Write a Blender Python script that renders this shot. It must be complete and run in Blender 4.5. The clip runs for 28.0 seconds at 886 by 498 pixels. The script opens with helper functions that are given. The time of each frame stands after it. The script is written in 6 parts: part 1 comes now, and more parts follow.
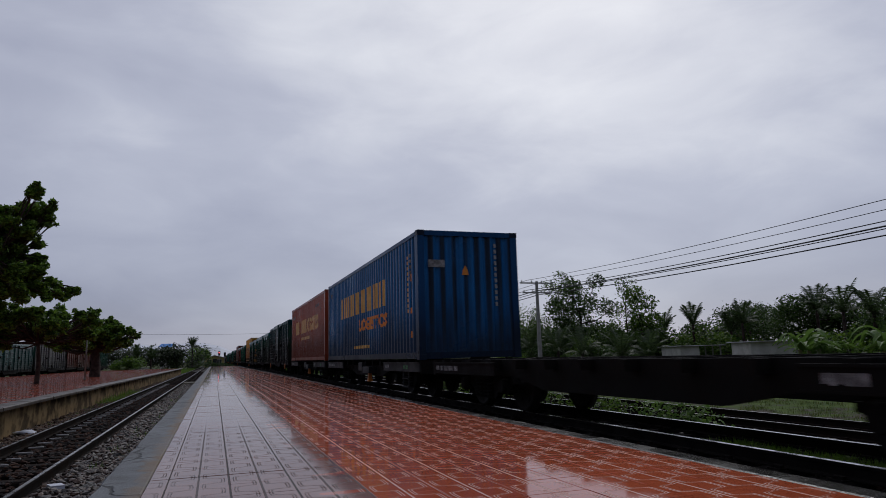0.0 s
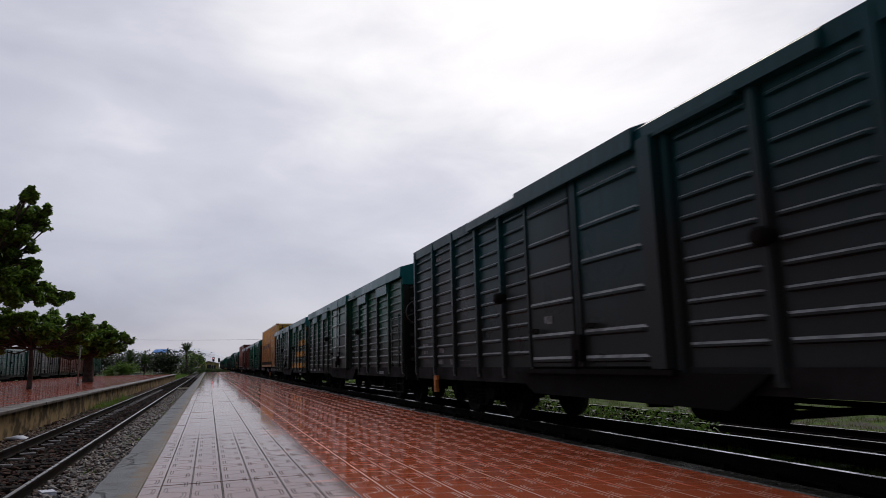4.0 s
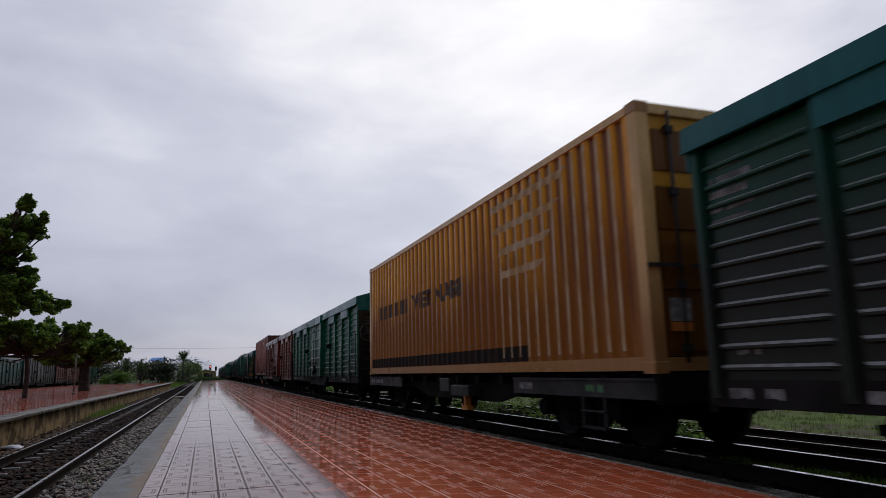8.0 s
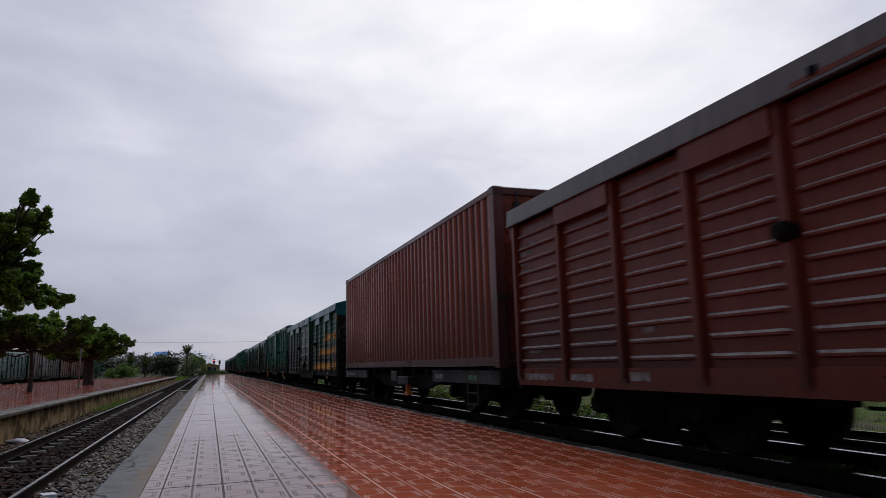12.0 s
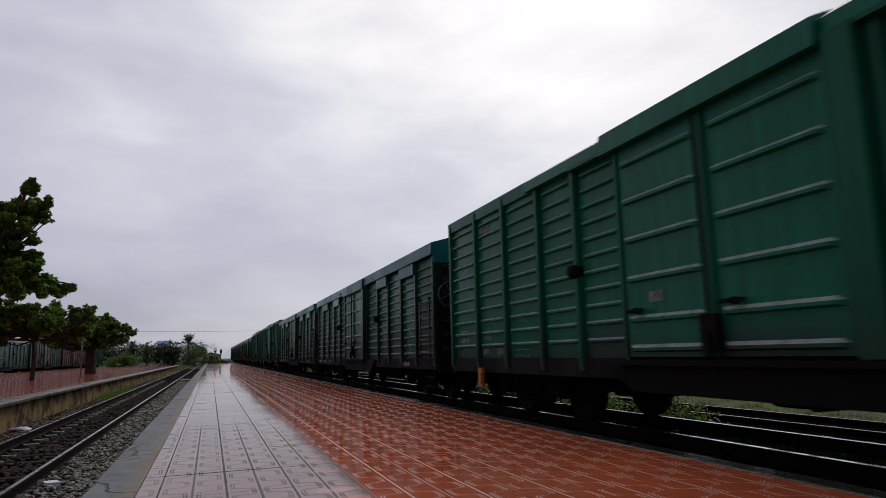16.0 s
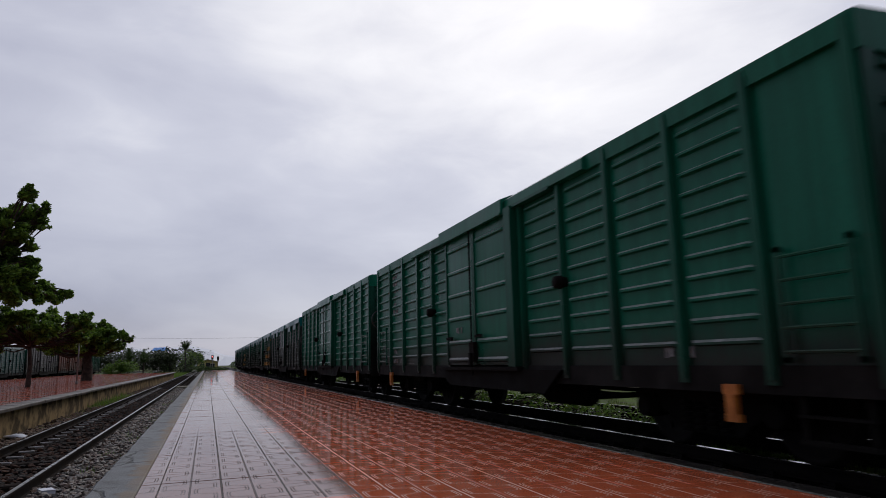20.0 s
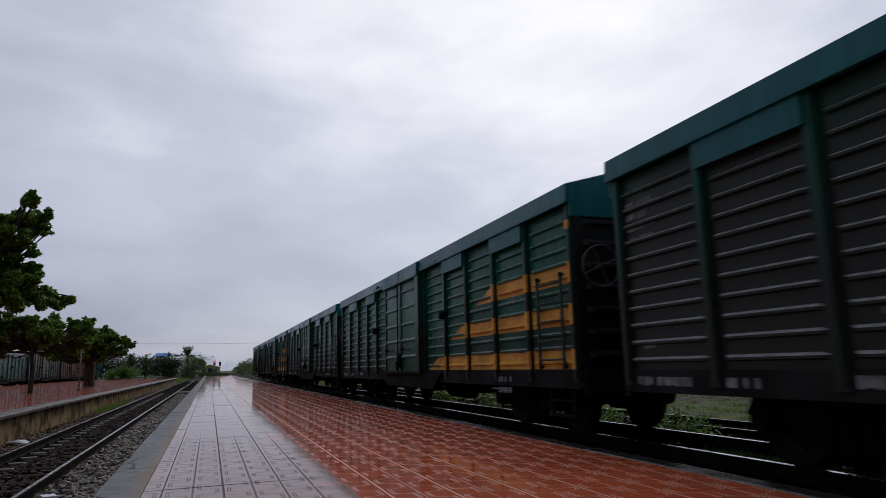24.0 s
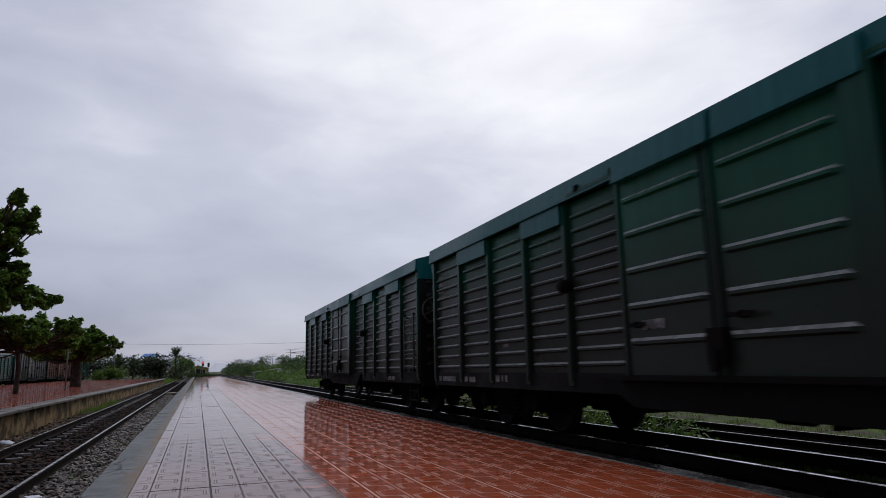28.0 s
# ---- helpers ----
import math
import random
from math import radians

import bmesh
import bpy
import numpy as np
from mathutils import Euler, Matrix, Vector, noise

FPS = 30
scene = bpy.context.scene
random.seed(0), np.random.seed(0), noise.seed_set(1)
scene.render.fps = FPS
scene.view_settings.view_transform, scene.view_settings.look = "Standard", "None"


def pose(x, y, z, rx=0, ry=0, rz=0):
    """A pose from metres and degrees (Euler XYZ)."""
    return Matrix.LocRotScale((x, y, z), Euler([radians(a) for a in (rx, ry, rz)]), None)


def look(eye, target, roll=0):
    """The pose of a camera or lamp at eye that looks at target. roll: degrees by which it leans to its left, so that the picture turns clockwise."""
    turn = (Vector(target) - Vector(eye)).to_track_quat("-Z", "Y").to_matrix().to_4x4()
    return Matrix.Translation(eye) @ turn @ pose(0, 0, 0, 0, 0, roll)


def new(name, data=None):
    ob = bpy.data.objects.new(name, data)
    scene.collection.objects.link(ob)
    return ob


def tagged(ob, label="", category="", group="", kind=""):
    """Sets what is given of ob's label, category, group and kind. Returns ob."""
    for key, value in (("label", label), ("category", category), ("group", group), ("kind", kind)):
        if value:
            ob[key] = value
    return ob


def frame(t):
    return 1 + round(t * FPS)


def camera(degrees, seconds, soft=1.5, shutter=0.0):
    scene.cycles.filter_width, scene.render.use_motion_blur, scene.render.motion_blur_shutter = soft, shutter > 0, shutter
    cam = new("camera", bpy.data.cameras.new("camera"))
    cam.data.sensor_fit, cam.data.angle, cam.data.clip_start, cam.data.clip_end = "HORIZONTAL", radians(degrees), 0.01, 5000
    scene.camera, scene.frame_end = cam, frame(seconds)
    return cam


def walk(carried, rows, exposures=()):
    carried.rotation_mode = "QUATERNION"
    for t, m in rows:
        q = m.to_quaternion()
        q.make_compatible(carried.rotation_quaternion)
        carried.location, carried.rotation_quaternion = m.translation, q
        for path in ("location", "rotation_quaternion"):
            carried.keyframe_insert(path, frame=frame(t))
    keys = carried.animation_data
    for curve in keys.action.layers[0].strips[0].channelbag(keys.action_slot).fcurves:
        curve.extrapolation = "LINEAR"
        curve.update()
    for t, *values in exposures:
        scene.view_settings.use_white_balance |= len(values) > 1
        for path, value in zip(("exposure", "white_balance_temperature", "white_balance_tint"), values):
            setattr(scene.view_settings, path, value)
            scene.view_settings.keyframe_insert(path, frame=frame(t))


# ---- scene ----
import collections
import functools

# ---------------------------------------------------------------- camera
EYE_Z = 0.82                      # eye over the platform tiles
cam = camera(68.04, 28.0, 0.6, 0.2)
PATH = [  # seconds, yaw, pitch, roll of the hand-held camera, in degrees
    (0, -18.96, 9.20, 1.53), (0.5, -18.94, 9.26, 1.42), (1, -18.73, 9.50, 1.47),
    (1.5, -18.93, 9.30, 1.45), (2, -18.93, 9.35, 1.40), (2.5, -19.04, 9.48, 1.41),
    (3, -19.18, 9.50, 1.36), (3.5, -19.30, 9.60, 1.33), (5.5, -19.50, 10.07, 1.33),
    (6, -19.44, 10.03, 1.42), (6.5, -19.56, 10.11, 1.28), (7, -19.73, 10.23, 1.27),
    (7.5, -19.81, 10.49, 1.38), (8, -19.59, 10.43, 1.39), (8.5, -19.40, 10.47, 1.44),
    (9, -19.39, 10.09, 1.45), (9.5, -19.38, 10.03, 1.48), (10, -19.40, 9.76, 1.37),
    (10.5, -19.32, 9.98, 1.38), (11, -19.48, 10.21, 1.39), (11.5, -19.42, 10.18, 1.40),
    (12, -19.33, 9.88, 1.49), (12.5, -19.28, 10.44, 1.51), (14.5, -19.49, 9.74, 1.44),
    (15, -19.49, 9.69, 1.43), (15.5, -19.55, 9.40, 1.36), (16, -19.27, 8.98, 1.42),
    (16.5, -19.34, 9.02, 1.41), (17, -19.35, 9.02, 1.41), (17.5, -19.19, 8.93, 1.49),
    (18, -19.27, 9.28, 1.46), (18.5, -19.21, 9.36, 1.40), (19, -19.32, 9.46, 1.35),
    (19.5, -19.44, 9.46, 1.33), (20, -19.47, 9.60, 1.32), (20.5, -19.38, 9.99, 1.34),
    (21, -19.48, 10.29, 1.46), (21.5, -19.33, 10.31, 1.44), (23.5, -19.35, 9.96, 1.44),
    (24, -19.29, 10.02, 1.46), (24.5, -19.22, 10.10, 1.39), (25, -19.35, 10.20, 1.38),
    (25.5, -19.62, 10.18, 1.42), (26, -19.44, 10.48, 1.48), (26.5, -19.56, 10.28, 1.45),
    (27, -19.79, 10.24, 1.45), (27.5, -19.63, 10.38, 1.54), (28, -20.17, 10.17, 1.18),
]
EXPOSURES = [(0.0, -0.38, 6250, 10), (0.4, -0.32, 6350, 10), (0.8, -0.22, 6450, 10), (1.0, -0.10, 6500, 10), (1.3, 0.10, 6900, 10), (3.0, 0.08, 6850, 10), (5.5, 0.0, 6600, 10), (12.0, -0.04, 6550, 10), (16.0, 0.0, 6750, 10),
             (20.0, -0.03, 6550, 10), (24.0, -0.09, 6400, 10), (28.0, -0.09, 6400, 10)]
walk(cam, [(t, pose(0, 0, EYE_Z, 90 + p, r, y)) for t, y, p, r in PATH], EXPOSURES)

# ---------------------------------------------------------------- light: an overcast, rainy day
SUN_TURN, SUN_RISE = -32.0, 42.0   # degrees: to the right of the line's direction, above the horizon


def sun_way():
    a, e = radians(SUN_TURN), radians(SUN_RISE)
    return Vector((-math.sin(a) * math.cos(e), math.cos(a) * math.cos(e), math.sin(e)))


world = bpy.data.worlds.new("overcast_sky")
scene.world = world
world.use_nodes = True
wt = world.node_tree
wt.nodes.clear()


def wn(kind, **props):
    n = wt.nodes.new(kind)
    for k, v in props.items():
        n.inputs[k.replace("_", " ")].default_value = v
    return n


out = wt.nodes.new("ShaderNodeOutputWorld")
bg = wt.nodes.new("ShaderNodeBackground")
bg.inputs["Strength"].default_value = 1.0
sky = wt.nodes.new("ShaderNodeTexSky")
sky.sky_type = "NISHITA"
sky.sun_disc = False
sky.sun_elevation = radians(SUN_RISE)
sky.sun_rotation = radians(-SUN_TURN)
sky_dim = wt.nodes.new("ShaderNodeVectorMath")
sky_dim.operation = "SCALE"
sky_dim.inputs["Scale"].default_value = 0.012
wt.links.new(sky.outputs["Color"], sky_dim.inputs[0])
coord = wt.nodes.new("ShaderNodeTexCoord")
stretch = wt.nodes.new("ShaderNodeMapping")
stretch.inputs["Scale"].default_value = (1.0, 1.0, 2.6)
stretch.inputs["Location"].default_value = (0.4, 0.9, 0.3)
wt.links.new(coord.outputs["Generated"], stretch.inputs["Vector"])
banks = wn("ShaderNodeTexNoise", Scale=1.5, Detail=3.0, Roughness=0.5, Distortion=0.6)
wisps = wn("ShaderNodeTexNoise", Scale=4.5, Detail=6.0, Roughness=0.55, Distortion=0.4)
wt.links.new(stretch.outputs["Vector"], banks.inputs["Vector"])
wt.links.new(stretch.outputs["Vector"], wisps.inputs["Vector"])
both = wt.nodes.new("ShaderNodeMix")
both.inputs["Factor"].default_value = 0.42
wt.links.new(banks.outputs["Fac"], both.inputs["A"])
wt.links.new(wisps.outputs["Fac"], both.inputs["B"])
# thinner cloud round the hidden sun
glow = wt.nodes.new("ShaderNodeVectorMath")
glow.operation = "DOT_PRODUCT"
glow.inputs[1].default_value = sun_way()
wt.links.new(coord.outputs["Generated"], glow.inputs[0])
veil = wt.nodes.new("ShaderNodeValToRGB")
veil.color_ramp.interpolation = "B_SPLINE"
veil.color_ramp.elements[0].position = 0.0
veil.color_ramp.elements[0].color = (0.02, 0.02, 0.02, 1)
veil.color_ramp.elements[1].position = 1.0
veil.color_ramp.elements[1].color = (0.86, 0.86, 0.86, 1)
for where, how_much in ((0.45, 0.16), (0.72, 0.385), (0.90, 0.62)):
    e = veil.color_ramp.elements.new(where)
    e.color = (how_much, how_much, how_much, 1)
half_dot = wt.nodes.new("ShaderNodeMath")
half_dot.operation = "MULTIPLY_ADD"
half_dot.inputs[1].default_value = 0.5
half_dot.inputs[2].default_value = 0.5
wt.links.new(glow.outputs["Value"], half_dot.inputs[0])
wt.links.new(half_dot.outputs["Value"], veil.inputs["Fac"])
cloud = wt.nodes.new("ShaderNodeMath")
cloud.operation = "MULTIPLY_ADD"
cloud.inputs[1].default_value = 0.66
cloud.inputs[2].default_value = -0.34
wt.links.new(both.outputs["Result"], cloud.inputs[0])
total = wt.nodes.new("ShaderNodeMath")
wt.links.new(cloud.outputs["Value"], total.inputs[0])
wt.links.new(veil.outputs["Color"], total.inputs[1])
# thicker air and cloud low down
low = wt.nodes.new("ShaderNodeSeparateXYZ")
wt.links.new(coord.outputs["Generated"], low.inputs[0])
low_map = wt.nodes.new("ShaderNodeMapRange")
low_map.interpolation_type = "SMOOTHSTEP"
for k, v in (("From Min", 0.0), ("From Max", 0.42), ("To Min", -0.09), ("To Max", 0.0)):
    low_map.inputs[k].default_value = v
wt.links.new(low.outputs["Z"], low_map.inputs["Value"])
sum_ = wt.nodes.new("ShaderNodeMath")
wt.links.new(total.outputs["Value"], sum_.inputs[0])
wt.links.new(low_map.outputs["Result"], sum_.inputs[1])
total = sum_
ramp = wt.nodes.new("ShaderNodeValToRGB")
ramp.color_ramp.elements[0].position = 0.0
ramp.color_ramp.elements[0].color = (0.10, 0.105, 0.135, 1)
ramp.color_ramp.elements[1].position = 0.85
ramp.color_ramp.elements[1].color = (0.95, 0.945, 0.97, 1)
for where, c in ((0.36, (0.335, 0.345, 0.45, 1)), (0.62, (0.57, 0.58, 0.67, 1))):
    e = ramp.color_ramp.elements.new(where)
    e.color = c
wt.links.new(total.outputs["Value"], ramp.inputs["Fac"])
add = wt.nodes.new("ShaderNodeVectorMath")
wt.links.new(ramp.outputs["Color"], add.inputs[0])
wt.links.new(sky_dim.outputs["Vector"], add.inputs[1])
wt.links.new(add.outputs["Vector"], bg.inputs["Color"])
wt.links.new(bg.outputs["Background"], out.inputs["Surface"])

sun = new("sun", bpy.data.lights.new("sun", "SUN"))
sun.data.energy = 0.5
sun.data.angle = radians(25)
sun.data.color = (1.0, 0.97, 0.93)
sun.matrix_world = look(sun_way() * 50, (0, 0, 0))

# ---------------------------------------------------------------- materials


class Nodes:
    """A short way to write node materials."""

    def __init__(self, name):
        self.mat = bpy.data.materials.new(name)
        self.mat.use_nodes = True
        self.tree = self.mat.node_tree
        self.bsdf = self.tree.nodes["Principled BSDF"]

    def node(self, kind, **props):
        n = self.tree.nodes.new("ShaderNode" + kind)
        for k, v in props.items():
            n.inputs[k.replace("_", " ")].default_value = v
        return n

    def link(self, a, b):
        self.tree.links.new(a, b)

    def math(self, op, a, b=None, c=None):
        n = self.tree.nodes.new("ShaderNodeMath")
        n.operation = op
        for i, v in enumerate((a, b, c)):
            if v is None:
                continue
            if isinstance(v, (int, float)):
                n.inputs[i].default_value = v
            else:
                self.link(v, n.inputs[i])
        return n.outputs[0]

    def coords(self, which="Object", scale=(1, 1, 1), move=(0, 0, 0)):
        c = self.node("TexCoord")
        m = self.node("Mapping", Scale=scale, Location=move)
        self.link(c.outputs[which], m.inputs["Vector"])
        return m.outputs["Vector"]

    def noise(self, vec, scale, detail=3.0, rough=0.55):
        n = self.node("TexNoise", Scale=scale, Detail=detail, Roughness=rough)
        self.link(vec, n.inputs["Vector"])
        return n.outputs["Fac"]

    def span(self, v, a, b, lo=0.0, hi=1.0):
        n = self.node("MapRange", From_Min=a, From_Max=b, To_Min=lo, To_Max=hi)
        n.interpolation_type = "SMOOTHSTEP"
        self.link(v, n.inputs["Value"])
        return n.outputs["Result"]

    def mix(self, fac, a, b):
        n = self.tree.nodes.new("ShaderNodeMix")
        n.data_type = "RGBA"
        for sock, v in ((n.inputs[0], fac), (n.inputs[6], a), (n.inputs[7], b)):
            if isinstance(v, (int, float)):
                sock.default_value = v
            elif isinstance(v, tuple):
                sock.default_value = (*v, 1)
            else:
                self.link(v, sock)
        return n.outputs[2]

    def bump(self, height, strength, distance=0.01):
        n = self.node("Bump", Strength=strength, Distance=distance)
        self.link(height, n.inputs["Height"])
        self.link(n.outputs["Normal"], self.bsdf.inputs["Normal"])

    def set(self, key, v):
        if isinstance(v, (int, float)):
            self.bsdf.inputs[key].default_value = v
        elif isinstance(v, tuple):
            self.bsdf.inputs[key].default_value = (*v, 1)
        else:
            self.link(v, self.bsdf.inputs[key])


@functools.lru_cache(None)
def plain(name, col, col2=None, scale=3.0, rough=0.7, metal=0.0, bump=0.2, fine=40.0, spread=(0.35, 0.65), shine=0.5):
    """A surface that wavers between two colours, with a fine grain."""
    n = Nodes(name)
    v = n.coords()
    col2 = col2 or tuple(c * 0.6 for c in col)
    f = n.noise(v, scale, 4.0)
    g = n.noise(v, fine, 3.0)
    base = n.mix(n.span(f, *spread), col, col2)
    base = n.mix(n.span(g, 0.35, 0.75, 0.0, 0.35), base, tuple(c * 0.55 for c in col))
    n.set("Base Color", base)
    n.set("Roughness", n.span(f, 0.3, 0.7, max(rough - 0.12, 0.03), min(rough + 0.1, 1.0)))
    n.set("Metallic", metal)
    n.set("Specular IOR Level", shine)
    n.bump(g, bump)
    return n.mat


RIDGE_START = 0.107


@functools.lru_cache(None)
def paint(name, col, grime=0.5, seed=0.0, rust=0.12, line=1.55, dust_shade=(0.024, 0.022, 0.021), shine=0.30, ridged=False, ridge_light=0.0, soft_edge=0.6):
    """Weathered wagon paint: brake grime rises from the sill in an uneven edge, with run-down streaks and rust."""
    n = Nodes(name)
    z = n.node("SeparateXYZ")
    n.link(n.coords(), z.inputs[0])
    own = n.node("ObjectInfo").outputs["Random"]      # every sheet weathers in its own way
    shift = n.node("VectorMath")
    n.link(n.coords("Object", (1, 1, 1), (seed * 7.3, seed * 3.1, seed)), shift.inputs[0])
    comb = n.node("CombineXYZ")
    n.link(n.math("MULTIPLY", own, 17.0), comb.inputs[0])
    n.link(n.math("MULTIPLY", own, 43.0), comb.inputs[1])
    n.link(comb.outputs[0], shift.inputs[1])
    v = shift.outputs[0]
    patch = n.noise(v, 0.55, 4.0)
    thin = n.node("Mapping", Scale=(2.5, 5.0, 0.35))
    n.link(v, thin.inputs["Vector"])
    streak = n.noise(thin.outputs["Vector"], 2.0, 4.0)
    fine = n.noise(v, 35.0, 3.0)
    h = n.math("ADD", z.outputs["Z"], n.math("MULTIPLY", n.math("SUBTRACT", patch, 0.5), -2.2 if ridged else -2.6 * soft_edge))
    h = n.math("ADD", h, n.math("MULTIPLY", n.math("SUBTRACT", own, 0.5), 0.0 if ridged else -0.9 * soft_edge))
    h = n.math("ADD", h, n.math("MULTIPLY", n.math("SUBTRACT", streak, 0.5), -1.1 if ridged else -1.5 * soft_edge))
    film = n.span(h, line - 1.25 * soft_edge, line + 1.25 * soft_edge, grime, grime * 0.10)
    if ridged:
        # shade in the corrugation's hollows, painted as a darker body tone
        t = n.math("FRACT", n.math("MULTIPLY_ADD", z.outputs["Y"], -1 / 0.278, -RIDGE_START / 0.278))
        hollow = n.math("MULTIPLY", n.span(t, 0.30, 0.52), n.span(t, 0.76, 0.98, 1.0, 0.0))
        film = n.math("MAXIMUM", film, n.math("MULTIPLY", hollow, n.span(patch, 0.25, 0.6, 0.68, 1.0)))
    fade = n.mix(n.span(streak, 0.35, 0.75), col, tuple(min(1, c * 1.35 + 0.004) for c in col))
    dirty = n.mix(film, fade, dust_shade)
    spots = n.noise(v, 6.0, 6.0, 0.7)
    dirty = n.mix(n.span(spots, 0.62, 0.74, 0.0, rust * 3), dirty, (0.085, 0.035, 0.016))
    dirty = n.mix(n.span(fine, 0.4, 0.8, 0.0, 0.25), dirty, tuple(c * 0.5 for c in col))
    if ridge_light:
        # highlight painted pale on the upward faces of the pressed ridges
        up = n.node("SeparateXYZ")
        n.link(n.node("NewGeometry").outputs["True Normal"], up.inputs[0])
        dirty = n.mix(n.math("MULTIPLY", n.span(up.outputs["Z"], 0.35, 0.6), n.span(streak, 0.3, 0.65, ridge_light * 0.5, ridge_light)), dirty, (0.42, 0.425, 0.41))
    n.set("Base Color", dirty)
    n.set("Roughness", n.span(patch, 0.3, 0.7, 0.24, 0.42))
    n.set("Specular IOR Level", shine)
    n.bump(n.math("ADD", n.math("MULTIPLY", fine, 0.25), spots), 0.18, 0.006)
    return n.mat


def pale_side(n, x, y_noise):
    """1 on the three paler, greyer courses by the open kerb, 0 on the rest."""
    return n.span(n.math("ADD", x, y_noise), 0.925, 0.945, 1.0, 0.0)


def tile_material(name, col, col2, x0, y0, wide, long_, open_side=True):
    """Wet red terrazzo paving: two pressed bands wind along each tile; standing water lies in low places."""
    n = Nodes(name)
    p = n.node("NewGeometry").outputs["Position"]
    s = n.node("SeparateXYZ")
    n.link(p, s.inputs[0])
    X, Y = s.outputs["X"], s.outputs["Y"]
    u = n.math("FRACT", n.math("MULTIPLY_ADD", X, 1 / wide, -x0 / wide))
    a = n.math("MULTIPLY", n.math("SUBTRACT", n.math("FRACT", n.math("MULTIPLY", u, 2.0)), 0.5), wide / 2)
    turn = n.math("MULTIPLY_ADD", n.math("SUBTRACT", Y, y0), 2 * math.pi / long_, -math.pi / 2)
    mirror = n.math("MULTIPLY_ADD", n.math("GREATER_THAN", u, 0.5), 2.0, -1.0)
    th = n.math("MULTIPLY", mirror, n.math("TANH", n.math("MULTIPLY", n.math("SINE", turn), 4.0)))
    reach = 0.062
    slope = n.math("MULTIPLY", n.math("MULTIPLY", n.math("COSINE", turn), n.math("SUBTRACT", 1.0, n.math("MULTIPLY", th, th))), reach * 4.0 * 2 * math.pi / long_)
    d = n.math("ABSOLUTE", n.math("MULTIPLY_ADD", th, -reach, a))
    d = n.math("DIVIDE", d, n.math("SQRT", n.math("MULTIPLY_ADD", slope, slope, 1.0)))
    band = n.math("ABSOLUTE", n.math("SUBTRACT", d, 0.009))
    middle = n.math("MULTIPLY", n.math("ABSOLUTE", n.math("SUBTRACT", u, 0.5)), wide)
    grain = n.noise(p, 75.0, 4.0, 0.65)
    worn = n.noise(p, 5.0, 3.0)
    stain = n.noise(p, 0.9, 5.0)
    groove = n.math("MULTIPLY", n.span(band, 0.0020, 0.0052, 1.0, 0.0), n.span(worn, 0.34, 0.62, 0.55, 1.0))
    groove = n.math("DIVIDE", groove, n.math("MULTIPLY_ADD", n.math("MULTIPLY", slope, slope), 0.10, 1.0))   # cross runs drawn fainter, to fit the camera's low, foreshortened view
    groove = n.math("MAXIMUM", groove, n.span(middle, 0.005, 0.0085, 1.0, 0.0))
    flat = n.node("Mapping", Scale=(1.0, 0.45, 1.0))
    n.link(p, flat.inputs["Vector"])
    wet = n.noise(flat.outputs["Vector"], 0.8, 5.0, 0.6)
    rnd = n.node("ObjectInfo").outputs["Random"]
    c = n.mix(n.span(stain, 0.3, 0.7), col, col2)
    c = n.mix(n.math("MULTIPLY", rnd, 0.35), c, tuple(x * 0.7 for x in col))
    c = n.mix(n.span(grain, 0.45, 0.68, 0, 0.5), c, tuple(x * 0.45 for x in col))
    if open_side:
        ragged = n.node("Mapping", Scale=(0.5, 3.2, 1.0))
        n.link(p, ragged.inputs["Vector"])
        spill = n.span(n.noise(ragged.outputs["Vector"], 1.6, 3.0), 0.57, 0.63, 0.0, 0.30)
        pale_course = pale_side(n, X, spill)
        # the grooves fade out on the pale courses from about nine metres on
        film = n.math("MULTIPLY", pale_course, n.span(n.math("ADD", Y, n.math("MULTIPLY", wet, 3.0)), 9.0, 11.5))
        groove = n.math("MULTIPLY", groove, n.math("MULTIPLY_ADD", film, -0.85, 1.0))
        c = n.mix(n.math("MULTIPLY", pale_course, 0.85), c, n.mix(n.span(stain, 0.35, 0.65), (0.235, 0.158, 0.130), (0.185, 0.130, 0.110)))
        # groove light is painted in: pale glints on red, dark on grey courses
        c = n.mix(n.math("MULTIPLY", groove, n.math("MULTIPLY_ADD", pale_course, 0.15, 0.70)), c, n.mix(pale_course, (0.56, 0.37, 0.29), (0.05, 0.038, 0.036)))
    else:
        c = n.mix(n.math("MULTIPLY", groove, 0.08), c, (0.52, 0.33, 0.25))
    n.set("Base Color", c)
    pool = n.span(wet, 0.42, 0.60)
    rough = n.math("ADD", n.math("MULTIPLY", n.math("SUBTRACT", 1.0, pool), 0.045), 0.02)
    n.set("Roughness", n.math("ADD", rough, n.math("MULTIPLY", groove, 0.40)))
    n.set("IOR", 1.44)
    if open_side:
        n.set("Specular IOR Level", n.math("MULTIPLY_ADD", pale_course, -0.33, 0.5))
    hgt = n.math("SUBTRACT", n.math("MULTIPLY", grain, 0.05), n.math("MULTIPLY", groove, 1.0))
    n.bump(hgt, 0.45, 0.005)
    return n.mat


def grout_material():
    """Joints with painted tones: pale glints among red courses, black breaks in the sheen among pale ones."""
    n = Nodes("two_tone_grout")
    p = n.node("NewGeometry").outputs["Position"]
    s = n.node("SeparateXYZ")
    n.link(p, s.inputs[0])
    g = n.noise(p, 12.0, 4.0)
    sand = n.mix(n.span(g, 0.3, 0.7), (0.50, 0.33, 0.26), (0.30, 0.19, 0.15))
    n.set("Base Color", n.mix(pale_side(n, s.outputs["X"], 0.0), sand, (0.035, 0.028, 0.026)))
    n.set("Roughness", 0.7)
    n.bump(g, 0.5)
    return n.mat


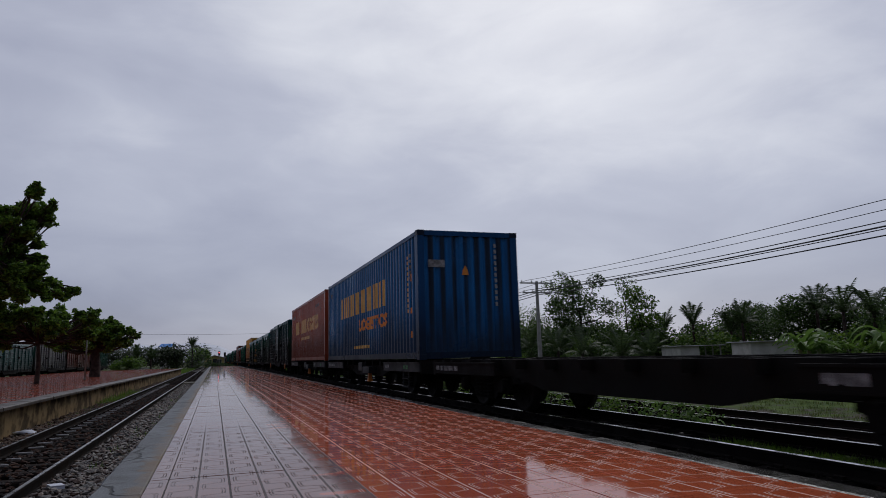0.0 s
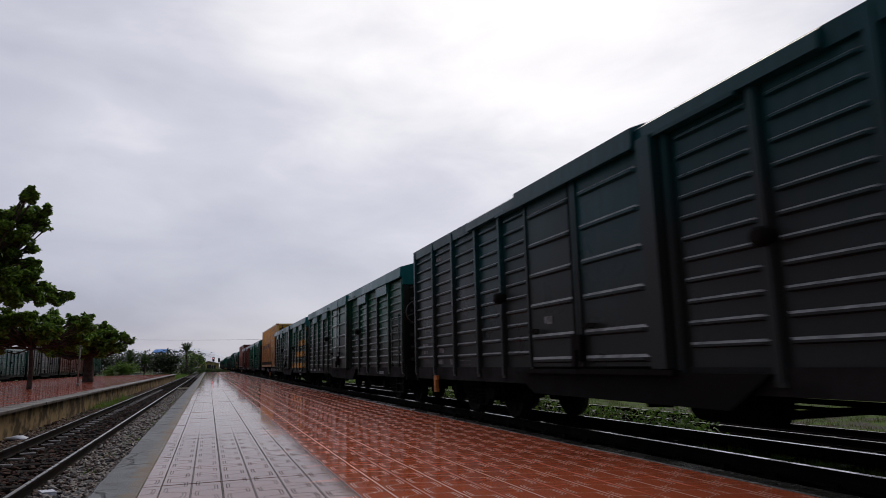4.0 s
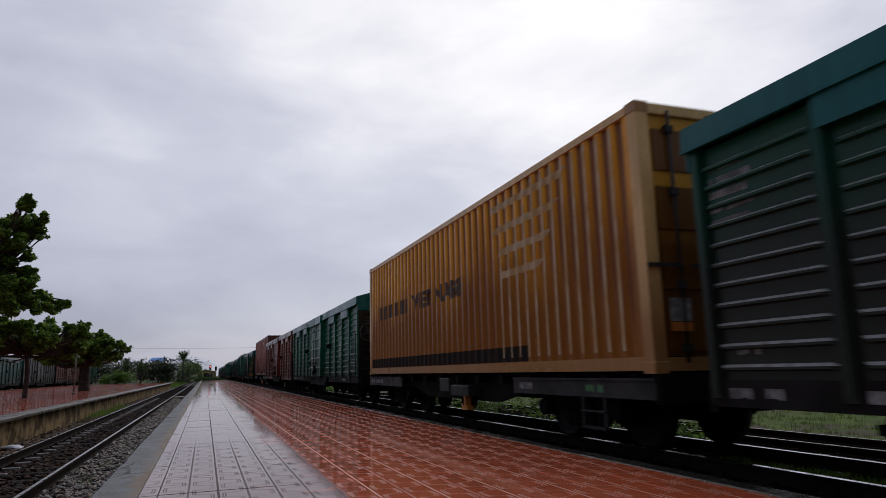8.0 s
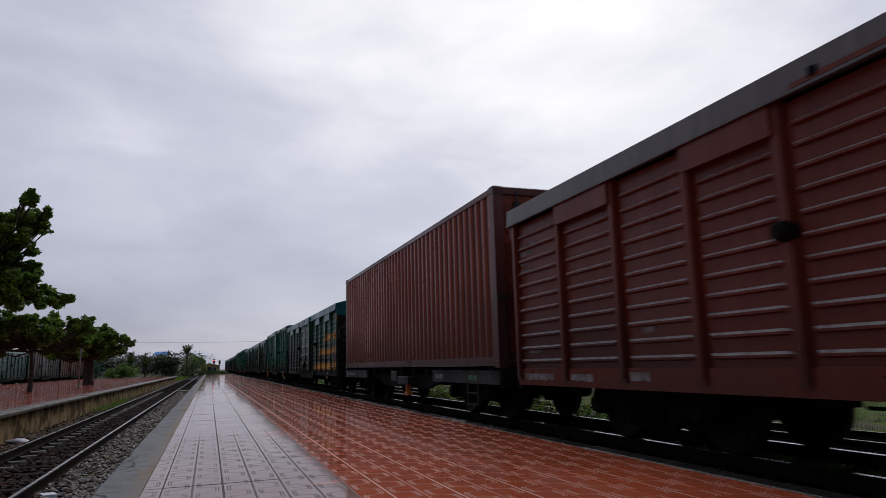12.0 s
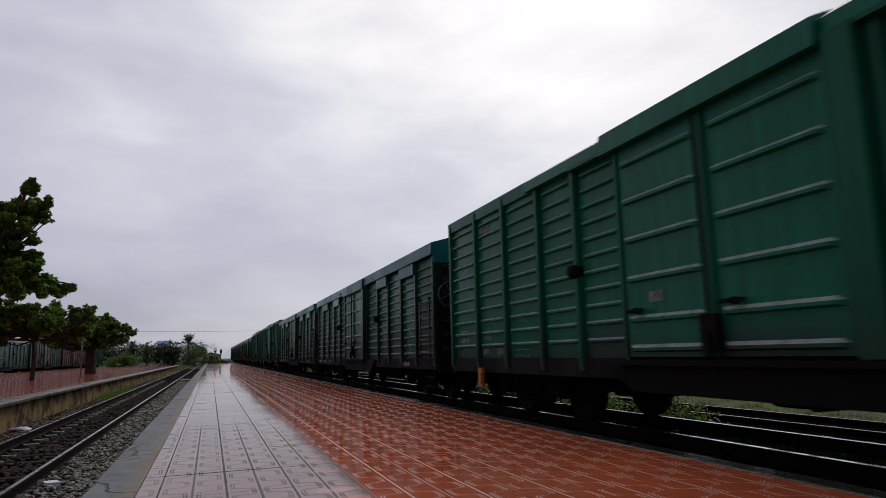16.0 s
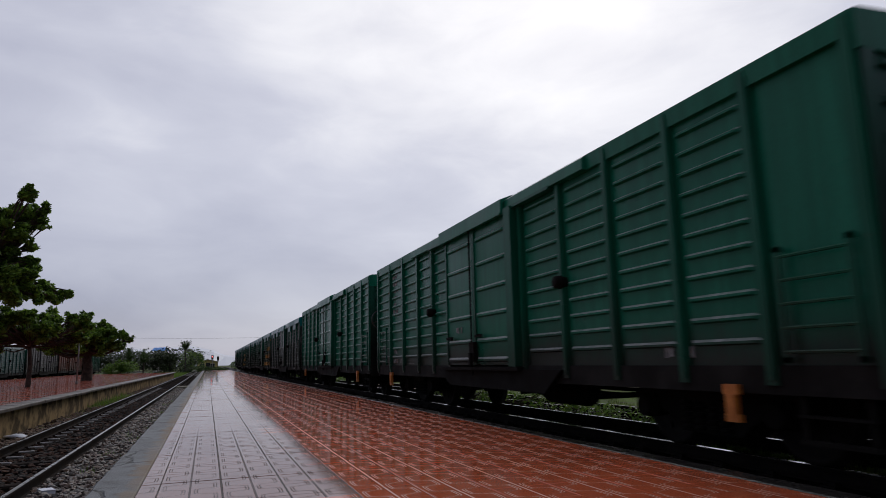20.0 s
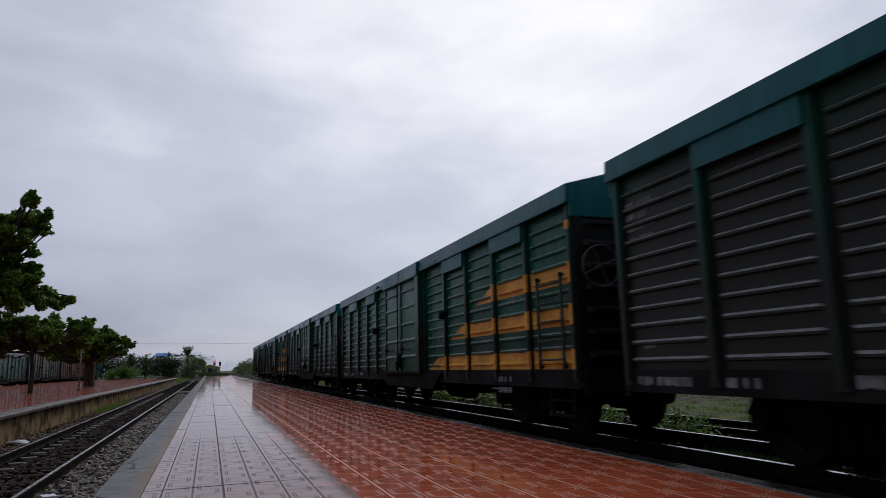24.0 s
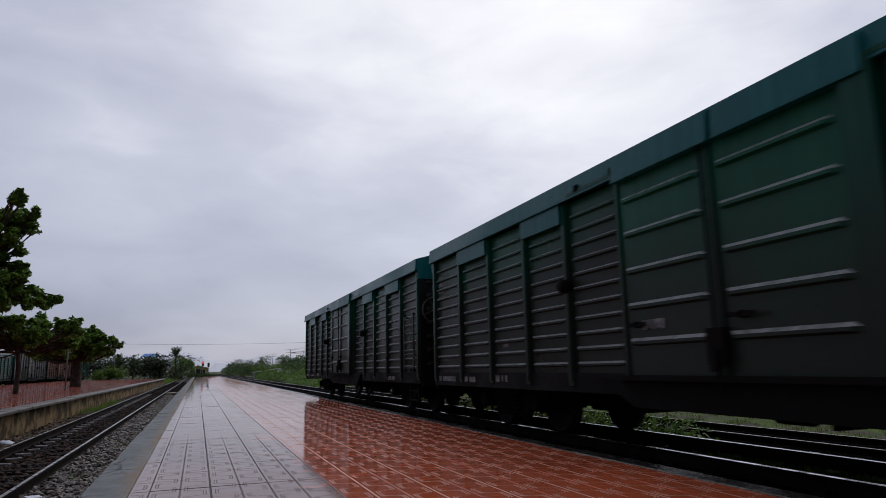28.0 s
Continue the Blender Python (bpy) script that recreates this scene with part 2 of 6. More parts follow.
@functools.lru_cache(None)
def leaf_material(name, col, col2):
    n = Nodes(name)
    r = n.node("NewGeometry").outputs["Random Per Island"]
    n.set("Base Color", n.mix(r, col, col2))
    n.set("Roughness", 0.45)
    n.set("Specular IOR Level", 0.35)
    t = n.node("BsdfTranslucent")
    n.link(n.mix(r, tuple(c * 1.3 for c in col), tuple(c * 1.3 for c in col2)), t.inputs["Color"])
    m = n.node("MixShader", Fac=0.38)
    n.link(n.bsdf.outputs[0], m.inputs[1])
    n.link(t.outputs[0], m.inputs[2])
    n.link(m.outputs[0], n.tree.nodes["Material Output"].inputs["Surface"])
    return n.mat


@functools.lru_cache(None)
def island(name, col, col2, rough=0.8, bump_scale=30.0):
    """Loose pieces, each of its own shade."""
    n = Nodes(name)
    r = n.node("NewGeometry").outputs["Random Per Island"]
    g = n.noise(n.coords(), bump_scale, 4.0)
    rust = n.math("FRACT", n.math("MULTIPLY", r, 7.31))
    c = n.mix(n.span(rust, 0.35, 0.55), n.mix(r, col, col2), n.mix(r, tuple(0.5 * x + y for x, y in zip(col, (0.035, 0.0, -0.015))), (0.05, 0.022, 0.014)))
    n.set("Base Color", n.mix(n.span(g, 0.4, 0.7, 0, 0.5), c, tuple(x * 0.5 for x in col)))
    n.set("Roughness", rough)
    n.bump(g, 0.4)
    return n.mat


def ground_material():
    n = Nodes("wet_ground")
    p = n.node("NewGeometry").outputs["Position"]
    big, mid_, fine = n.noise(p, 0.12, 4.0), n.noise(p, 1.4, 5.0), n.noise(p, 22.0, 4.0, 0.7)
    soil = n.mix(n.span(fine, 0.35, 0.7), (0.055, 0.044, 0.033), (0.12, 0.10, 0.082))
    grass = n.mix(n.span(mid_, 0.3, 0.7), (0.040, 0.082, 0.012), (0.085, 0.125, 0.020))
    n.set("Base Color", n.mix(n.span(n.math("ADD", n.math("MULTIPLY", big, 0.5), n.math("MULTIPLY", mid_, 0.5)), 0.44, 0.54), soil, grass))
    n.set("Roughness", 0.9)
    n.set("Specular IOR Level", 0.12)
    n.bump(fine, 0.6, 0.03)
    return n.mat


def kerb_material():
    """Wet grey screed with cracks, dark damp patches and sand washed against the paving."""
    n = Nodes("wet_concrete")
    p = n.node("NewGeometry").outputs["Position"]
    s = n.node("SeparateXYZ")
    n.link(n.coords(), s.inputs[0])
    big, mid_, fine = n.noise(p, 0.9, 5.0, 0.6), n.noise(p, 5.0, 5.0, 0.65), n.noise(p, 70.0, 3.0)
    c = n.mix(n.span(big, 0.36, 0.64), (0.185, 0.195, 0.198), (0.062, 0.067, 0.070))
    c = n.mix(n.span(mid_, 0.50, 0.62, 0.0, 0.7), c, (0.050, 0.050, 0.048))
    c = n.mix(n.span(fine, 0.45, 0.75, 0.0, 0.4), c, (0.07, 0.072, 0.072))
    warp = n.node("VectorMath")
    warp.operation = "MULTIPLY_ADD"
    wob = n.node("TexNoise", Scale=2.5, Detail=4.0)
    n.link(p, wob.inputs["Vector"])
    n.link(wob.outputs["Color"], warp.inputs[0])
    warp.inputs[1].default_value = (0.5, 0.5, 0.5)
    n.link(p, warp.inputs[2])
    cells = n.node("TexVoronoi", Scale=0.62)
    cells.feature = "DISTANCE_TO_EDGE"
    n.link(warp.outputs[0], cells.inputs["Vector"])
    crack = n.span(cells.outputs["Distance"], 0.004, 0.014, 1.0, 0.0)
    c = n.mix(n.math("MULTIPLY", crack, 0.85), c, (0.018, 0.017, 0.016))
    sand = n.span(n.math("ADD", s.outputs["X"], n.math("MULTIPLY", n.math("SUBTRACT", mid_, 0.5), 0.40)), 0.20, 0.30)
    c = n.mix(n.math("MULTIPLY", sand, n.span(big, 0.35, 0.6, 0.95, 0.5)), c, (0.20, 0.145, 0.095))
    n.set("Base Color", c)
    n.set("Roughness", n.span(big, 0.35, 0.65, 0.72, 0.48))
    n.set("Specular IOR Level", 0.35)
    n.bump(n.math("SUBTRACT", n.math("ADD", mid_, n.math("MULTIPLY", fine, 0.4)), crack), 0.8, 0.02)
    return n.mat


X_FIRST, Y_FIRST = -0.284, 0.80    # a cut course lies between the kerb and the first whole tile
TILE_WIDE, TILE_LONG = 0.4038, 0.4044
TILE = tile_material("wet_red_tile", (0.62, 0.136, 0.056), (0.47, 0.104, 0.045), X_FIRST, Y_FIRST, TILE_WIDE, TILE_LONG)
FAR_TILE = tile_material("far_red_tile", (0.46, 0.105, 0.055), (0.34, 0.085, 0.050), -14.3, -10.0, 0.412, 0.4, False)
GROUT = grout_material()
KERB = kerb_material()
CONCRETE = plain("stained_concrete", (0.28, 0.25, 0.19), (0.13, 0.11, 0.08), 1.6, 0.8, 0.0, 0.5, 25.0)
MOULD = plain("mossy_concrete", (0.33, 0.225, 0.105), (0.070, 0.050, 0.027), 2.2, 0.9, 0.0, 0.6, 20.0, (0.40, 0.60), 0.15)
RAIL = plain("rail_steel", (0.014, 0.011, 0.010), (0.022, 0.015, 0.011), 4.0, 0.85, 0.0, 0.2, 40.0, (0.35, 0.65), 0.05)
POLISHED = plain("bright_rail_head", (0.75, 0.75, 0.76), (0.62, 0.62, 0.62), 5.0, 0.2, 1.0, 0.05)
RAIL_TOP = plain("polished_rail_head", (0.42, 0.41, 0.41), (0.26, 0.25, 0.245), 5.0, 0.32, 1.0, 0.05)
SLEEPER = plain("weathered_sleeper", (0.026, 0.018, 0.014), (0.010, 0.008, 0.007), 3.0, 0.95, 0.0, 0.6, 40.0, (0.35, 0.65), 0.05)
# black for the running line: the train's shade put into the colour
SHADE_BLACK = plain("train_shade_black", (0.012, 0.010, 0.009), (0.007, 0.006, 0.006), 3.0, 0.9, 0.0, 0.5, 40.0, (0.35, 0.65), 0.08)
STONE = island("wet_ballast", (0.135, 0.112, 0.092), (0.006, 0.005, 0.004), 0.5)
BROWN_STONE = island("brown_rubble", (0.24, 0.175, 0.125), (0.025, 0.018, 0.013), 0.85)
# dark stone, its tone also standing for shade under the train
DARK_STONE = island("dark_or_shaded_stone", (0.036, 0.029, 0.024), (0.007, 0.006, 0.005), 0.95)
# sooty iron and wheel steel, darkened further to stand for underframe shade
IRON = plain("sooty_shaded_iron", (0.0065, 0.006, 0.0055), (0.010, 0.0085, 0.0075), 3.0, 0.85, 0.0, 0.3, 40.0, (0.35, 0.65), 0.10)
STEEL_GREY = plain("grey_steel", (0.034, 0.034, 0.034), (0.02, 0.02, 0.0195), 2.0, 0.65, 0.0, 0.2, 40.0, (0.35, 0.65), 0.2)
TYRE_STEEL = plain("worn_wheel_steel", (0.012, 0.010, 0.0095), (0.017, 0.014, 0.013), 6.0, 0.7, 0.1, 0.1, 40.0, (0.35, 0.65), 0.12)
WHITE_MARK = plain("chalky_white_paint", (0.36, 0.365, 0.36), (0.12, 0.12, 0.118), 9.0, 0.7, 0.0, 0.1, 40.0, (0.3, 0.6))
ORANGE_MARK = plain("orange_handle_paint", (0.60, 0.20, 0.03), (0.45, 0.13, 0.02), 5.0, 0.5, 0.0, 0.1)
AMBER = plain("faded_amber_paint", (0.85, 0.52, 0.12), (0.70, 0.40, 0.09), 3.0, 0.55, 0.0, 0.1)
AMBER_DEEP = plain("orange_letter_paint", (0.80, 0.28, 0.03), (0.68, 0.22, 0.025), 3.0, 0.55, 0.0, 0.1)
CREAM = plain("cream_letter_paint", (0.82, 0.56, 0.24), (0.70, 0.40, 0.14), 3.0, 0.55, 0.0, 0.1)
BLACK_BAND = plain("faded_black_paint", (0.016, 0.015, 0.014), (0.036, 0.024, 0.015), 3.0, 0.75, 0.0, 0.2, 40.0, (0.35, 0.65), 0.15)
BARK = plain("bark", (0.060, 0.036, 0.026), (0.026, 0.018, 0.014), 5.0, 0.9, 0.0, 0.8, 25.0)
WHITE_WALL = plain("limewashed_wall", (0.62, 0.60, 0.55), (0.48, 0.46, 0.41), 1.2, 0.85, 0.0, 0.2)
YELLOW_WALL = plain("yellow_limewash", (0.62, 0.50, 0.20), (0.50, 0.38, 0.14), 1.2, 0.85, 0.0, 0.2)
TIN = plain("tin_sheet", (0.46, 0.47, 0.48), (0.28, 0.25, 0.23), 1.0, 0.5, 0.3, 0.2)
BLUE_TIN = plain("blue_tin_sheet", (0.08, 0.30, 0.75), (0.07, 0.25, 0.65), 1.0, 0.5, 0.0, 0.2)
POLE = plain("concrete_pole", (0.36, 0.35, 0.33), (0.26, 0.25, 0.23), 2.0, 0.8, 0.0, 0.3)
WIRE = plain("black_cable", (0.02, 0.02, 0.02), (0.03, 0.03, 0.03), 1.0, 0.6, 0.0, 0.0)
GROUND = ground_material()

# ---------------------------------------------------------------- mesh tools
Z_RAIL, X_LINE = -0.13, 5.43        # top of the running rail, centre of the running line
MESHES = {}


def hexa(bm, low, high, z0, z1):
    """A block from a lower and an upper outline of four (x, y)."""
    a = [bm.verts.new((x, y, z0)) for x, y in low]
    b = [bm.verts.new((x, y, z1)) for x, y in high]
    bm.faces.new(a[::-1])
    bm.faces.new(b)
    for i in range(4):
        j = (i + 1) % 4
        bm.faces.new((a[i], a[j], b[j], b[i]))


def box(bm, x0, x1, y0, y1, z0, z1, cut=0.0):
    """A block; cut chamfers its upper edges."""
    if cut <= 0:
        o = [(x0, y0), (x1, y0), (x1, y1), (x0, y1)]
        hexa(bm, o, o, z0, z1)
        return
    o = [(x0, y0), (x1, y0), (x1, y1), (x0, y1)]
    i = [(x0 + cut, y0 + cut), (x1 - cut, y0 + cut), (x1 - cut, y1 - cut), (x0 + cut, y1 - cut)]
    rings = [[bm.verts.new((x, y, z)) for x, y in r] for r, z in ((o, z0), (o, z1 - cut), (i, z1))]
    bm.faces.new(rings[0][::-1])
    bm.faces.new(rings[2])
    for p, q in zip(rings, rings[1:]):
        for k in range(4):
            j = (k + 1) % 4
            bm.faces.new((p[k], p[j], q[j], q[k]))


def tube(bm, p, q, r, n=8, r2=None, caps=True):
    """A round bar from p to q."""
    p, q = Vector(p), Vector(q)
    r2 = r if r2 is None else r2
    d = (q - p).normalized()
    s = d.orthogonal().normalized()
    t = d.cross(s)
    rings = []
    for c, rr in ((p, r), (q, r2)):
        rings.append([bm.verts.new(c + (s * math.cos(a) + t * math.sin(a)) * rr) for a in (2 * math.pi * i / n for i in range(n))])
    for i in range(n):
        j = (i + 1) % n
        f = bm.faces.new((rings[0][i], rings[0][j], rings[1][j], rings[1][i]))
        f.smooth = n > 6
    if caps:
        bm.faces.new(rings[0][::-1])
        bm.faces.new(rings[1])


def plate(bm, outline, axis, a, b):
    """An outline of (p, q) pushed from a to b along axis x, y or z."""
    def at(p, q, c):
        return {"x": (c, p, q), "y": (p, c, q), "z": (p, q, c)}[axis]
    f = [bm.verts.new(at(p, q, a)) for p, q in outline]
    g = [bm.verts.new(at(p, q, b)) for p, q in outline]
    bm.faces.new(f)
    bm.faces.new(g[::-1])
    n = len(outline)
    for i in range(n):
        j = (i + 1) % n
        bm.faces.new((f[i], g[i], g[j], f[j]))


def lathe(bm, profile, axis="x", n=20, centre=(0, 0, 0)):
    """Turns (along, radius) pairs round an axis."""
    rings = []
    for along, r in profile:
        ring = []
        for i in range(n):
            a = 2 * math.pi * i / n
            c, s = r * math.cos(a), r * math.sin(a)
            v = {"x": (along, c, s), "y": (c, along, s), "z": (c, s, along)}[axis]
            ring.append(bm.verts.new(Vector(v) + Vector(centre)))
        rings.append(ring)
    for p, q in zip(rings, rings[1:]):
        for i in range(n):
            j = (i + 1) % n
            bm.faces.new((p[i], p[j], q[j], q[i])).smooth = True
    bm.faces.new(rings[0][::-1])
    bm.faces.new(rings[-1])


def mesh_of(bm, name, material):
    bmesh.ops.recalc_face_normals(bm, faces=bm.faces)
    me = bpy.data.meshes.new(name)
    bm.to_mesh(me)
    bm.free()
    me.materials.append(material)
    return me


def part(name, bm, material, parent, label="", m=None, key=None):
    """Links a bmesh (or a function that fills one) as one mesh object under a thing or a part. Alike parts share a mesh by key."""
    if key is not None and (key, material.name) in MESHES:
        me = MESHES[key, material.name]
    else:
        if callable(bm):
            fill, bm = bm, bmesh.new()
            fill(bm)
        me = mesh_of(bm, name, material)
        if key is not None:
            MESHES[key, material.name] = me
    ob = new(name, me)
    ob.parent = parent
    if m is not None:
        ob.matrix_basis = m
    if label:
        ob["label"] = label
    return ob


def thing(name, label, category, group="", m=None, kind=""):
    ob = new(name)
    if m is not None:
        ob.matrix_basis = m
    return tagged(ob, label, category, group, kind)


def solid(name, bm, material, label="", category="", group="", kind="", m=None):
    """A thing in one mesh."""
    if callable(bm):
        fill, bm = bm, bmesh.new()
        fill(bm)
    ob = new(name, mesh_of(bm, name, material))
    if m is not None:
        ob.matrix_basis = m
    return tagged(ob, label, category, group, kind)


def cloud_mesh(name, verts, faces, material):
    me = bpy.data.meshes.new(name)
    me.from_pydata(verts, [], faces)
    me.materials.append(material)
    me.update()
    return me


def lettering(word, width, height, thick=0.004):
    """The mesh of a word in the built-in font: x along the word, y up, fitted to width and height."""
    cu = bpy.data.curves.new("word", "FONT")
    cu.body, cu.extrude, cu.resolution_u, cu.offset = word, 0.0, 3, 0.055
    ob = bpy.data.objects.new("word", cu)
    scene.collection.objects.link(ob)
    me = bpy.data.meshes.new_from_object(ob.evaluated_get(bpy.context.evaluated_depsgraph_get()))
    bpy.data.objects.remove(ob)
    bm = bmesh.new()
    bm.from_mesh(me)
    bpy.data.meshes.remove(me)
    xs, ys = [v.co.x for v in bm.verts], [v.co.y for v in bm.verts]
    for v in bm.verts:
        v.co = Vector(((v.co.x - min(xs)) / (max(xs) - min(xs)) * width, (v.co.y - min(ys)) / (max(ys) - min(ys)) * height, 0))
    return bm

# ---------------------------------------------------------------- the setting
X_KERB_L, X_TILE_L, X_TILE_R, X_KERB_R = -0.745, -0.41, 3.35, 3.56
Y_NEAR, Y_END = -14.0, 118.0


def ground_sheet(bm):
    xs = [-3000, -400, -60, -19, -3.6, -1.2, -0.74, 3.53, 6.8, 12, 60, 400, 3000]
    ys = [-3000, -300, -14, 60, 118, 300, 900, 3500]
    grid = [[bm.verts.new((x, y, -0.62 if -19 <= x <= 6.8 else -0.66)) for y in ys] for x in xs]
    for i in range(len(xs) - 1):
        for j in range(len(ys) - 1):
            bm.faces.new((grid[i][j], grid[i + 1][j], grid[i + 1][j + 1], grid[i][j + 1]))


solid("ground", ground_sheet, GROUND, "wet earth and patchy grass round the tracks", "ground", kind="structure")

platform = thing("platform", "wet island platform paved with red tiles", "platform", kind="structure")


def platform_core(bm):
    box(bm, X_KERB_L + 0.04, X_KERB_R - 0.04, Y_NEAR, Y_END, -0.62, -0.03)


part("platform_core", platform_core, CONCRETE, platform)
part("grout_bed", lambda bm: box(bm, X_TILE_L + 0.002, X_TILE_R, Y_NEAR, Y_END - 0.5, -0.028, -0.005), GROUT, platform)


rk = random.Random(4)
# the edge by the running line is darker and glossier than the other kerb
DARK_EDGE = plain("dark_glossy_edge", (0.034, 0.031, 0.028), (0.018, 0.015, 0.013), 1.6, 0.24, 0.0, 0.35, 40.0, (0.40, 0.70), 0.6)


def kerb_run(w, length, worn):
    """A cast kerb whose trackside arris is broken and uneven; worn names the side that is chipped."""
    def fill(bm):
        prev = None
        n = int(length / 0.24)
        for i in range(n + 1):
            yy = length * i / n
            o = abs(rk.gauss(0, 0.010)) + (0.03 if rk.random() < 0.06 else 0.0)
            drop = abs(rk.gauss(0, 0.006))
            a, b = (o, w) if worn < 0 else (0.0, w - o)
            sec = [(a, -0.25), (b, -0.25), (b, -0.008 - (drop if worn > 0 else 0)), (b - 0.012, 0.0), (a + 0.02, 0.0), (a, -0.012 - (drop if worn < 0 else 0))]
            ring = [bm.verts.new((p, yy, q)) for p, q in sec]
            if prev:
                for k in range(6):
                    bm.faces.new((prev[k], prev[(k + 1) % 6], ring[(k + 1) % 6], ring[k]))
            else:
                bm.faces.new(ring[::-1])
            prev = ring
        bm.faces.new(prev)
    return fill


for x, w, worn in ((X_KERB_L, X_TILE_L - X_KERB_L - 0.006, -1), (X_TILE_R + 0.006, X_KERB_R - X_TILE_R - 0.006, 1)):
    y = Y_NEAR
    while y < Y_END - 0.5:
        length = min(rk.uniform(2.8, 6.4), Y_END - y)
        part("kerb_stone", kerb_run(w, length - 0.004, worn), KERB if worn < 0 else DARK_EDGE, platform, m=pose(x, y, rk.uniform(-0.003, 0.003)))
        y += length


def ballast_bed(x, top, y0, y1, half=1.6):
    def fill(bm):
        plate(bm, [(x - half, -0.61), (x - half + 0.35, top), (x + half - 0.35, top), (x + half, -0.61)], "y", y0, y1)
    return fill


def rail_profile(h=0.13):
    return [(-0.055, 0), (0.055, 0), (0.055, 0.012), (0.012, 0.025), (0.010, h - 0.035), (0.030, h - 0.028), (0.030, h - 0.004),
            (-0.030, h - 0.004), (-0.030, h - 0.028), (-0.010, h - 0.035), (-0.012, 0.025), (-0.055, 0.012)]


def track(name, label, x, top, y0, y1, sleepers_from, sleepers_to, bed=True, step=0.62, black=False):
    t = thing(name, label, "railway track", kind="structure")
    if bed:
        # a black track has the shade below the train in its colours
        part("ballast_bed", ballast_bed(x, top - 0.20, y0, y1), (plain("train_shade_ballast", (0.022, 0.019, 0.017), (0.012, 0.010, 0.009), 9.0, 0.9, 0.0, 0.9, 30.0, (0.35, 0.65), 0.1) if black else
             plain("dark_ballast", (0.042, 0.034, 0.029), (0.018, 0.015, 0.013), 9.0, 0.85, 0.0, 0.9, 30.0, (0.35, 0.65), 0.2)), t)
    for sx in (-0.535, 0.535):
        def bar(bm, sx=sx):
            plate(bm, [(x + sx + a, top - 0.13 + b) for a, b in rail_profile()], "y", y0, y1)
        rail = part("rail", bar, SHADE_BLACK if black else RAIL, t)

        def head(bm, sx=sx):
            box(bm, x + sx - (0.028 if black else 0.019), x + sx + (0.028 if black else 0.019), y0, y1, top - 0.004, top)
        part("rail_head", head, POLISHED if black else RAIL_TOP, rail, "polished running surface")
    yy, k = sleepers_from, 0
    while yy < sleepers_to:
        def sl(bm):
            box(bm, -0.98, 0.98, -0.11, 0.11, -0.15, 0.0, 0.02)
            for s in (-0.535, 0.535):
                box(bm, s - 0.14, s + 0.14, -0.07, 0.07, 0.0, 0.014)
                for c in (-0.09, 0.09):
                    box(bm, s + c - 0.022, s + c + 0.022, -0.05, 0.05, 0.014, 0.04)
        part("sleeper", sl, SHADE_BLACK if black else SLEEPER, t, key=("sleeper", black),
             m=pose(x + rk.uniform(-0.02, 0.02), yy, top - 0.134 + rk.uniform(-0.012, 0.0), 0, 0, rk.uniform(-1.2, 1.2)))
        yy += step
        k += 1
    return t


track_one = track("track_1", "rusty metre-gauge track on dark sleepers and ballast", -2.20, -0.28, -14, 300, -13.0, 90)
CHAIR = plain("wet_chair_steel", (0.36, 0.345, 0.33), (0.10, 0.09, 0.085), 2.0, 0.4, 0.3, 0.2)
for k in range(70):
    yy = -0.6 + 0.62 * k
    for s, long_ in ((-1, 0.24), (1, 0.09)):
        part("rail_chair", lambda bm: (box(bm, 0.0, long_, -0.022, 0.022, 0.0, 0.022, 0.006)), CHAIR, track_one, key=("chair", long_),
             m=pose(-2.20 + (-0.47 if s < 0 else 0.38), yy, -0.414, 0, 0, rk.uniform(-9, 9)))
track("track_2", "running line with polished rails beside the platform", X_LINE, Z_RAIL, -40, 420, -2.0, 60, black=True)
track("track_3", "weedy side track half sunk in grass", 9.07, -0.38, -40, 420, -2.0, 45, True, 0.66)


# far platform with its own tiles
far_platform = thing("far_platform", "low platform with red tiles and a mouldy concrete edge", "platform", kind="structure")
part("platform_core", lambda bm: box(bm, -14.4, -3.74, -10, 86, -0.62, 0.06), MOULD, far_platform)
y = -10.0
while y < 86:
    part("edge_stone", lambda bm: box(bm, 0, 0.42, 0, 1.98, -0.07, 0.0, 0.015), plain("stained_edge", (0.125, 0.098, 0.078), (0.042, 0.034, 0.027), 1.5, 0.5, 0.0, 0.4, 40.0), far_platform, key="edge_stone",
         m=pose(-3.98 + rk.uniform(-0.01, 0.01) , y, 0.11 + rk.uniform(-0.006, 0.006)))
    y += 2.0


fx, ff = [], []
for i in range(25):
    for j in range(240):
        x0, y0 = -14.3 + i * 0.412, -10 + j * 0.4
        z = 0.10 + 0.0015 * ((i * 7 + j * 3) % 5)
        b = len(fx)
        for zz in (0.05, z):
            fx += [(x0 + 0.003, y0 + 0.003, zz), (x0 + 0.409, y0 + 0.003, zz), (x0 + 0.409, y0 + 0.397, zz), (x0 + 0.003, y0 + 0.397, zz)]
        ff += [(b + 4, b + 5, b + 6, b + 7)] + [(b + k, b + (k + 1) % 4, b + 4 + (k + 1) % 4, b + 4 + k) for k in range(4)]
ob = new("tiles", cloud_mesh("tiles", fx, ff, FAR_TILE))
ob.parent = far_platform
ob["kind"] = "stuff"

# ---------------------------------------------------------------- rolling stock: y = 0 at the tail of a wagon's body, the head at -y; z = 0 on the rail
MOVERS, SPINNERS = [], []
R_WHEEL = 0.42
HALF = 1.33


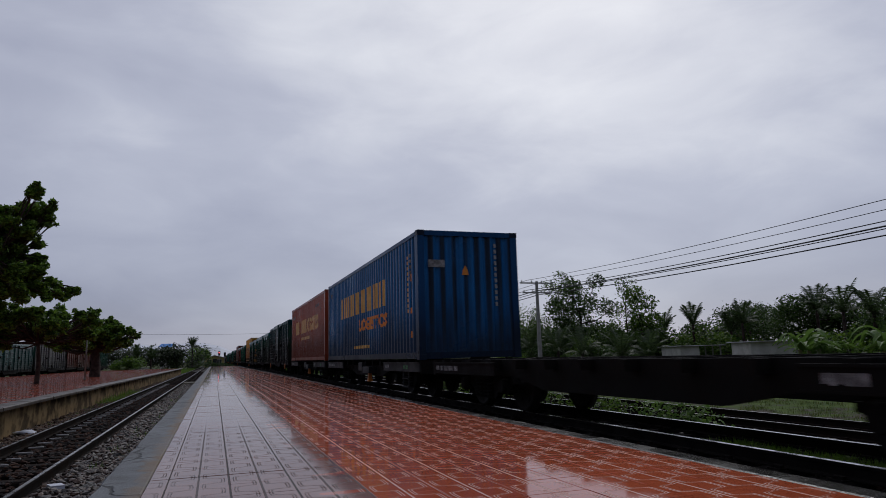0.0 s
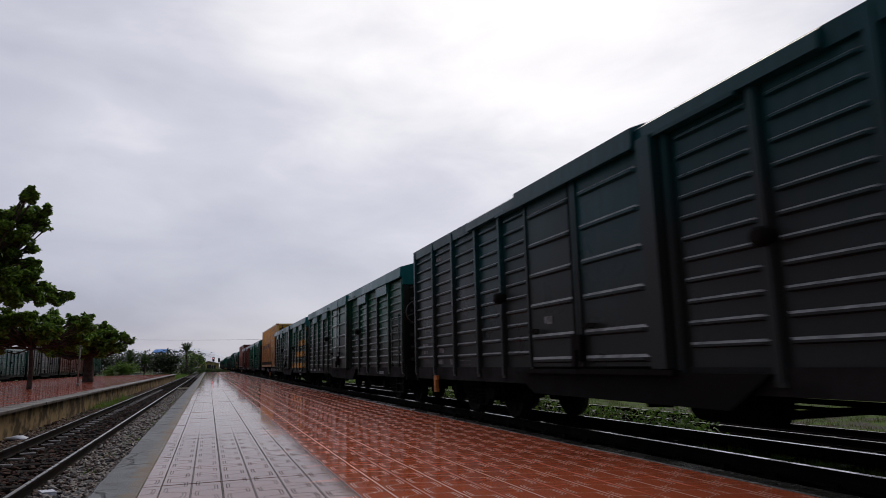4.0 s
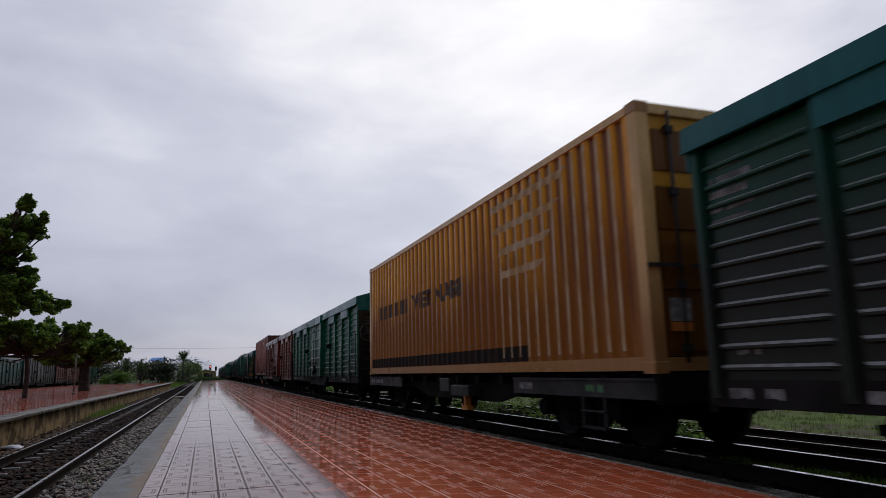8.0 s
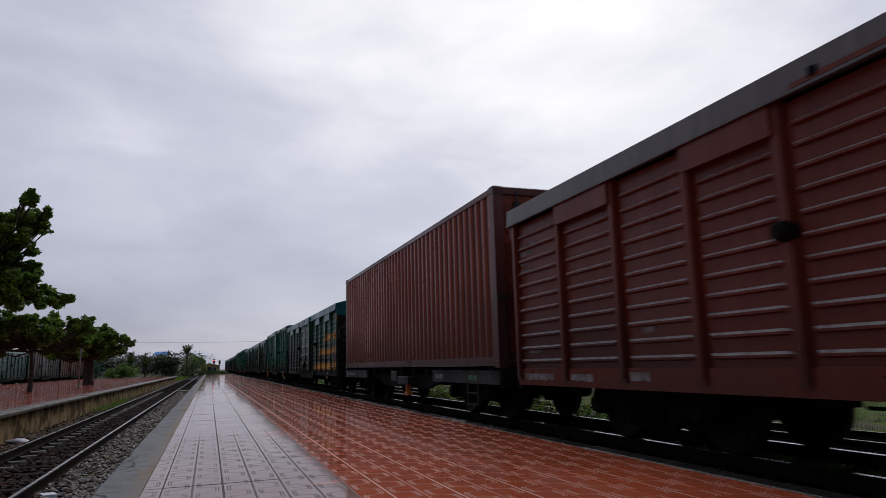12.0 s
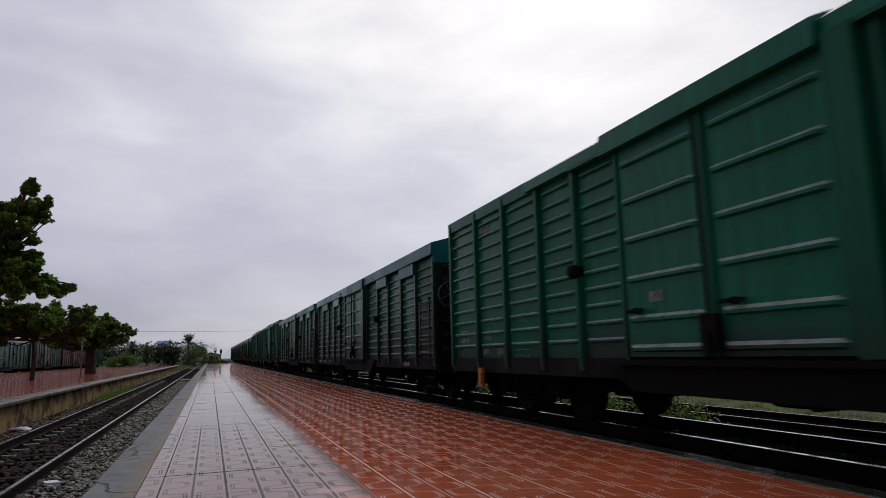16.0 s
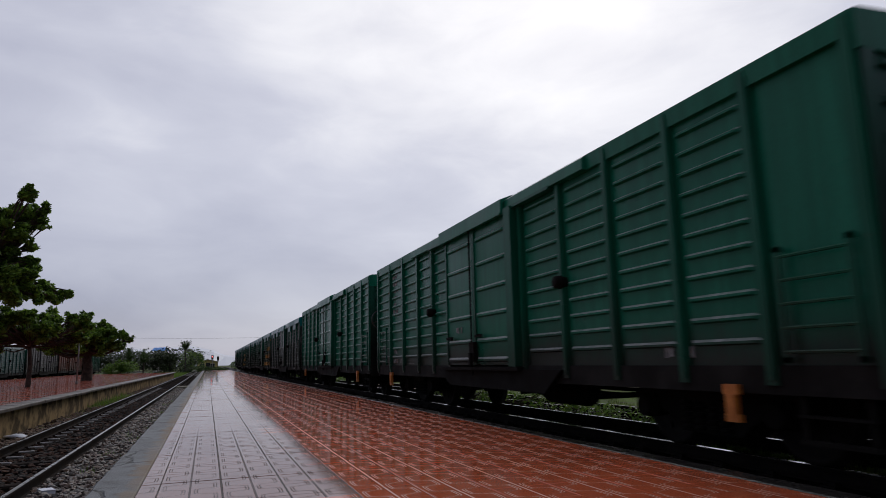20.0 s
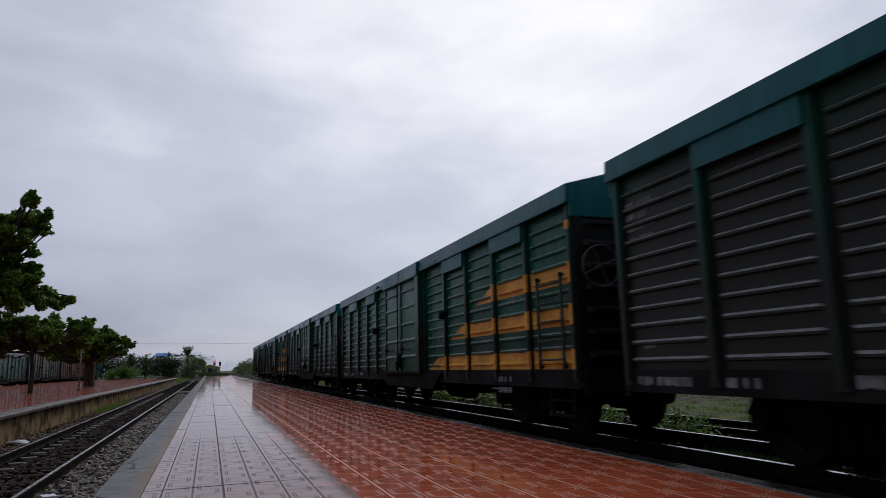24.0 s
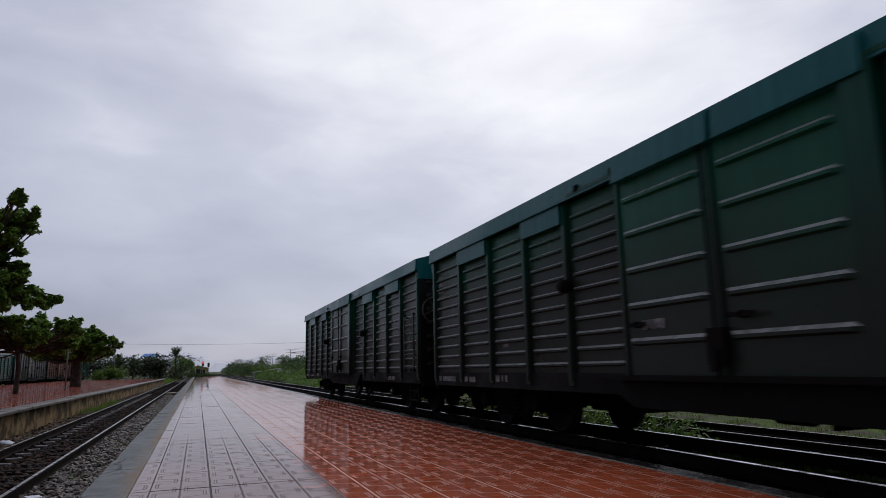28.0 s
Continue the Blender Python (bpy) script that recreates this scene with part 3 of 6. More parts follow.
def wheelset(bm):
    for s in (-1, 1):
        prof = [(0.46, 0.09), (0.47, 0.13), (0.485, 0.16), (0.485, 0.36), (0.47, 0.375), (0.47, 0.445), (0.495, 0.448), (0.51, 0.425),
                (0.60, 0.415), (0.605, 0.37), (0.56, 0.35), (0.545, 0.17), (0.58, 0.14), (0.58, 0.08)]
        lathe(bm, [(s * a, r) for a, r in prof], "x", 28)
        for k in range(6):
            a = k * math.pi / 3
            tube(bm, (s * 0.542, 0.26 * math.cos(a), 0.26 * math.sin(a)), (s * 0.575, 0.26 * math.cos(a), 0.26 * math.sin(a)), 0.03, 6)
    tube(bm, (-0.86, 0, 0), (0.86, 0, 0), 0.07, 10)


def bogie_side(bm):
    o = [(-1.12, 0.46), (-1.05, 0.60), (-0.62, 0.62), (-0.42, 0.72), (0.42, 0.72), (0.62, 0.62), (1.05, 0.60), (1.12, 0.46), (0.98, 0.36), (0.72, 0.42),
         (0.50, 0.30), (0.40, 0.20), (-0.40, 0.20), (-0.50, 0.30), (-0.72, 0.42), (-0.98, 0.36)]
    plate(bm, o, "x", -0.055, 0.055)
    for yy in (-0.875, 0.875):
        box(bm, -0.10, 0.10, yy - 0.13, yy + 0.13, 0.33, 0.55, 0.03)
        lathe(bm, [(-0.17, 0.10), (-0.10, 0.12), (0.10, 0.12)], "x", 14, (0, yy, 0.42))
    for yy in (-0.25, -0.09, 0.09, 0.25):
        for k in range(5):
            lathe(bm, [(0.235 + k * 0.06, 0.055), (0.25 + k * 0.06, 0.066), (0.27 + k * 0.06, 0.055)], "z", 8, (-0.085, yy, 0))
    box(bm, -0.14, 0.10, -0.36, 0.36, 0.53, 0.60)


def add_bogie(car, y):
    b = part("bogie", lambda bm: (box(bm, -0.95, 0.95, -0.19, 0.19, 0.50, 0.66, 0.02), lathe(bm, [(0.64, 0.22), (0.80, 0.22)], "z", 14)), IRON, car, key="bolster", m=pose(0, y, 0))
    for s in (-1, 1):
        part("transom", lambda bm: box(bm, -0.62, 0.62, -0.04, 0.04, 0.42, 0.50), IRON, b, key="transom", m=pose(0, s * 1.32, 0))
    for s in (-1, 1):
        part("side_frame", bogie_side, IRON, b, key="bogie_side", m=pose(s * 0.83, 0, 0, 0, 0, 0 if s < 0 else 180))
        for e in (-1, 1):
            part("brake_shoe", lambda bm: plate(bm, [(-0.05, 0.24), (0.03, 0.26), (0.06, 0.42), (0.03, 0.58), (-0.05, 0.60)], "x", -0.06, 0.06), IRON, b, key="shoe",
                 m=pose(s * 0.55, e * 0.36, 0, 0, 0, 0 if e > 0 else 180))
    for e in (-0.875, 0.875):
        w = part("wheelset", wheelset, TYRE_STEEL, car, key="wheelset", m=pose(0, y + e, R_WHEEL))
        SPINNERS.append((w, y + e))
    return b


def add_coupler(car, y, way):
    def fill(bm):
        box(bm, -0.09, 0.09, -0.05, 0.42, 0.66, 0.84, 0.02)
        plate(bm, [(-0.17, 0.30), (-0.15, 0.56), (0.02, 0.60), (0.05, 0.48), (-0.05, 0.44), (0.14, 0.42), (0.17, 0.28)], "z", 0.61, 0.90)
    part("coupler", fill, IRON, car, key="coupler", m=pose(0, y, 0, 0, 0, 0 if way > 0 else 180))

    def hose(bm):
        pts = [(0.34, 0.0, 0.62), (0.34, 0.14, 0.61), (0.30, 0.26, 0.58), (0.22, 0.36, 0.57), (0.12, 0.42, 0.59)]
        for p, q in zip(pts, pts[1:]):
            tube(bm, p, q, 0.025, 7)
    part("brake_hose", hose, IRON, car, key="hose", m=pose(0, y, 0, 0, 0, 0 if way > 0 else 180))


def ladder(w, z0, z1, rungs):
    def fill(bm):
        for s in (0, w):
            box(bm, -0.055, -0.03, s - 0.022, s + 0.022, z0, z1)
            for z in (z0 + 0.03, z1 - 0.03):
                box(bm, -0.055, 0.0, s - 0.022, s + 0.022, z - 0.02, z + 0.02)
        for k in range(rungs):
            z = z0 + (k + 0.5) * (z1 - z0) / rungs
            tube(bm, (-0.045, 0, z), (-0.045, w, z), 0.014, 6)
    return fill


def pressed(bm, y0, y1, z0, z1, ribs, deep, tall, margin=0.09):
    """One sheet facing -x whose level ridges are pressed out of it."""
    ys = [y0, y0 + margin, y0 + margin + 0.06, y1 - margin - 0.06, y1 - margin, y1] if ribs else [y0, y1]
    zs = [(z0, False)]
    for z in ribs:
        if z - tall / 2 > zs[-1][0] + 0.005 and z + tall * 0.55 < z1 - 0.005:
            zs += [(z - tall * 0.45, False), (z - tall * 0.25, True), (z + tall * 0.06, True), (z + tall * 0.42, False)]
    zs.append((z1, False))
    grid = [[bm.verts.new((-deep if out_ and 2 <= i <= 3 else 0.0, y_, z)) for i, y_ in enumerate(ys)] for z, out_ in zs]
    for p, q in zip(grid, grid[1:]):
        for i in range(len(ys) - 1):
            bm.faces.new((p[i], p[i + 1], q[i + 1], q[i]))
    back = [[bm.verts.new((0.02, y_, z)) for y_ in (y0, y1)] for z in (z0, z1)]
    rim = [r[0] for r in grid][::-1] + grid[0][1:] + [r[-1] for r in grid][1:] + grid[-1][1:-1][::-1]
    low, high, left_, right_ = grid[0], grid[-1], [r[0] for r in grid], [r[-1] for r in grid]
    bm.faces.new(low + [back[0][1], back[0][0]])
    bm.faces.new(high[::-1] + [back[1][0], back[1][1]])
    bm.faces.new(left_[::-1] + [back[0][0], back[1][0]])
    bm.faces.new(right_ + [back[1][1], back[0][1]])
    bm.faces.new((back[0][0], back[0][1], back[1][1], back[1][0]))


def ribbed_panel(w, z0, z1, ribs, deep=0.042, tall=0.066):
    """A pressed steel sheet, w long, with level ridges that taper out at both ends. It faces -x."""
    def fill(bm):
        pressed(bm, -w, 0.0, z0, z1, ribs if w > 0.5 else (), deep, tall)
    return fill


def marking(car, rnd, x, u, z, w, h, rows=1, mat=WHITE_MARK):
    """Stencilled figures, too blurred to be read: a row of small bars, one for each figure."""
    for r in range(rows):
        long_, zz = w * rnd.uniform(0.7, 1.0), z - r * h * 1.9
        step = h * 0.72

        def fill(bm):
            a = 0.0
            while a + step * 0.75 <= long_:
                if rnd.random() > 0.12:
                    box(bm, x - 0.003, x, -u - a - step * 0.72, -u - a, zz + h * rnd.choice((0.0, 0.0, 0.12)), zz + h)
                a += step
        part("marking", fill, mat, car)["kind"] = "stuff"


def car_sides(car, side, bays, panel_z, ribs, paint_mat, post_z, door, kind, post_mat, end_mat, drops=None, roof_mat=None, stripes=False, amber=None, smooth=False):
    """One flank under an Empty-free pose: side 0 faces the platform, 1 the far side."""
    L = bays[-1]
    turn = Matrix.Identity(4) if side == 0 else pose(0, -L, 0, 0, 0, 180)
    base = turn @ pose(-HALF + 0.03, 0, 0)
    for i, (a, b) in enumerate(zip(bays, bays[1:])):
        if (a, b) in door["span"]:
            continue
        w = b - a
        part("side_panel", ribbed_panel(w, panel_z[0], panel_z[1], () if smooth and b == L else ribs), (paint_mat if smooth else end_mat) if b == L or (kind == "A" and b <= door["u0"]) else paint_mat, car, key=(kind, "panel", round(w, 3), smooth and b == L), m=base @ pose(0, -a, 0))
    for u in bays:
        if any(a < u < b for a, b in ((door["u0"], door["u1"]),)):
            continue
        uu = min(max(u, 0.06), L - 0.06)
        part("post", lambda bm: (box(bm, -0.055, 0.0, -0.055, 0.055, post_z[0], post_z[1]), box(bm, -0.07, -0.055, -0.035, 0.035, post_z[0] + 0.04, post_z[1] - 0.02)),
             post_mat, car, key=(kind, "post"), m=base @ pose(0, -uu, 0))
    # sliding doors, two leaves, on a hanging rail
    for k in range(2):
        a = door["u0"] if k == 0 else door["mid"]
        b = door["mid"] if k == 0 else door["u1"]
        leaf = part("door", ribbed_panel(b - a - 0.02, door["z0"], door["z1"], door["ribs"], 0.04, 0.09), paint_mat, car, key=(kind, "door", k), m=base @ pose(-0.085, -a - 0.01, 0))
        for e in (-0.05, -(b - a - 0.02)):
            part("door_stile", lambda bm: box(bm, -0.025, 0.0, 0.0, 0.05, door["z0"], door["z1"]), post_mat, leaf, key=(kind, "stile"), m=pose(0, e, 0))
        part("door_handle", lambda bm: (box(bm, -0.09, -0.02, -0.30, -0.27, 1.28, 1.34), box(bm, -0.09, -0.07, -0.42, -0.15, 1.29, 1.33)), IRON, leaf, key=(kind, "handle"))
    part("door_lock", lambda bm: (box(bm, -0.06, 0, -0.10, 0.10, 0.92, 1.22), box(bm, -0.10, -0.06, -0.04, 0.04, 0.86, 1.05), tube(bm, (-0.05, 0.0, 0.7), (-0.05, 0.0, door["z1"]), 0.014, 6)),
         IRON, car, key=(kind, "lock"), m=base @ pose(-0.11, -door["mid"], 0))
    part("door_rail", lambda bm: (box(bm, -0.13, -0.02, -0.10, 0, door["z1"] - 0.01, door["z1"] + 0.05), box(bm, -0.13, -0.02, -(door["u1"] - door["u0"]) - 1.3, 0.9, door["z1"] - 0.01, door["z1"] + 0.03)),
         post_mat, car, key=(kind, "door_rail"), m=base @ pose(0, -door["u0"], 0))
    part("door_jamb", lambda bm: box(bm, -0.16, 0.0, -0.22, 0, door["z0"] - 0.02, door["z1"] + 0.02), post_mat, car, key=(kind, "jamb"), m=base @ pose(0, -door["u1"], 0))
    part("door_sill", lambda bm: (plate(bm, [(-door["u0"] + 0.5, 0.80), (-door["u0"] - 0.1, 0.52), (-door["u1"] - 0.9, 0.50), (-door["u1"] - 1.35, 0.80)], "x", -0.10, 0.0),
                                  box(bm, -0.17, -0.02, -door["u1"] - 0.3, -door["u0"] + 0.1, 0.78, 0.83)), IRON, car, key=(kind, "sill"), m=base)
    for u in (door["latch"]):
        part("door_stop", lambda bm: lathe(bm, [(-0.16, 0.04), (-0.15, 0.075), (-0.07, 0.085), (0.0, 0.085)], "x", 10), IRON, car, key="door_stop", m=base @ pose(0, -u, 1.86))
    if drops:
        for a, b in drops:
            part("drop_panel", lambda bm: (box(bm, -0.10, -0.075, -(b - a) + 0.02, -0.02, 2.62, 2.885), box(bm, -0.075, 0.0, -(b - a) + 0.02, -(b - a) + 0.045, 2.62, 2.885),
                                           box(bm, -0.075, 0.0, -0.045, -0.02, 2.62, 2.885)), roof_mat if roof_mat.name.startswith("green") or roof_mat.name.startswith("teal") else paint_mat, car,
                 key=(kind, "drop", round(b - a, 3)), m=base @ pose(0, -a, 0))
    lad = turn @ pose(-HALF - 0.0, -L + (0.28 if kind == "A" else 0.20), 0)
    part("ladder", ladder(0.62, 0.86, 2.05 if kind == "A" else 1.75, 5), post_mat, car, key=(kind, "ladder"), m=lad)
    if smooth:
        part("ladder", ladder(0.62, 0.86, 1.75, 5), post_mat, car, key=(kind, "ladder"), m=turn @ pose(-HALF, -0.95, 0))
    part("step", lambda bm: (box(bm, -0.04, 0.0, 0.02, 0.06, 0.30, 0.68), box(bm, -0.04, 0.0, 0.56, 0.60, 0.30, 0.68), box(bm, -0.06, 0.02, 0.0, 0.62, 0.28, 0.31), box(bm, -0.06, 0.02, 0.0, 0.62, 0.47, 0.49)),
         IRON, car, key="step", m=turn @ pose(-HALF + 0.08, -L + 0.22, 0))
    if stripes:
        front = L
        for z0, z1, tail in ((1.90, 2.15, 11.55), (1.39, 1.64, 10.25), (0.86, 1.10, 8.95)):
            def band(bm):
                segs = [tail] + [u for u in bays if u > tail + 0.7]
                inside = [zr for zr in ribs if z0 + 0.05 < zr < z1 - 0.05]
                for a, b in zip(segs, segs[1:]):
                    aa = a + (0.65 if a == tail else 0.055)
                    if a == tail:
                        plate(bm, [(-a, z0), (-a - 0.65, z1), (-a - 0.65, z0)], "x", -0.0045, 0.0)
                    old = len(bm.verts)
                    pressed(bm, -b + 0.055, -aa, z0, z1, inside if b - aa > 0.4 else (), 0.042, 0.066, 0.035)
                    bm.verts.ensure_lookup_table()
                    for v in bm.verts[old:]:
                        v.co.x -= 0.0045
                    box(bm, -0.062, -0.0555, -b - 0.055 if b < front else -b + 0.115, -b + 0.055, z0, z1)
                    box(bm, -0.0745, -0.0705, -b - 0.035 if b < front else -b + 0.095, -b + 0.035, z0, z1)
            part("painted_stripe", band, amber, car, "faded amber stripe", m=base)
        part("corner_mark", lambda bm: (box(bm, -0.074, 0.0, -front + 0.02, -front + 0.11, 2.55, 2.66)), amber, car, m=base)


def end_wall(zs, z0, z1, top=None):
    def fill(bm):
        pressed(bm, -HALF + 0.05, HALF - 0.05, z0, z1, [z + 0.04 for z in zs], 0.05, 0.11)
        bmesh.ops.rotate(bm, verts=bm.verts, matrix=Matrix.Rotation(radians(-90), 3, "Z"))
    return fill


def hand_wheel(bm):
    n = 20
    for i in range(n):
        a, b = 2 * math.pi * i / n, 2 * math.pi * (i + 1) / n
        tube(bm, (0.25 * math.cos(a), 0, 0.25 * math.sin(a)), (0.25 * math.cos(b), 0, 0.25 * math.sin(b)), 0.015, 6, caps=False)
    for k in range(4):
        a = k * math.pi / 2 + 0.4
        tube(bm, (0, 0, 0), (0.25 * math.cos(a), 0, 0.25 * math.sin(a)), 0.012, 6)
    tube(bm, (0, -0.04, 0), (0, 0.22, 0), 0.025, 8)


def underframe(car, L, key):
    part("centre_sill", lambda bm: box(bm, -0.16, 0.16, -L + 0.05, -0.05, 0.60, 0.90), IRON, car, key=(key, "centre_sill"))
    for s in (-1, 1):
        part("side_beam", lambda bm: box(bm, -0.05, 0.05, -L + 0.02, -0.02, 0.68, 0.88), IRON, car, key=(key, "side_beam"), m=pose(s * 1.14, 0, 0))
    for u in (0.06, 2.2, 4.6, L / 2, L - 4.6, L - 2.2, L - 0.06):
        part("cross_bearer", lambda bm: box(bm, -1.15, 1.15, -0.05, 0.05, 0.66, 0.86), IRON, car, key="cross_bearer", m=pose(0, -u, 0.002))

    def tank(bm):
        lathe(bm, [(-0.55, 0.12), (-0.50, 0.19), (0.50, 0.19), (0.55, 0.12)], "y", 14, (-0.55, -L * 0.60, 0.48))
        box(bm, -0.60, -0.50, -L * 0.60 - 0.3, -L * 0.60 - 0.26, 0.6, 0.72)
    part("air_tank", tank, IRON, car, key=(key, "tank"))

    part("brake_cylinder", lambda bm: lathe(bm, [(-0.22, 0.13), (-0.20, 0.17), (0.20, 0.17), (0.22, 0.13)], "y", 12, (0.3, -L * 0.43, 0.46)), IRON, car, key=(key, "cylinder"))
    for s in (-0.35, 0.2, 0.45):
        part("brake_rod", lambda bm: tube(bm, (0, -L * 0.30, 0.50), (0, -L * 0.74, 0.46), 0.018, 6), IRON, car, key=(key, "rod"), m=pose(s, 0, 0))
    for u in (0.36, 0.52, 0.66):
        part("brake_beam", lambda bm: (box(bm, -0.8, 0.6, -0.03, 0.03, 0.40, 0.47), box(bm, -0.8, -0.74, -0.03, 0.03, 0.47, 0.68)), IRON, car, key="brake_beam", m=pose(0, -L * u, 0))


A_BAYS = [0.0, 1.31, 2.51, 3.69, 4.76, 5.89, 7.22, 8.56, 8.89, 10.1, 11.19, 12.35, 13.49, 14.75]
A_DOOR = dict(u0=5.89, mid=7.22, u1=8.56, z0=0.80, z1=2.90, ribs=[0.85, 1.15, 1.50, 1.855, 2.23, 2.585], latch=(4.76, 10.1), span=[(5.89, 7.22), (7.22, 8.56)])
B_BAYS = [0.0, 1.23, 2.33, 3.44, 4.40, 5.34, 6.65, 8.0, 8.3, 9.40, 10.45, 11.50, 12.50, 13.5]
B_DOOR = dict(u0=5.34, mid=6.65, u1=8.0, z0=0.86, z1=3.08, ribs=[0.945, 1.235, 1.64, 2.045, 2.45, 2.855], latch=(4.40, 9.40), span=[(5.34, 6.65), (6.65, 8.0)])
A_RIBS = [0.947 + 0.173 * k for k in range(11)]
B_RIBS = [1.045 + 0.195 * k for k in range(11)]


def box_wagon(kind, label, body, roof, posts=None, ends=None, stripes=False, seed=0, group="box wagons of the train", smooth=False):
    """A bogie box wagon: kind A has a steep roof with drop panels under the eaves, kind B is taller with a flat roof."""
    rnd = random.Random(seed)
    car = thing("box_wagon", label, "box wagon", group)
    A = kind == "A"
    posts = posts or (paint("grimy_post" if A else "dull_green_post", (0.004, 0.07, 0.042) if A else (0.003, 0.10, 0.056), 0.88, 4.0, 0.08, 2.1 if A else 1.1, (0.022, 0.0185, 0.016), 0.16, soft_edge=0.5) if ends else body)
    bays, door, ribs = (A_BAYS, A_DOOR, A_RIBS) if A else (B_BAYS, B_DOOR, B_RIBS)
    L = bays[-1]
    top = 2.88 if A else 3.26
    soot = paint("sooty_end_paint" if A else "sooty_green_end", (0.02, 0.022, 0.021) if A else (0.008, 0.07, 0.045), 0.97, 3.0, 0.05, 2.3 if A else 1.9, (0.010, 0.009, 0.0085), 0.25)
    amber = plain("faded_amber_stripe", (0.86, 0.42, 0.03), (0.58, 0.26, 0.03), 2.5, 0.55, 0.0, 0.15)
    for side in (0, 1):
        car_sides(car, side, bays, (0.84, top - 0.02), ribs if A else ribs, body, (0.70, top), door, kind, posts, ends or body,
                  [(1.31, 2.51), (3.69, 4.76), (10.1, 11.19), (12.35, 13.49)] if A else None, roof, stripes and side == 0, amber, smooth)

    def lower_rail(bm):
        for s in (-1, 1):
            box(bm, s * HALF - (0.0 if s < 0 else 0.05), s * HALF + (0.05 if s < 0 else 0.0), -L, 0, 0.63, 0.85)
    part("side_sill", lower_rail, body if body.name.startswith("brown") else plain("grimy_sill", (0.020, 0.0185, 0.017), (0.012, 0.011, 0.010), 2.0, 0.85, 0.0, 0.3, 40.0, (0.35, 0.65), 0.12), car, key=(kind, "lower_rail"))
    part("wagon_floor", lambda bm: box(bm, -HALF + 0.06, HALF - 0.06, -L + 0.05, -0.05, 0.86, 0.92), IRON, car, key=(kind, "floor"))
    if A:
        def roof_fill(bm):
            o = [(-HALF - 0.09, 2.87), (-HALF - 0.075, 3.10), (-0.65, 3.31), (0, 3.38), (0.65, 3.31), (HALF + 0.075, 3.10), (HALF + 0.09, 2.87), (HALF + 0.05, 2.87), (0, 3.30), (-HALF - 0.05, 2.87)]
            plate(bm, o, "y", -L - 0.03, 0.03)
            for s in (-1, 1):
                box(bm, s * (HALF + 0.09) - 0.012, s * (HALF + 0.09) + 0.012, -L - 0.03, 0.03, 2.86, 2.885)
        part("roof", roof_fill, roof, car, key=("A", "roof"))
        for a, b in ((5.95, 7.34), (7.40, 8.74)):
            part("door_hood", lambda bm: (plate(bm, [(-HALF - 0.150, 2.80), (-HALF - 0.135, 3.055), (-HALF - 0.075, 3.075), (-HALF - 0.075, 2.80)], "y", -(b - a), 0.0),
                                          box(bm, -HALF - 0.158, -HALF - 0.075, -(b - a), 0.0, 2.785, 2.805)), roof, car, key=("A", "hood", round(b - a, 2)), m=pose(0, -a, 0))
        for u in (5.2, 5.9, 6.5, 7.2, 7.9, 8.55):
            part("eave_bolt", lambda bm: box(bm, -HALF - 0.115, -HALF - 0.08, -0.03, 0.03, 2.91, 2.98), IRON, car, key="eave_bolt", m=pose(0, -u, 0))

        def gable(bm):
            plate(bm, [(-HALF - 0.03, 2.70), (-HALF - 0.05, 3.085), (-0.65, 3.29), (0, 3.36), (0.65, 3.29), (HALF + 0.05, 3.085), (HALF + 0.03, 2.70)], "y", 0.0, 0.035)
    else:
        def roof_fill(bm):
            o = [(-HALF - 0.02, 3.10), (-HALF - 0.03, 3.27), (-HALF + 0.05, 3.30), (0, 3.36), (HALF - 0.05, 3.30), (HALF + 0.03, 3.27), (HALF + 0.02, 3.10), (HALF - 0.02, 3.10), (0, 3.28), (-HALF + 0.02, 3.10)]
            plate(bm, o, "y", -L - 0.01, 0.01)
        part("roof", roof_fill, roof, car, key=("B", "roof"))
        part("door_hood", lambda bm: plate(bm, [(-HALF - 0.085, 3.10), (-HALF - 0.075, 3.235), (-HALF - 0.02, 3.275), (-HALF - 0.02, 3.10)], "y", -10.1, -3.2), roof, car, key=("B", "long_hood"))
        part("door_hood", lambda bm: (plate(bm, [(-HALF - 0.150, 3.045), (-HALF - 0.140, 3.255), (-HALF + 0.06, 3.335), (-HALF + 0.06, 3.28), (-HALF - 0.09, 3.22), (-HALF - 0.10, 3.045)], "y", -7.95, -5.2),
                                      box(bm, -HALF - 0.158, -HALF - 0.10, -7.95, -5.2, 3.03, 3.05)), roof, car, key=("B", "mid_hood"))

        def gable(bm):
            plate(bm, [(-HALF - 0.02, 2.98), (-HALF - 0.02, 3.26), (0, 3.34), (HALF + 0.02, 3.26), (HALF + 0.02, 2.98)], "y", 0.0, 0.03)
    for k, (y, turn) in enumerate(((0.0, 0), (-L, 180))):
        zs = [0.98 + 0.27 * i for i in range(7 if A else 8)]
        wall = part("end_wall", end_wall(zs, 0.66, top), soot, car, key=(kind, "end"), m=pose(0, y, 0, 0, 0, turn))
        for s in (-1, 1):
            part("corner_post", lambda bm: box(bm, -0.055, 0.055, -0.02, 0.03, 0.66, top), soot, wall, key=(kind, "corner"), m=pose(s * (HALF - 0.06), 0, 0))
            part("end_stay", lambda bm: box(bm, -0.04, 0.04, 0.05, 0.10, 0.70, top - 0.32), soot, wall, key=(kind, "stay"), m=pose(s * 0.42, 0, 0))
        part("gable", gable, body if body.name.startswith("brown") else roof, wall, key=(kind, "gable"), m=pose(0, 0.002, 0))
        add_coupler(car, y, 1 if k == 0 else -1)
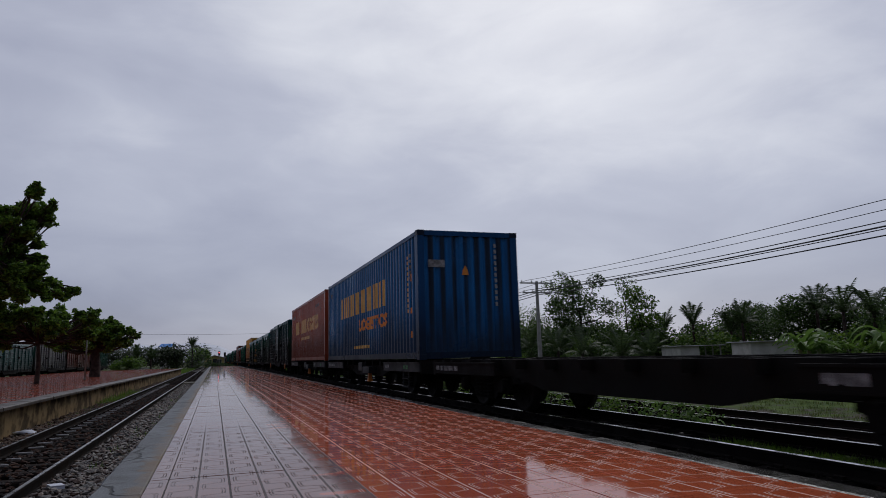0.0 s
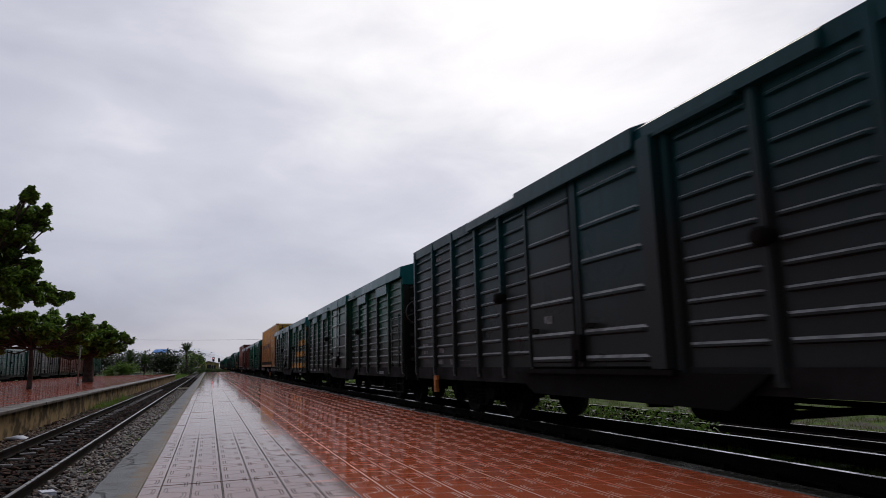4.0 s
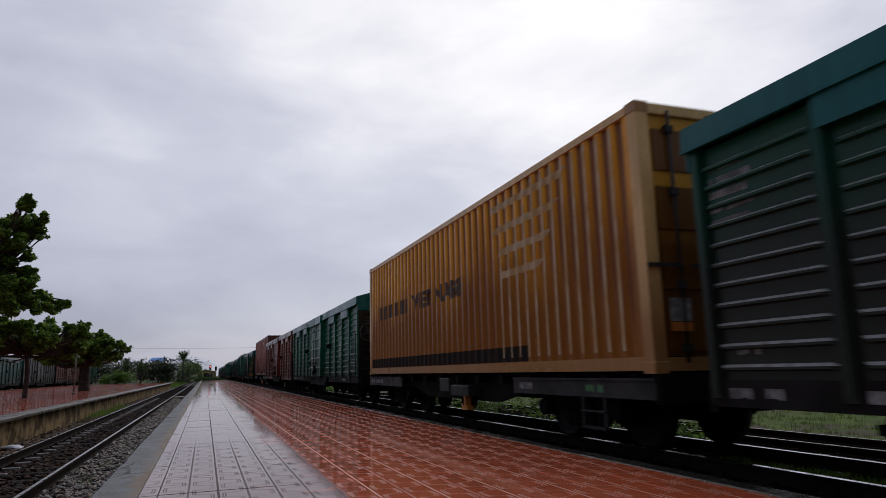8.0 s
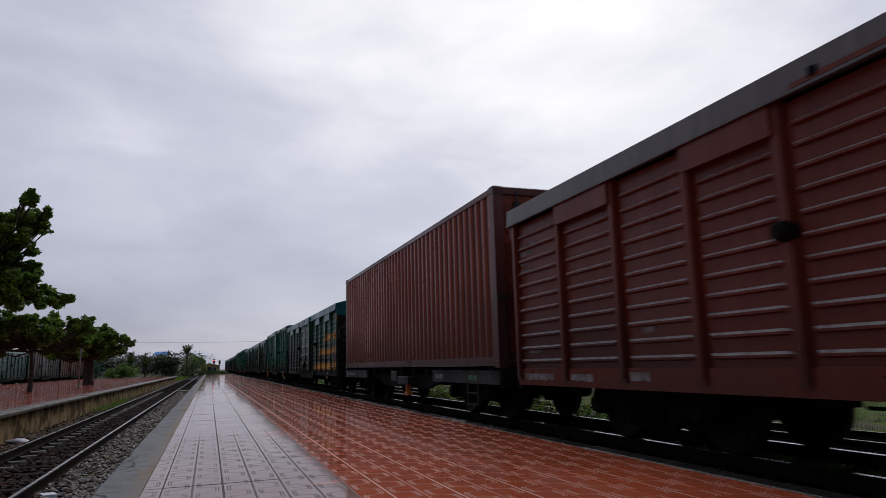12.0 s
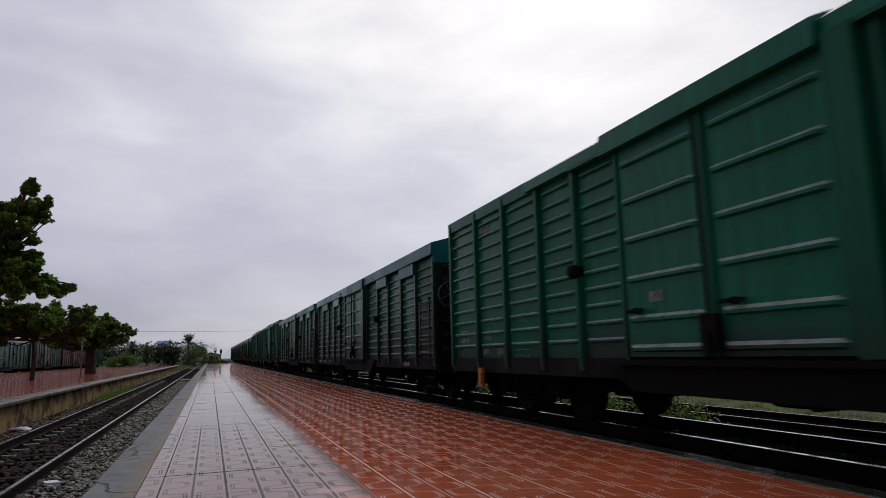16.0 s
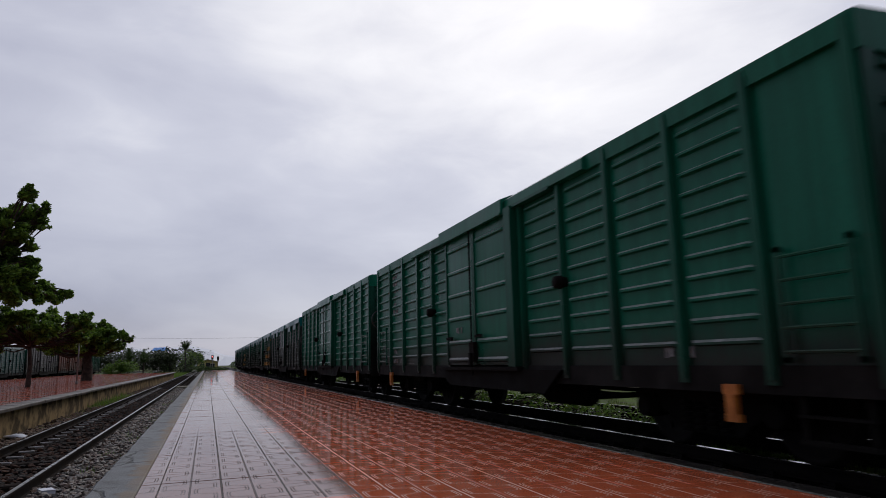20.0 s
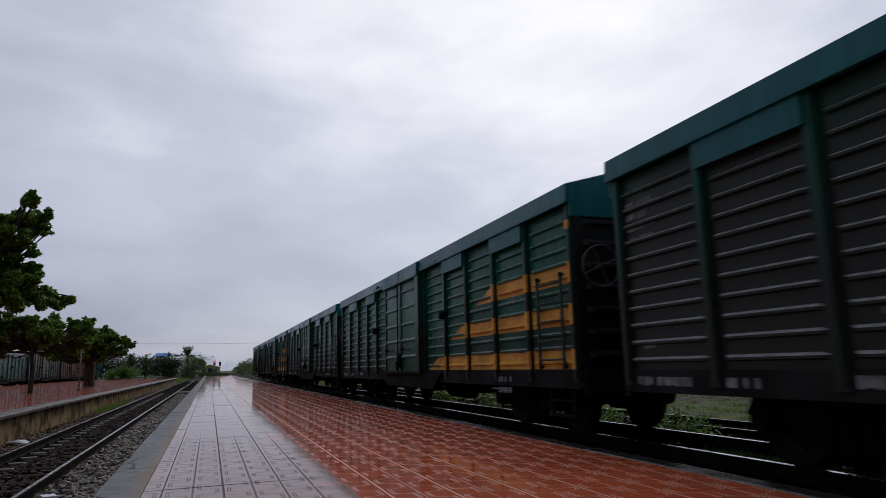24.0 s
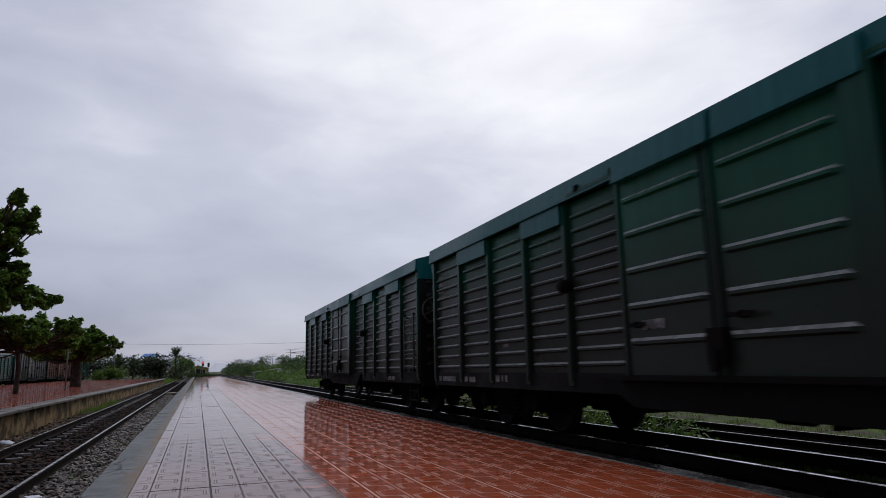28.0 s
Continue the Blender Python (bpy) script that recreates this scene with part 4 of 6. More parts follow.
        part("end_beam", lambda bm: box(bm, -HALF + 0.03, HALF - 0.03, 0.0, 0.09, 0.58, 0.86), IRON, car, key=(kind, "end_beam"), m=pose(0, y, 0, 0, 0, turn))
    part("hand_wheel", hand_wheel, plain("worn_wheel_iron", (0.045, 0.043, 0.042), (0.03, 0.028, 0.027), 4.0, 0.5, 0.0, 0.2), car, key="hand_wheel", m=pose(-1.08, -L - 0.20, 2.06))
    underframe(car, L, kind)
    for y in (-2.25, -L + 2.25):
        add_bogie(car, y)
    x = -HALF + 0.026
    sill = -HALF - 0.001
    if A:
        marking(car, rnd, x, 0.16, 2.64, 0.50, 0.065, 5)
        marking(car, rnd, x, 0.30, 1.05, 0.36, 0.085)
        marking(car, rnd, sill, 0.20, 0.70, 0.85, 0.085)
        marking(car, rnd, sill, 1.42, 0.70, 0.52, 0.085)
        marking(car, rnd, sill, 2.62, 0.72, 0.45, 0.09)
        marking(car, rnd, x, 2.85, 1.20, 0.30, 0.055)
        marking(car, rnd, x - 0.087, 6.20, 1.26, 0.42, 0.095)
        marking(car, rnd, sill, L - 2.35, 0.68, 0.62, 0.08, 2 if stripes else 1)
    else:
        marking(car, rnd, x, 1.34, 2.86, 0.46, 0.085, 6 if smooth else 1)
        marking(car, rnd, x, 1.42, 1.12, 0.34, 0.085)
        marking(car, rnd, x, 1.36, 0.90, 0.42, 0.095)
        marking(car, rnd, x, 1.92, 0.90, 0.24, 0.095)
        marking(car, rnd, x, 0.35, 1.24, 0.44, 0.07, 2)
        marking(car, rnd, x - 0.087, 5.80, 1.39, 0.28, 0.10)
        marking(car, rnd, x, L - 2.3, 0.92, 0.55, 0.10)
        for k in range(3):
            part("marking", lambda bm: box(bm, x - 0.003, x, -2.98, -2.50, 0.885 + 0.075 * k, 0.893 + 0.075 * k), WHITE_MARK, car)
    if not A:
        for u in (1.4, 12.1):
            part("brake_handle", lambda bm: (box(bm, -0.05, 0.0, -0.08, 0.08, 0.60, 0.68), box(bm, -0.06, 0.0, -0.05, 0.05, 0.42, 0.60), box(bm, -0.05, 0.0, -0.08, 0.07, 0.38, 0.44)), ORANGE_MARK, car, "orange lever", key="brake_handle", m=pose(-HALF - 0.02, -u, 0.02))
    return car, L


# ---- containers and their flat wagons
CL, CW, CH = 12.19, 2.438, 2.89


def wave(s, pitch=0.278, deep=0.040):
    """How far a corrugated wall lies behind its outer face, s metres along."""
    t = (s / pitch) % 1.0
    if t < 0.25:
        return 0.0
    if t < 0.50:
        return deep * (t - 0.25) / 0.25
    if t < 0.75:
        return deep
    return deep * (1 - t) / 0.25


def corrugated(length, z0, z1, pitch=0.278, deep=0.040):
    """A corrugated wall that faces -x and runs from y = 0 to -length."""
    def fill(bm):
        n = int(length / pitch)
        start = (length - n * pitch) / 2
        s = [0.0]
        for k in range(n):
            s += [start + pitch * (k + t) for t in (0.0, 0.25, 0.5, 0.75)]
        s += [start + n * pitch, length]
        low = [bm.verts.new((wave(a - start, pitch, deep) if start <= a <= start + n * pitch else 0.0, -a, z0)) for a in s]
        high = [bm.verts.new((v.co.x, v.co.y, z1)) for v in low]
        for i in range(len(s) - 1):
            bm.faces.new((low[i], low[i + 1], high[i + 1], high[i]))
    return fill


def conform(bm, length, pitch=0.278, deep=0.040, proud=0.005):
    """Bends flat paint (in the plane x = 0) onto a corrugated wall."""
    n = int(length / pitch)
    start = (length - n * pitch) / 2
    ys = [-v.co.y for v in bm.verts]
    a, b = min(ys), max(ys)
    for k in range(n):
        for t in (0.0, 0.25, 0.5, 0.75):
            s = start + pitch * (k + t)
            if a < s < b:
                bmesh.ops.bisect_plane(bm, geom=bm.verts[:] + bm.edges[:] + bm.faces[:], plane_co=(0, -s, 0), plane_no=(0, 1, 0))
    for v in bm.verts:
        v.co.x = wave(-v.co.y - start, pitch, deep) - proud
    return bm


def sheet(bm, y0, y1, z0, z1, lean=0.0):
    v = [bm.verts.new((0, y, z)) for y, z in ((y0, z0), (y1, z0), (y1 - lean, z1), (y0 - lean, z1))]
    bm.faces.new(v)


def container(label, body, rails, doors_first, doors=None, group="containers on the train"):
    c = thing("shipping_container", label, "container", group)
    xs = CW / 2
    for s in (0, 1):
        turn = Matrix.Identity(4) if s == 0 else pose(0, -CL, 0, 0, 0, 180)
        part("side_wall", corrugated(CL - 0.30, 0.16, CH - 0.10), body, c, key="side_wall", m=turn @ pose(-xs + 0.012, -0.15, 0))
        part("bottom_rail", lambda bm: (box(bm, 0, 0.06, -CL + 0.16, -0.16, 0.03, 0.17), [box(bm, -0.004, 0.0, -u - 0.18, -u + 0.18, 0.05, 0.15) for u in (5.0, 7.2)]), rails, c, key="bottom_rail", m=turn @ pose(-xs, 0, 0))
        part("top_rail", lambda bm: box(bm, 0, 0.06, -CL + 0.16, -0.16, CH - 0.11, CH - 0.02), rails, c, key="top_rail", m=turn @ pose(-xs, 0, 0))
        for y in (-0.08, -CL + 0.08):
            part("corner_post", lambda bm: box(bm, 0, 0.16, -0.08, 0.08, 0.118, CH - 0.118), rails, c, key="corner_post", m=turn @ pose(-xs, y, 0))
            for z in (0.0, CH - 0.118):
                part("corner_casting", lambda bm: (box(bm, -0.006, 0.165, -0.09, 0.09, 0, 0.118, 0.006)), rails, c, key="corner_casting", m=turn @ pose(-xs, y, z))
    part("roof", lambda bm: (box(bm, -xs + 0.03, xs - 0.03, -CL + 0.1, -0.1, CH - 0.06, CH - 0.03), [box(bm, -xs + 0.2, xs - 0.2, -0.35 - k * 0.36 - 0.12, -0.35 - k * 0.36 + 0.06, CH - 0.03, CH - 0.015) for k in range(32)]), body, c, key="c_roof")
    part("container_floor", lambda bm: box(bm, -xs + 0.06, xs - 0.06, -CL + 0.1, -0.1, 0.10, 0.14), IRON, c, key="c_floor")
    for y, turn, is_door in ((-0.0, 0, not doors_first), (-CL, 180, doors_first)):
        m = pose(0, y, 0, 0, 0, turn)
        part("end_sill", lambda bm: box(bm, -xs + 0.16, xs - 0.16, -0.14, -0.01, 0.02, 0.16), rails, c, key="end_sill", m=m)
        part("end_header", lambda bm: box(bm, -xs + 0.16, xs - 0.16, -0.14, -0.01, CH - 0.12, CH - 0.005), rails, c, key="end_header", m=m)
        if not is_door:
            # the wall faces +y after a quarter turn
            part("end_wall", corrugated(CW - 0.32, 0.16, CH - 0.12, 0.235, 0.045), body, c, key="c_end", m=m @ pose(-xs + 0.16, -0.03, 0, 0, 0, -90) @ pose(0, 0, 0, 0, 0, 0) @ Matrix.Diagonal((1, -1, 1, 1)))
        else:
            for s in (-1, 1):
                def leaf(bm):
                    box(bm, 0.012, xs - 0.165, -0.09, -0.05, 0.17, CH - 0.13)
                d = part("door", leaf, doors or body, c, key="c_door", m=m @ Matrix.Diagonal((s, 1, 1, 1)))
                for k in range(4):
                    part("door_panel", lambda bm: box(bm, 0.06, xs - 0.22, -0.05, -0.03, 0, 0.46), doors or body, d, key="c_door_panel", m=pose(0, 0, 0.22 + k * 0.64))
                for q in (0.26, 0.80):
                    part("lock_rod", lambda bm: (tube(bm, (q, 0.0, 0.10), (q, 0.0, CH - 0.08), 0.018, 7), [box(bm, q - 0.05, q + 0.05, -0.04, 0.025, z - 0.04, z + 0.04) for z in (0.25, 0.9, 1.9, 2.6)],
                                                 box(bm, q - 0.02, q + 0.42, 0.005, 0.03, 1.08, 1.12)), STEEL_GREY, d, key=("rod", q))
    return c


def flat_wagon(label, group="container wagons of the train", patched=True):
    car = thing("flat_wagon", label, "flat wagon", group)
    L = CL + 0.1

    part("centre_sill", lambda bm: box(bm, -0.20, 0.20, -L, 0, 0.45, 0.82), IRON, car, key="flat_sill")
    for s in (-1, 1):
        part("fish_bellied_beam", lambda bm: plate(bm, [(-0.02, 0.60), (-0.02, 0.855), (-L + 0.02, 0.855), (-L + 0.02, 0.60), (-L + 3.4, 0.60), (-L + 4.4, 0.42), (-4.4, 0.42), (-3.4, 0.60)], "x", -0.05, 0.05), IRON, car,
             key="flat_beam_side", m=pose(s * 0.95, 0, 0))
    for k in range(14):
        part("cross_bearer", lambda bm: box(bm, -1.19, 1.19, -0.06, 0.06, 0.72, 0.852), IRON, car, key="flat_cross", m=pose(0, -0.1 - k * (L - 0.2) / 13, 0))
    for s in (-1, 1):
        for a, b in ((0.05, 3.15), (L - 3.3, L - 0.05)):
            part("side_plate", lambda bm: (box(bm, -0.012, 0.03, -(b - a), 0, 0.62, 0.80), box(bm, -0.03, 0.03, -(b - a), 0, 0.79, 0.815), box(bm, -0.02, 0.03, -(b - a), 0, 0.60, 0.622)),
                 STEEL_GREY if patched else IRON, car, key=("side_plate", round(b - a, 2)), m=pose(s * 1.21, -a if s < 0 else -b, 0, 0, 0, 0 if s < 0 else 180))
        for a, w in ((5.75, 0.5), (6.35, 0.85)) if patched else ():
            part("equipment_box", lambda bm: box(bm, -0.02, 0.22, -w, 0, 0.56 if w < 0.6 else 0.50, 0.80 if w < 0.6 else 0.68, 0.02), STEEL_GREY, car, key=("ebox", w),
                 m=pose(s * 1.20, -a if s < 0 else -a - w, 0, 0, 0, 0 if s < 0 else 180))
        if patched:
            part("brake_handle", lambda bm: (box(bm, -0.05, 0.05, -0.04, 0.04, 0.30, 0.56), box(bm, -0.06, 0.06, -0.12, 0.12, 0.26, 0.33)), ORANGE_MARK, car, "orange lever", key="flat_lever", m=pose(s * 1.12, -6.9, 0))
        for u in (0.5, L - 0.5):
            part("twist_lock", lambda bm: (box(bm, -0.06, 0.06, -0.06, 0.06, 0.80, 0.86)), IRON, car, key="twist", m=pose(s * 1.1, -u, 0))
    for y, way in ((0.0, 1), (-L, -1)):
        add_coupler(car, y, way)
        part("end_beam", lambda bm: box(bm, -1.2, 1.2, -0.06, 0.06, 0.56, 0.85), IRON, car, key="flat_beam", m=pose(0, y - way * 0.06, 0))
    part("tread_step", lambda bm: (box(bm, -0.03, 0.0, 0.0, 0.04, 0.25, 0.62), box(bm, -0.03, 0.0, 0.46, 0.50, 0.25, 0.62), box(bm, -0.05, 0.02, 0.0, 0.5, 0.24, 0.27), box(bm, -0.05, 0.02, 0.0, 0.5, 0.43, 0.45)), STEEL_GREY, car, key="tread", m=pose(-1.17, -L + 1.0, 0))
    for y in (-2.0, -L + 2.0):
        add_bogie(car, y)
    rnd = random.Random(5)
    marking(car, rnd, -1.223, 0.25, 0.66, 1.4, 0.09)
    marking(car, rnd, -1.223, L - 3.1, 0.66, 0.5, 0.09)
    if patched:
        marking(car, rnd, -1.2225, L - 1.35, 0.655, 0.5, 0.085, 1, plain("green_figure_paint", (0.05, 0.22, 0.07), (0.03, 0.12, 0.05), 3.0, 0.6))
    return car, L


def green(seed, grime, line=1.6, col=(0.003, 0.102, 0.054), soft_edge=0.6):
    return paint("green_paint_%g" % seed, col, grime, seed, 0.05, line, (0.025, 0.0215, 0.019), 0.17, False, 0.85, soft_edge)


def teal_roof(seed, col=(0.005, 0.112, 0.113)):
    return paint("teal_roof_%g" % seed, col, 0.25, seed, 0.06, 1.4, (0.025, 0.0215, 0.019), 0.2)


# rear ends of the wagon bodies along the line at the clip's start; head of the train first
A_LABEL, B_LABEL = "grimy green box wagon with ribbed sides and drop panels", "tall green ribbed box wagon with a flat roof"
TRAIN = [
    ("F", 12.92, None), ("C", 26.02, "blue"), ("C", 39.12, "red"),
    ("B", 53.56, dict(grime=0.9, line=2.4, edge=0.6, col=(0.004, 0.055, 0.060))), ("A", 69.23, dict(grime=0.95, line=1.95)), ("A", 84.90, dict(grime=0.9, line=2.1, stripes=True, dip=0.04)),
    ("C", 98.00, "yellow"), ("A", 113.68, dict(grime=0.6, line=1.3)), ("A", 129.35, dict(brown=True)), ("C", 142.45, "maroon"),
    ("A", 158.12, dict(grime=0.85, line=1.6, stripes=True, dip=0.02)), ("B", 172.56, dict(grime=0.92, line=0.98)), ("A", 188.23, dict(grime=0.85, line=1.35)),
    ("A", 203.90, dict(grime=0.85, line=1.4)), ("B", 218.34, dict(grime=0.95, line=1.12, smooth=True)), ("B", 232.77, dict(grime=0.5, line=0.85)),
    ("A", 248.45, dict(grime=0.95, line=2.6)), ("A", 264.12, dict(grime=0.65, line=1.4, stripes=True)), ("A", 279.79, dict(grime=0.85, line=1.5)),
    ("A", 295.47, dict(grime=0.92, line=2.2, stripes=True)), ("A", 311.14, dict(grime=0.97, line=2.6)),
]
C_PAINT = {
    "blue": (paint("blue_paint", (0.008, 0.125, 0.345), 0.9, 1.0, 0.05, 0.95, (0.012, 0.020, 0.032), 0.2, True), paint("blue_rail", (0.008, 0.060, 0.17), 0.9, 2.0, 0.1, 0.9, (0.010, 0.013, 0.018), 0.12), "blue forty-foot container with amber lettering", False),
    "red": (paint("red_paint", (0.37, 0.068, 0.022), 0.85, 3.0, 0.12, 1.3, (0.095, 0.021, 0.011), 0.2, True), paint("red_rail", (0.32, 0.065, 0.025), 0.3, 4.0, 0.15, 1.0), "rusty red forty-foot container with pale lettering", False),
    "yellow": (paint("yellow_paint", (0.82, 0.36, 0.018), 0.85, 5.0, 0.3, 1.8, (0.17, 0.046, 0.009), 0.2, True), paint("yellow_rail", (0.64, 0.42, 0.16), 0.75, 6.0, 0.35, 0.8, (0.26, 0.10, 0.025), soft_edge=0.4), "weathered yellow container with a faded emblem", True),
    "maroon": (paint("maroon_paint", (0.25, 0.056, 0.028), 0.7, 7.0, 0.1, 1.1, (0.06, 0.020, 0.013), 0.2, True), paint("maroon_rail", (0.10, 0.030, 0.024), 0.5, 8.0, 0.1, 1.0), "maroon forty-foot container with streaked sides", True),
}


YELLOW_DOOR = paint("rusty_yellow_door", (0.62, 0.30, 0.022), 0.9, 9.0, 0.5, 1.75, (0.085, 0.028, 0.010), 0.2, soft_edge=0.45)
MAROON_DOOR = paint("maroon_door", (0.20, 0.045, 0.024), 0.6, 9.5, 0.2, 1.2, (0.05, 0.017, 0.011), 0.2)


def paint_on(c, fill, mat, label="", name="lettering"):
    """Paint on a container's platform-side wall; fill draws in the plane x = 0, y = 0 at the tail of the wall."""
    bm = bmesh.new()
    fill(bm)
    conform(bm, CL - 0.30)
    part(name, bm, mat, c, label, m=pose(-CW / 2 + 0.012, -0.15, 0))


def word_at(word, u, z, w, h, lean=0.0):
    def fill(bm):
        t = lettering(word, w, h)
        for v in t.verts:
            x, yy = v.co.x, v.co.y
            v.co = Vector((0, -u - x - lean * yy, z + yy))
        me = bpy.data.meshes.new("w")
        t.to_mesh(me)
        t.free()
        bm.from_mesh(me)
        bpy.data.meshes.remove(me)
    return fill


def bars_at(u, z, w, h, count, lean=0.0, gap=0.14, heights=None):
    """A name as a row of plain blocks, one for each letter."""
    def fill(bm):
        c = w / count
        for k in range(count):
            if h < 0.3:
                sheet(bm, -u - k * c, -u - (k + 1 - gap) * c, z, z + h, lean * h)
                continue
            for a, b in ((0.0, 0.32), (0.47, 0.80)):
                sheet(bm, -u - (k + a) * c, -u - (k + b) * c, z, z + h, lean * h)
    return fill


def dress(c, which):
    if which == "blue":
        paint_on(c, bars_at(2.62, 1.43, 6.45, 0.70, 8), AMBER, "amber blocks of a painted name")
        paint_on(c, word_at("LOGISTICS", 5.55, 0.88, 3.55, 0.37, 0.12), AMBER_DEEP, "orange letters")
        paint_on(c, bars_at(4.85, 0.36, 2.1, 0.09, 20, 0.0, 0.25), AMBER, "small amber bars")
        paint_on(c, bars_at(0.25, 2.35, 0.5, 0.16, 4, 0.2, 0.3), WHITE_MARK, "small white mark")
        for k in range(11):
            paint_on(c, lambda bm: sheet(bm, -11.06, -11.13, 2.34 - k * 0.125, 2.42 - k * 0.125), AMBER, "small amber bar of a number", "number_bar")
        for k in range(5):
            paint_on(c, lambda bm: sheet(bm, -11.30, -11.36, 2.36 - k * 0.13, 2.44 - k * 0.13), WHITE_MARK, "small white bar of a number", "number_bar")
        for z, h in ((1.80, 0.17), (1.06, 0.13), (0.50, 0.15)):
            paint_on(c, lambda bm: sheet(bm, -11.33, -11.43, z, z + h), AMBER_DEEP, "orange warning mark", "warning_mark")
    if which == "red":
        paint_on(c, bars_at(1.80, 1.38, 4.1, 0.66, 8), CREAM, "pale blocks of a painted name")
        paint_on(c, word_at("LOGISTICS", 6.12, 1.38, 3.85, 0.66), CREAM, "pale letters")
        paint_on(c, bars_at(4.10, 1.04, 3.1, 0.14, 18, 0.0, 0.2), CREAM, "small pale bars")
        paint_on(c, bars_at(0.45, 2.28, 0.9, 0.16, 4, 0.3, 0.2), WHITE_MARK, "small white mark")
        paint_on(c, bars_at(9.2, 2.35, 1.2, 0.13, 8, 0.0, 0.2), WHITE_MARK, "small white figures")
        paint_on(c, bars_at(10.55, 2.12, 0.22, 0.16, 2, 0.0, 0.1), WHITE_MARK, "small white figures")
    if which == "yellow":
        ink = plain("faded_grey_letter", (0.035, 0.022, 0.014), (0.10, 0.048, 0.018), 6.0, 0.6, 0.0, 0.1, 40.0, (0.3, 0.6))
        paint_on(c, bars_at(0.95, 1.38, 2.5, 0.32, 7, 0.0, 0.25), ink, "faded grey blocks of a name")
        paint_on(c, word_at("VIET NAM", 3.75, 1.38, 2.95, 0.34), ink, "faded grey letters")
        paint_on(c, lambda bm: sheet(bm, -0.05, -9.2, 0.18, 0.40), BLACK_BAND, "black painted band", "painted_band")
        pale = plain("faded_cream_emblem", (0.60, 0.46, 0.26), (0.50, 0.30, 0.10), 3.0, 0.6, 0.0, 0.1)
        for k in range(4):
            paint_on(c, lambda bm: sheet(bm, -8.05 - 0.12 * k, -10.4 + 0.25 * k, 2.52 - k * 0.36, 2.63 - k * 0.36, 0.12), pale, "pale emblem stroke", "emblem")
        for k in range(12):
            u = RIDGE_START + 0.278 * (30 + k)
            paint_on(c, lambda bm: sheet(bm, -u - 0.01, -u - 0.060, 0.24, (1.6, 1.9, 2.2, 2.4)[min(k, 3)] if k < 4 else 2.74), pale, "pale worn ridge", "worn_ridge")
    front = -CL
    if which == "blue":
        def place(bm):
            for z0, z1, x0, x1 in ((2.05, 2.22, 0.55, 0.85),):
                box(bm, x0 - CW / 2 - 0.30, x1 - CW / 2 - 0.20, front + 0.026, front + 0.031, z0, z1)
        part("label_plate", place, WHITE_MARK, c, "white plate")

        def warn(bm):
            plate(bm, [(-0.16, 1.88), (0.0, 1.88), (-0.02, 2.0), (-0.08, 2.10), (-0.14, 2.0)], "y", front + 0.026, front + 0.031)
        part("warning_mark", warn, AMBER_DEEP, c, "orange warning mark")

        for k in range(11):
            part("number_bar", lambda bm: box(bm, 0.64, 0.70, front + 0.024, front + 0.031, 2.53, 2.62), WHITE_MARK, c, "white painted bar", key="number_bar", m=pose(0, 0, -k * 0.135))
    if which == "yellow":
        part("label_plate", lambda bm: (box(bm, 0.24 - CW / 2, 0.50 - CW / 2, front - 0.012, front - 0.004, 0.52, 0.76)), WHITE_MARK, c, "white plate")
        part("warning_mark", lambda bm: box(bm, 0.24 - CW / 2, 0.50 - CW / 2, front - 0.012, front - 0.004, 0.42, 0.51), ORANGE_MARK, c, "red-orange warning mark")


seed = 10
SPINNING = []
for kind, tail, how in TRAIN:
    seed += 1
    if kind == "F":
        car, L = flat_wagon("empty dark steel flat wagon", patched=False)
    elif kind == "C":
        car, L = flat_wagon("dark steel flat wagon under a container")
        body, rails, label, doors_first = C_PAINT[how]
        c = container(label, body, rails, doors_first, {"yellow": YELLOW_DOOR, "maroon": MAROON_DOOR}.get(how))
        dress(c, how)
        MOVERS.append((c, tail, Z_RAIL + 0.86))
        tail += 0.05
    else:
        if how.get("brown"):
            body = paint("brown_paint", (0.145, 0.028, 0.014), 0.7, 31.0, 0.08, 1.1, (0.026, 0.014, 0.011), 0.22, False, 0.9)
            car, L = box_wagon(kind, "red-brown box wagon with ribbed sides and a grey roof", body, paint("grey_roof", (0.11, 0.105, 0.10), 0.3, 32.0, 0.1, 1.0), None, None, False, seed)
        else:
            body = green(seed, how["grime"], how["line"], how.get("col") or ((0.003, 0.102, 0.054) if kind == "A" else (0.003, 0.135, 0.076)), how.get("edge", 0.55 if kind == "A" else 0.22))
            clean = kind == "A" and how["line"] <= 1.3
            label = ("green box wagon with slanted amber stripes near its head" if how.get("stripes") else A_LABEL) if kind == "A" else B_LABEL
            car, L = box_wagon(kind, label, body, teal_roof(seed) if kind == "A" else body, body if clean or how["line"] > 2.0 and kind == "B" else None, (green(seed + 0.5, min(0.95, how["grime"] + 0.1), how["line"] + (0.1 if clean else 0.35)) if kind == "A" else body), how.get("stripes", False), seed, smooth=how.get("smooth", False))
    # some wagons are set lower to fit their roof lines to the camera's view
    MOVERS.append((car, tail, Z_RAIL - (how.get("dip", 0.0) if isinstance(how, dict) else 0.0)))
    SPINNING += [(w, y_, tail) for w, y_ in SPINNERS]
    SPINNERS.clear()

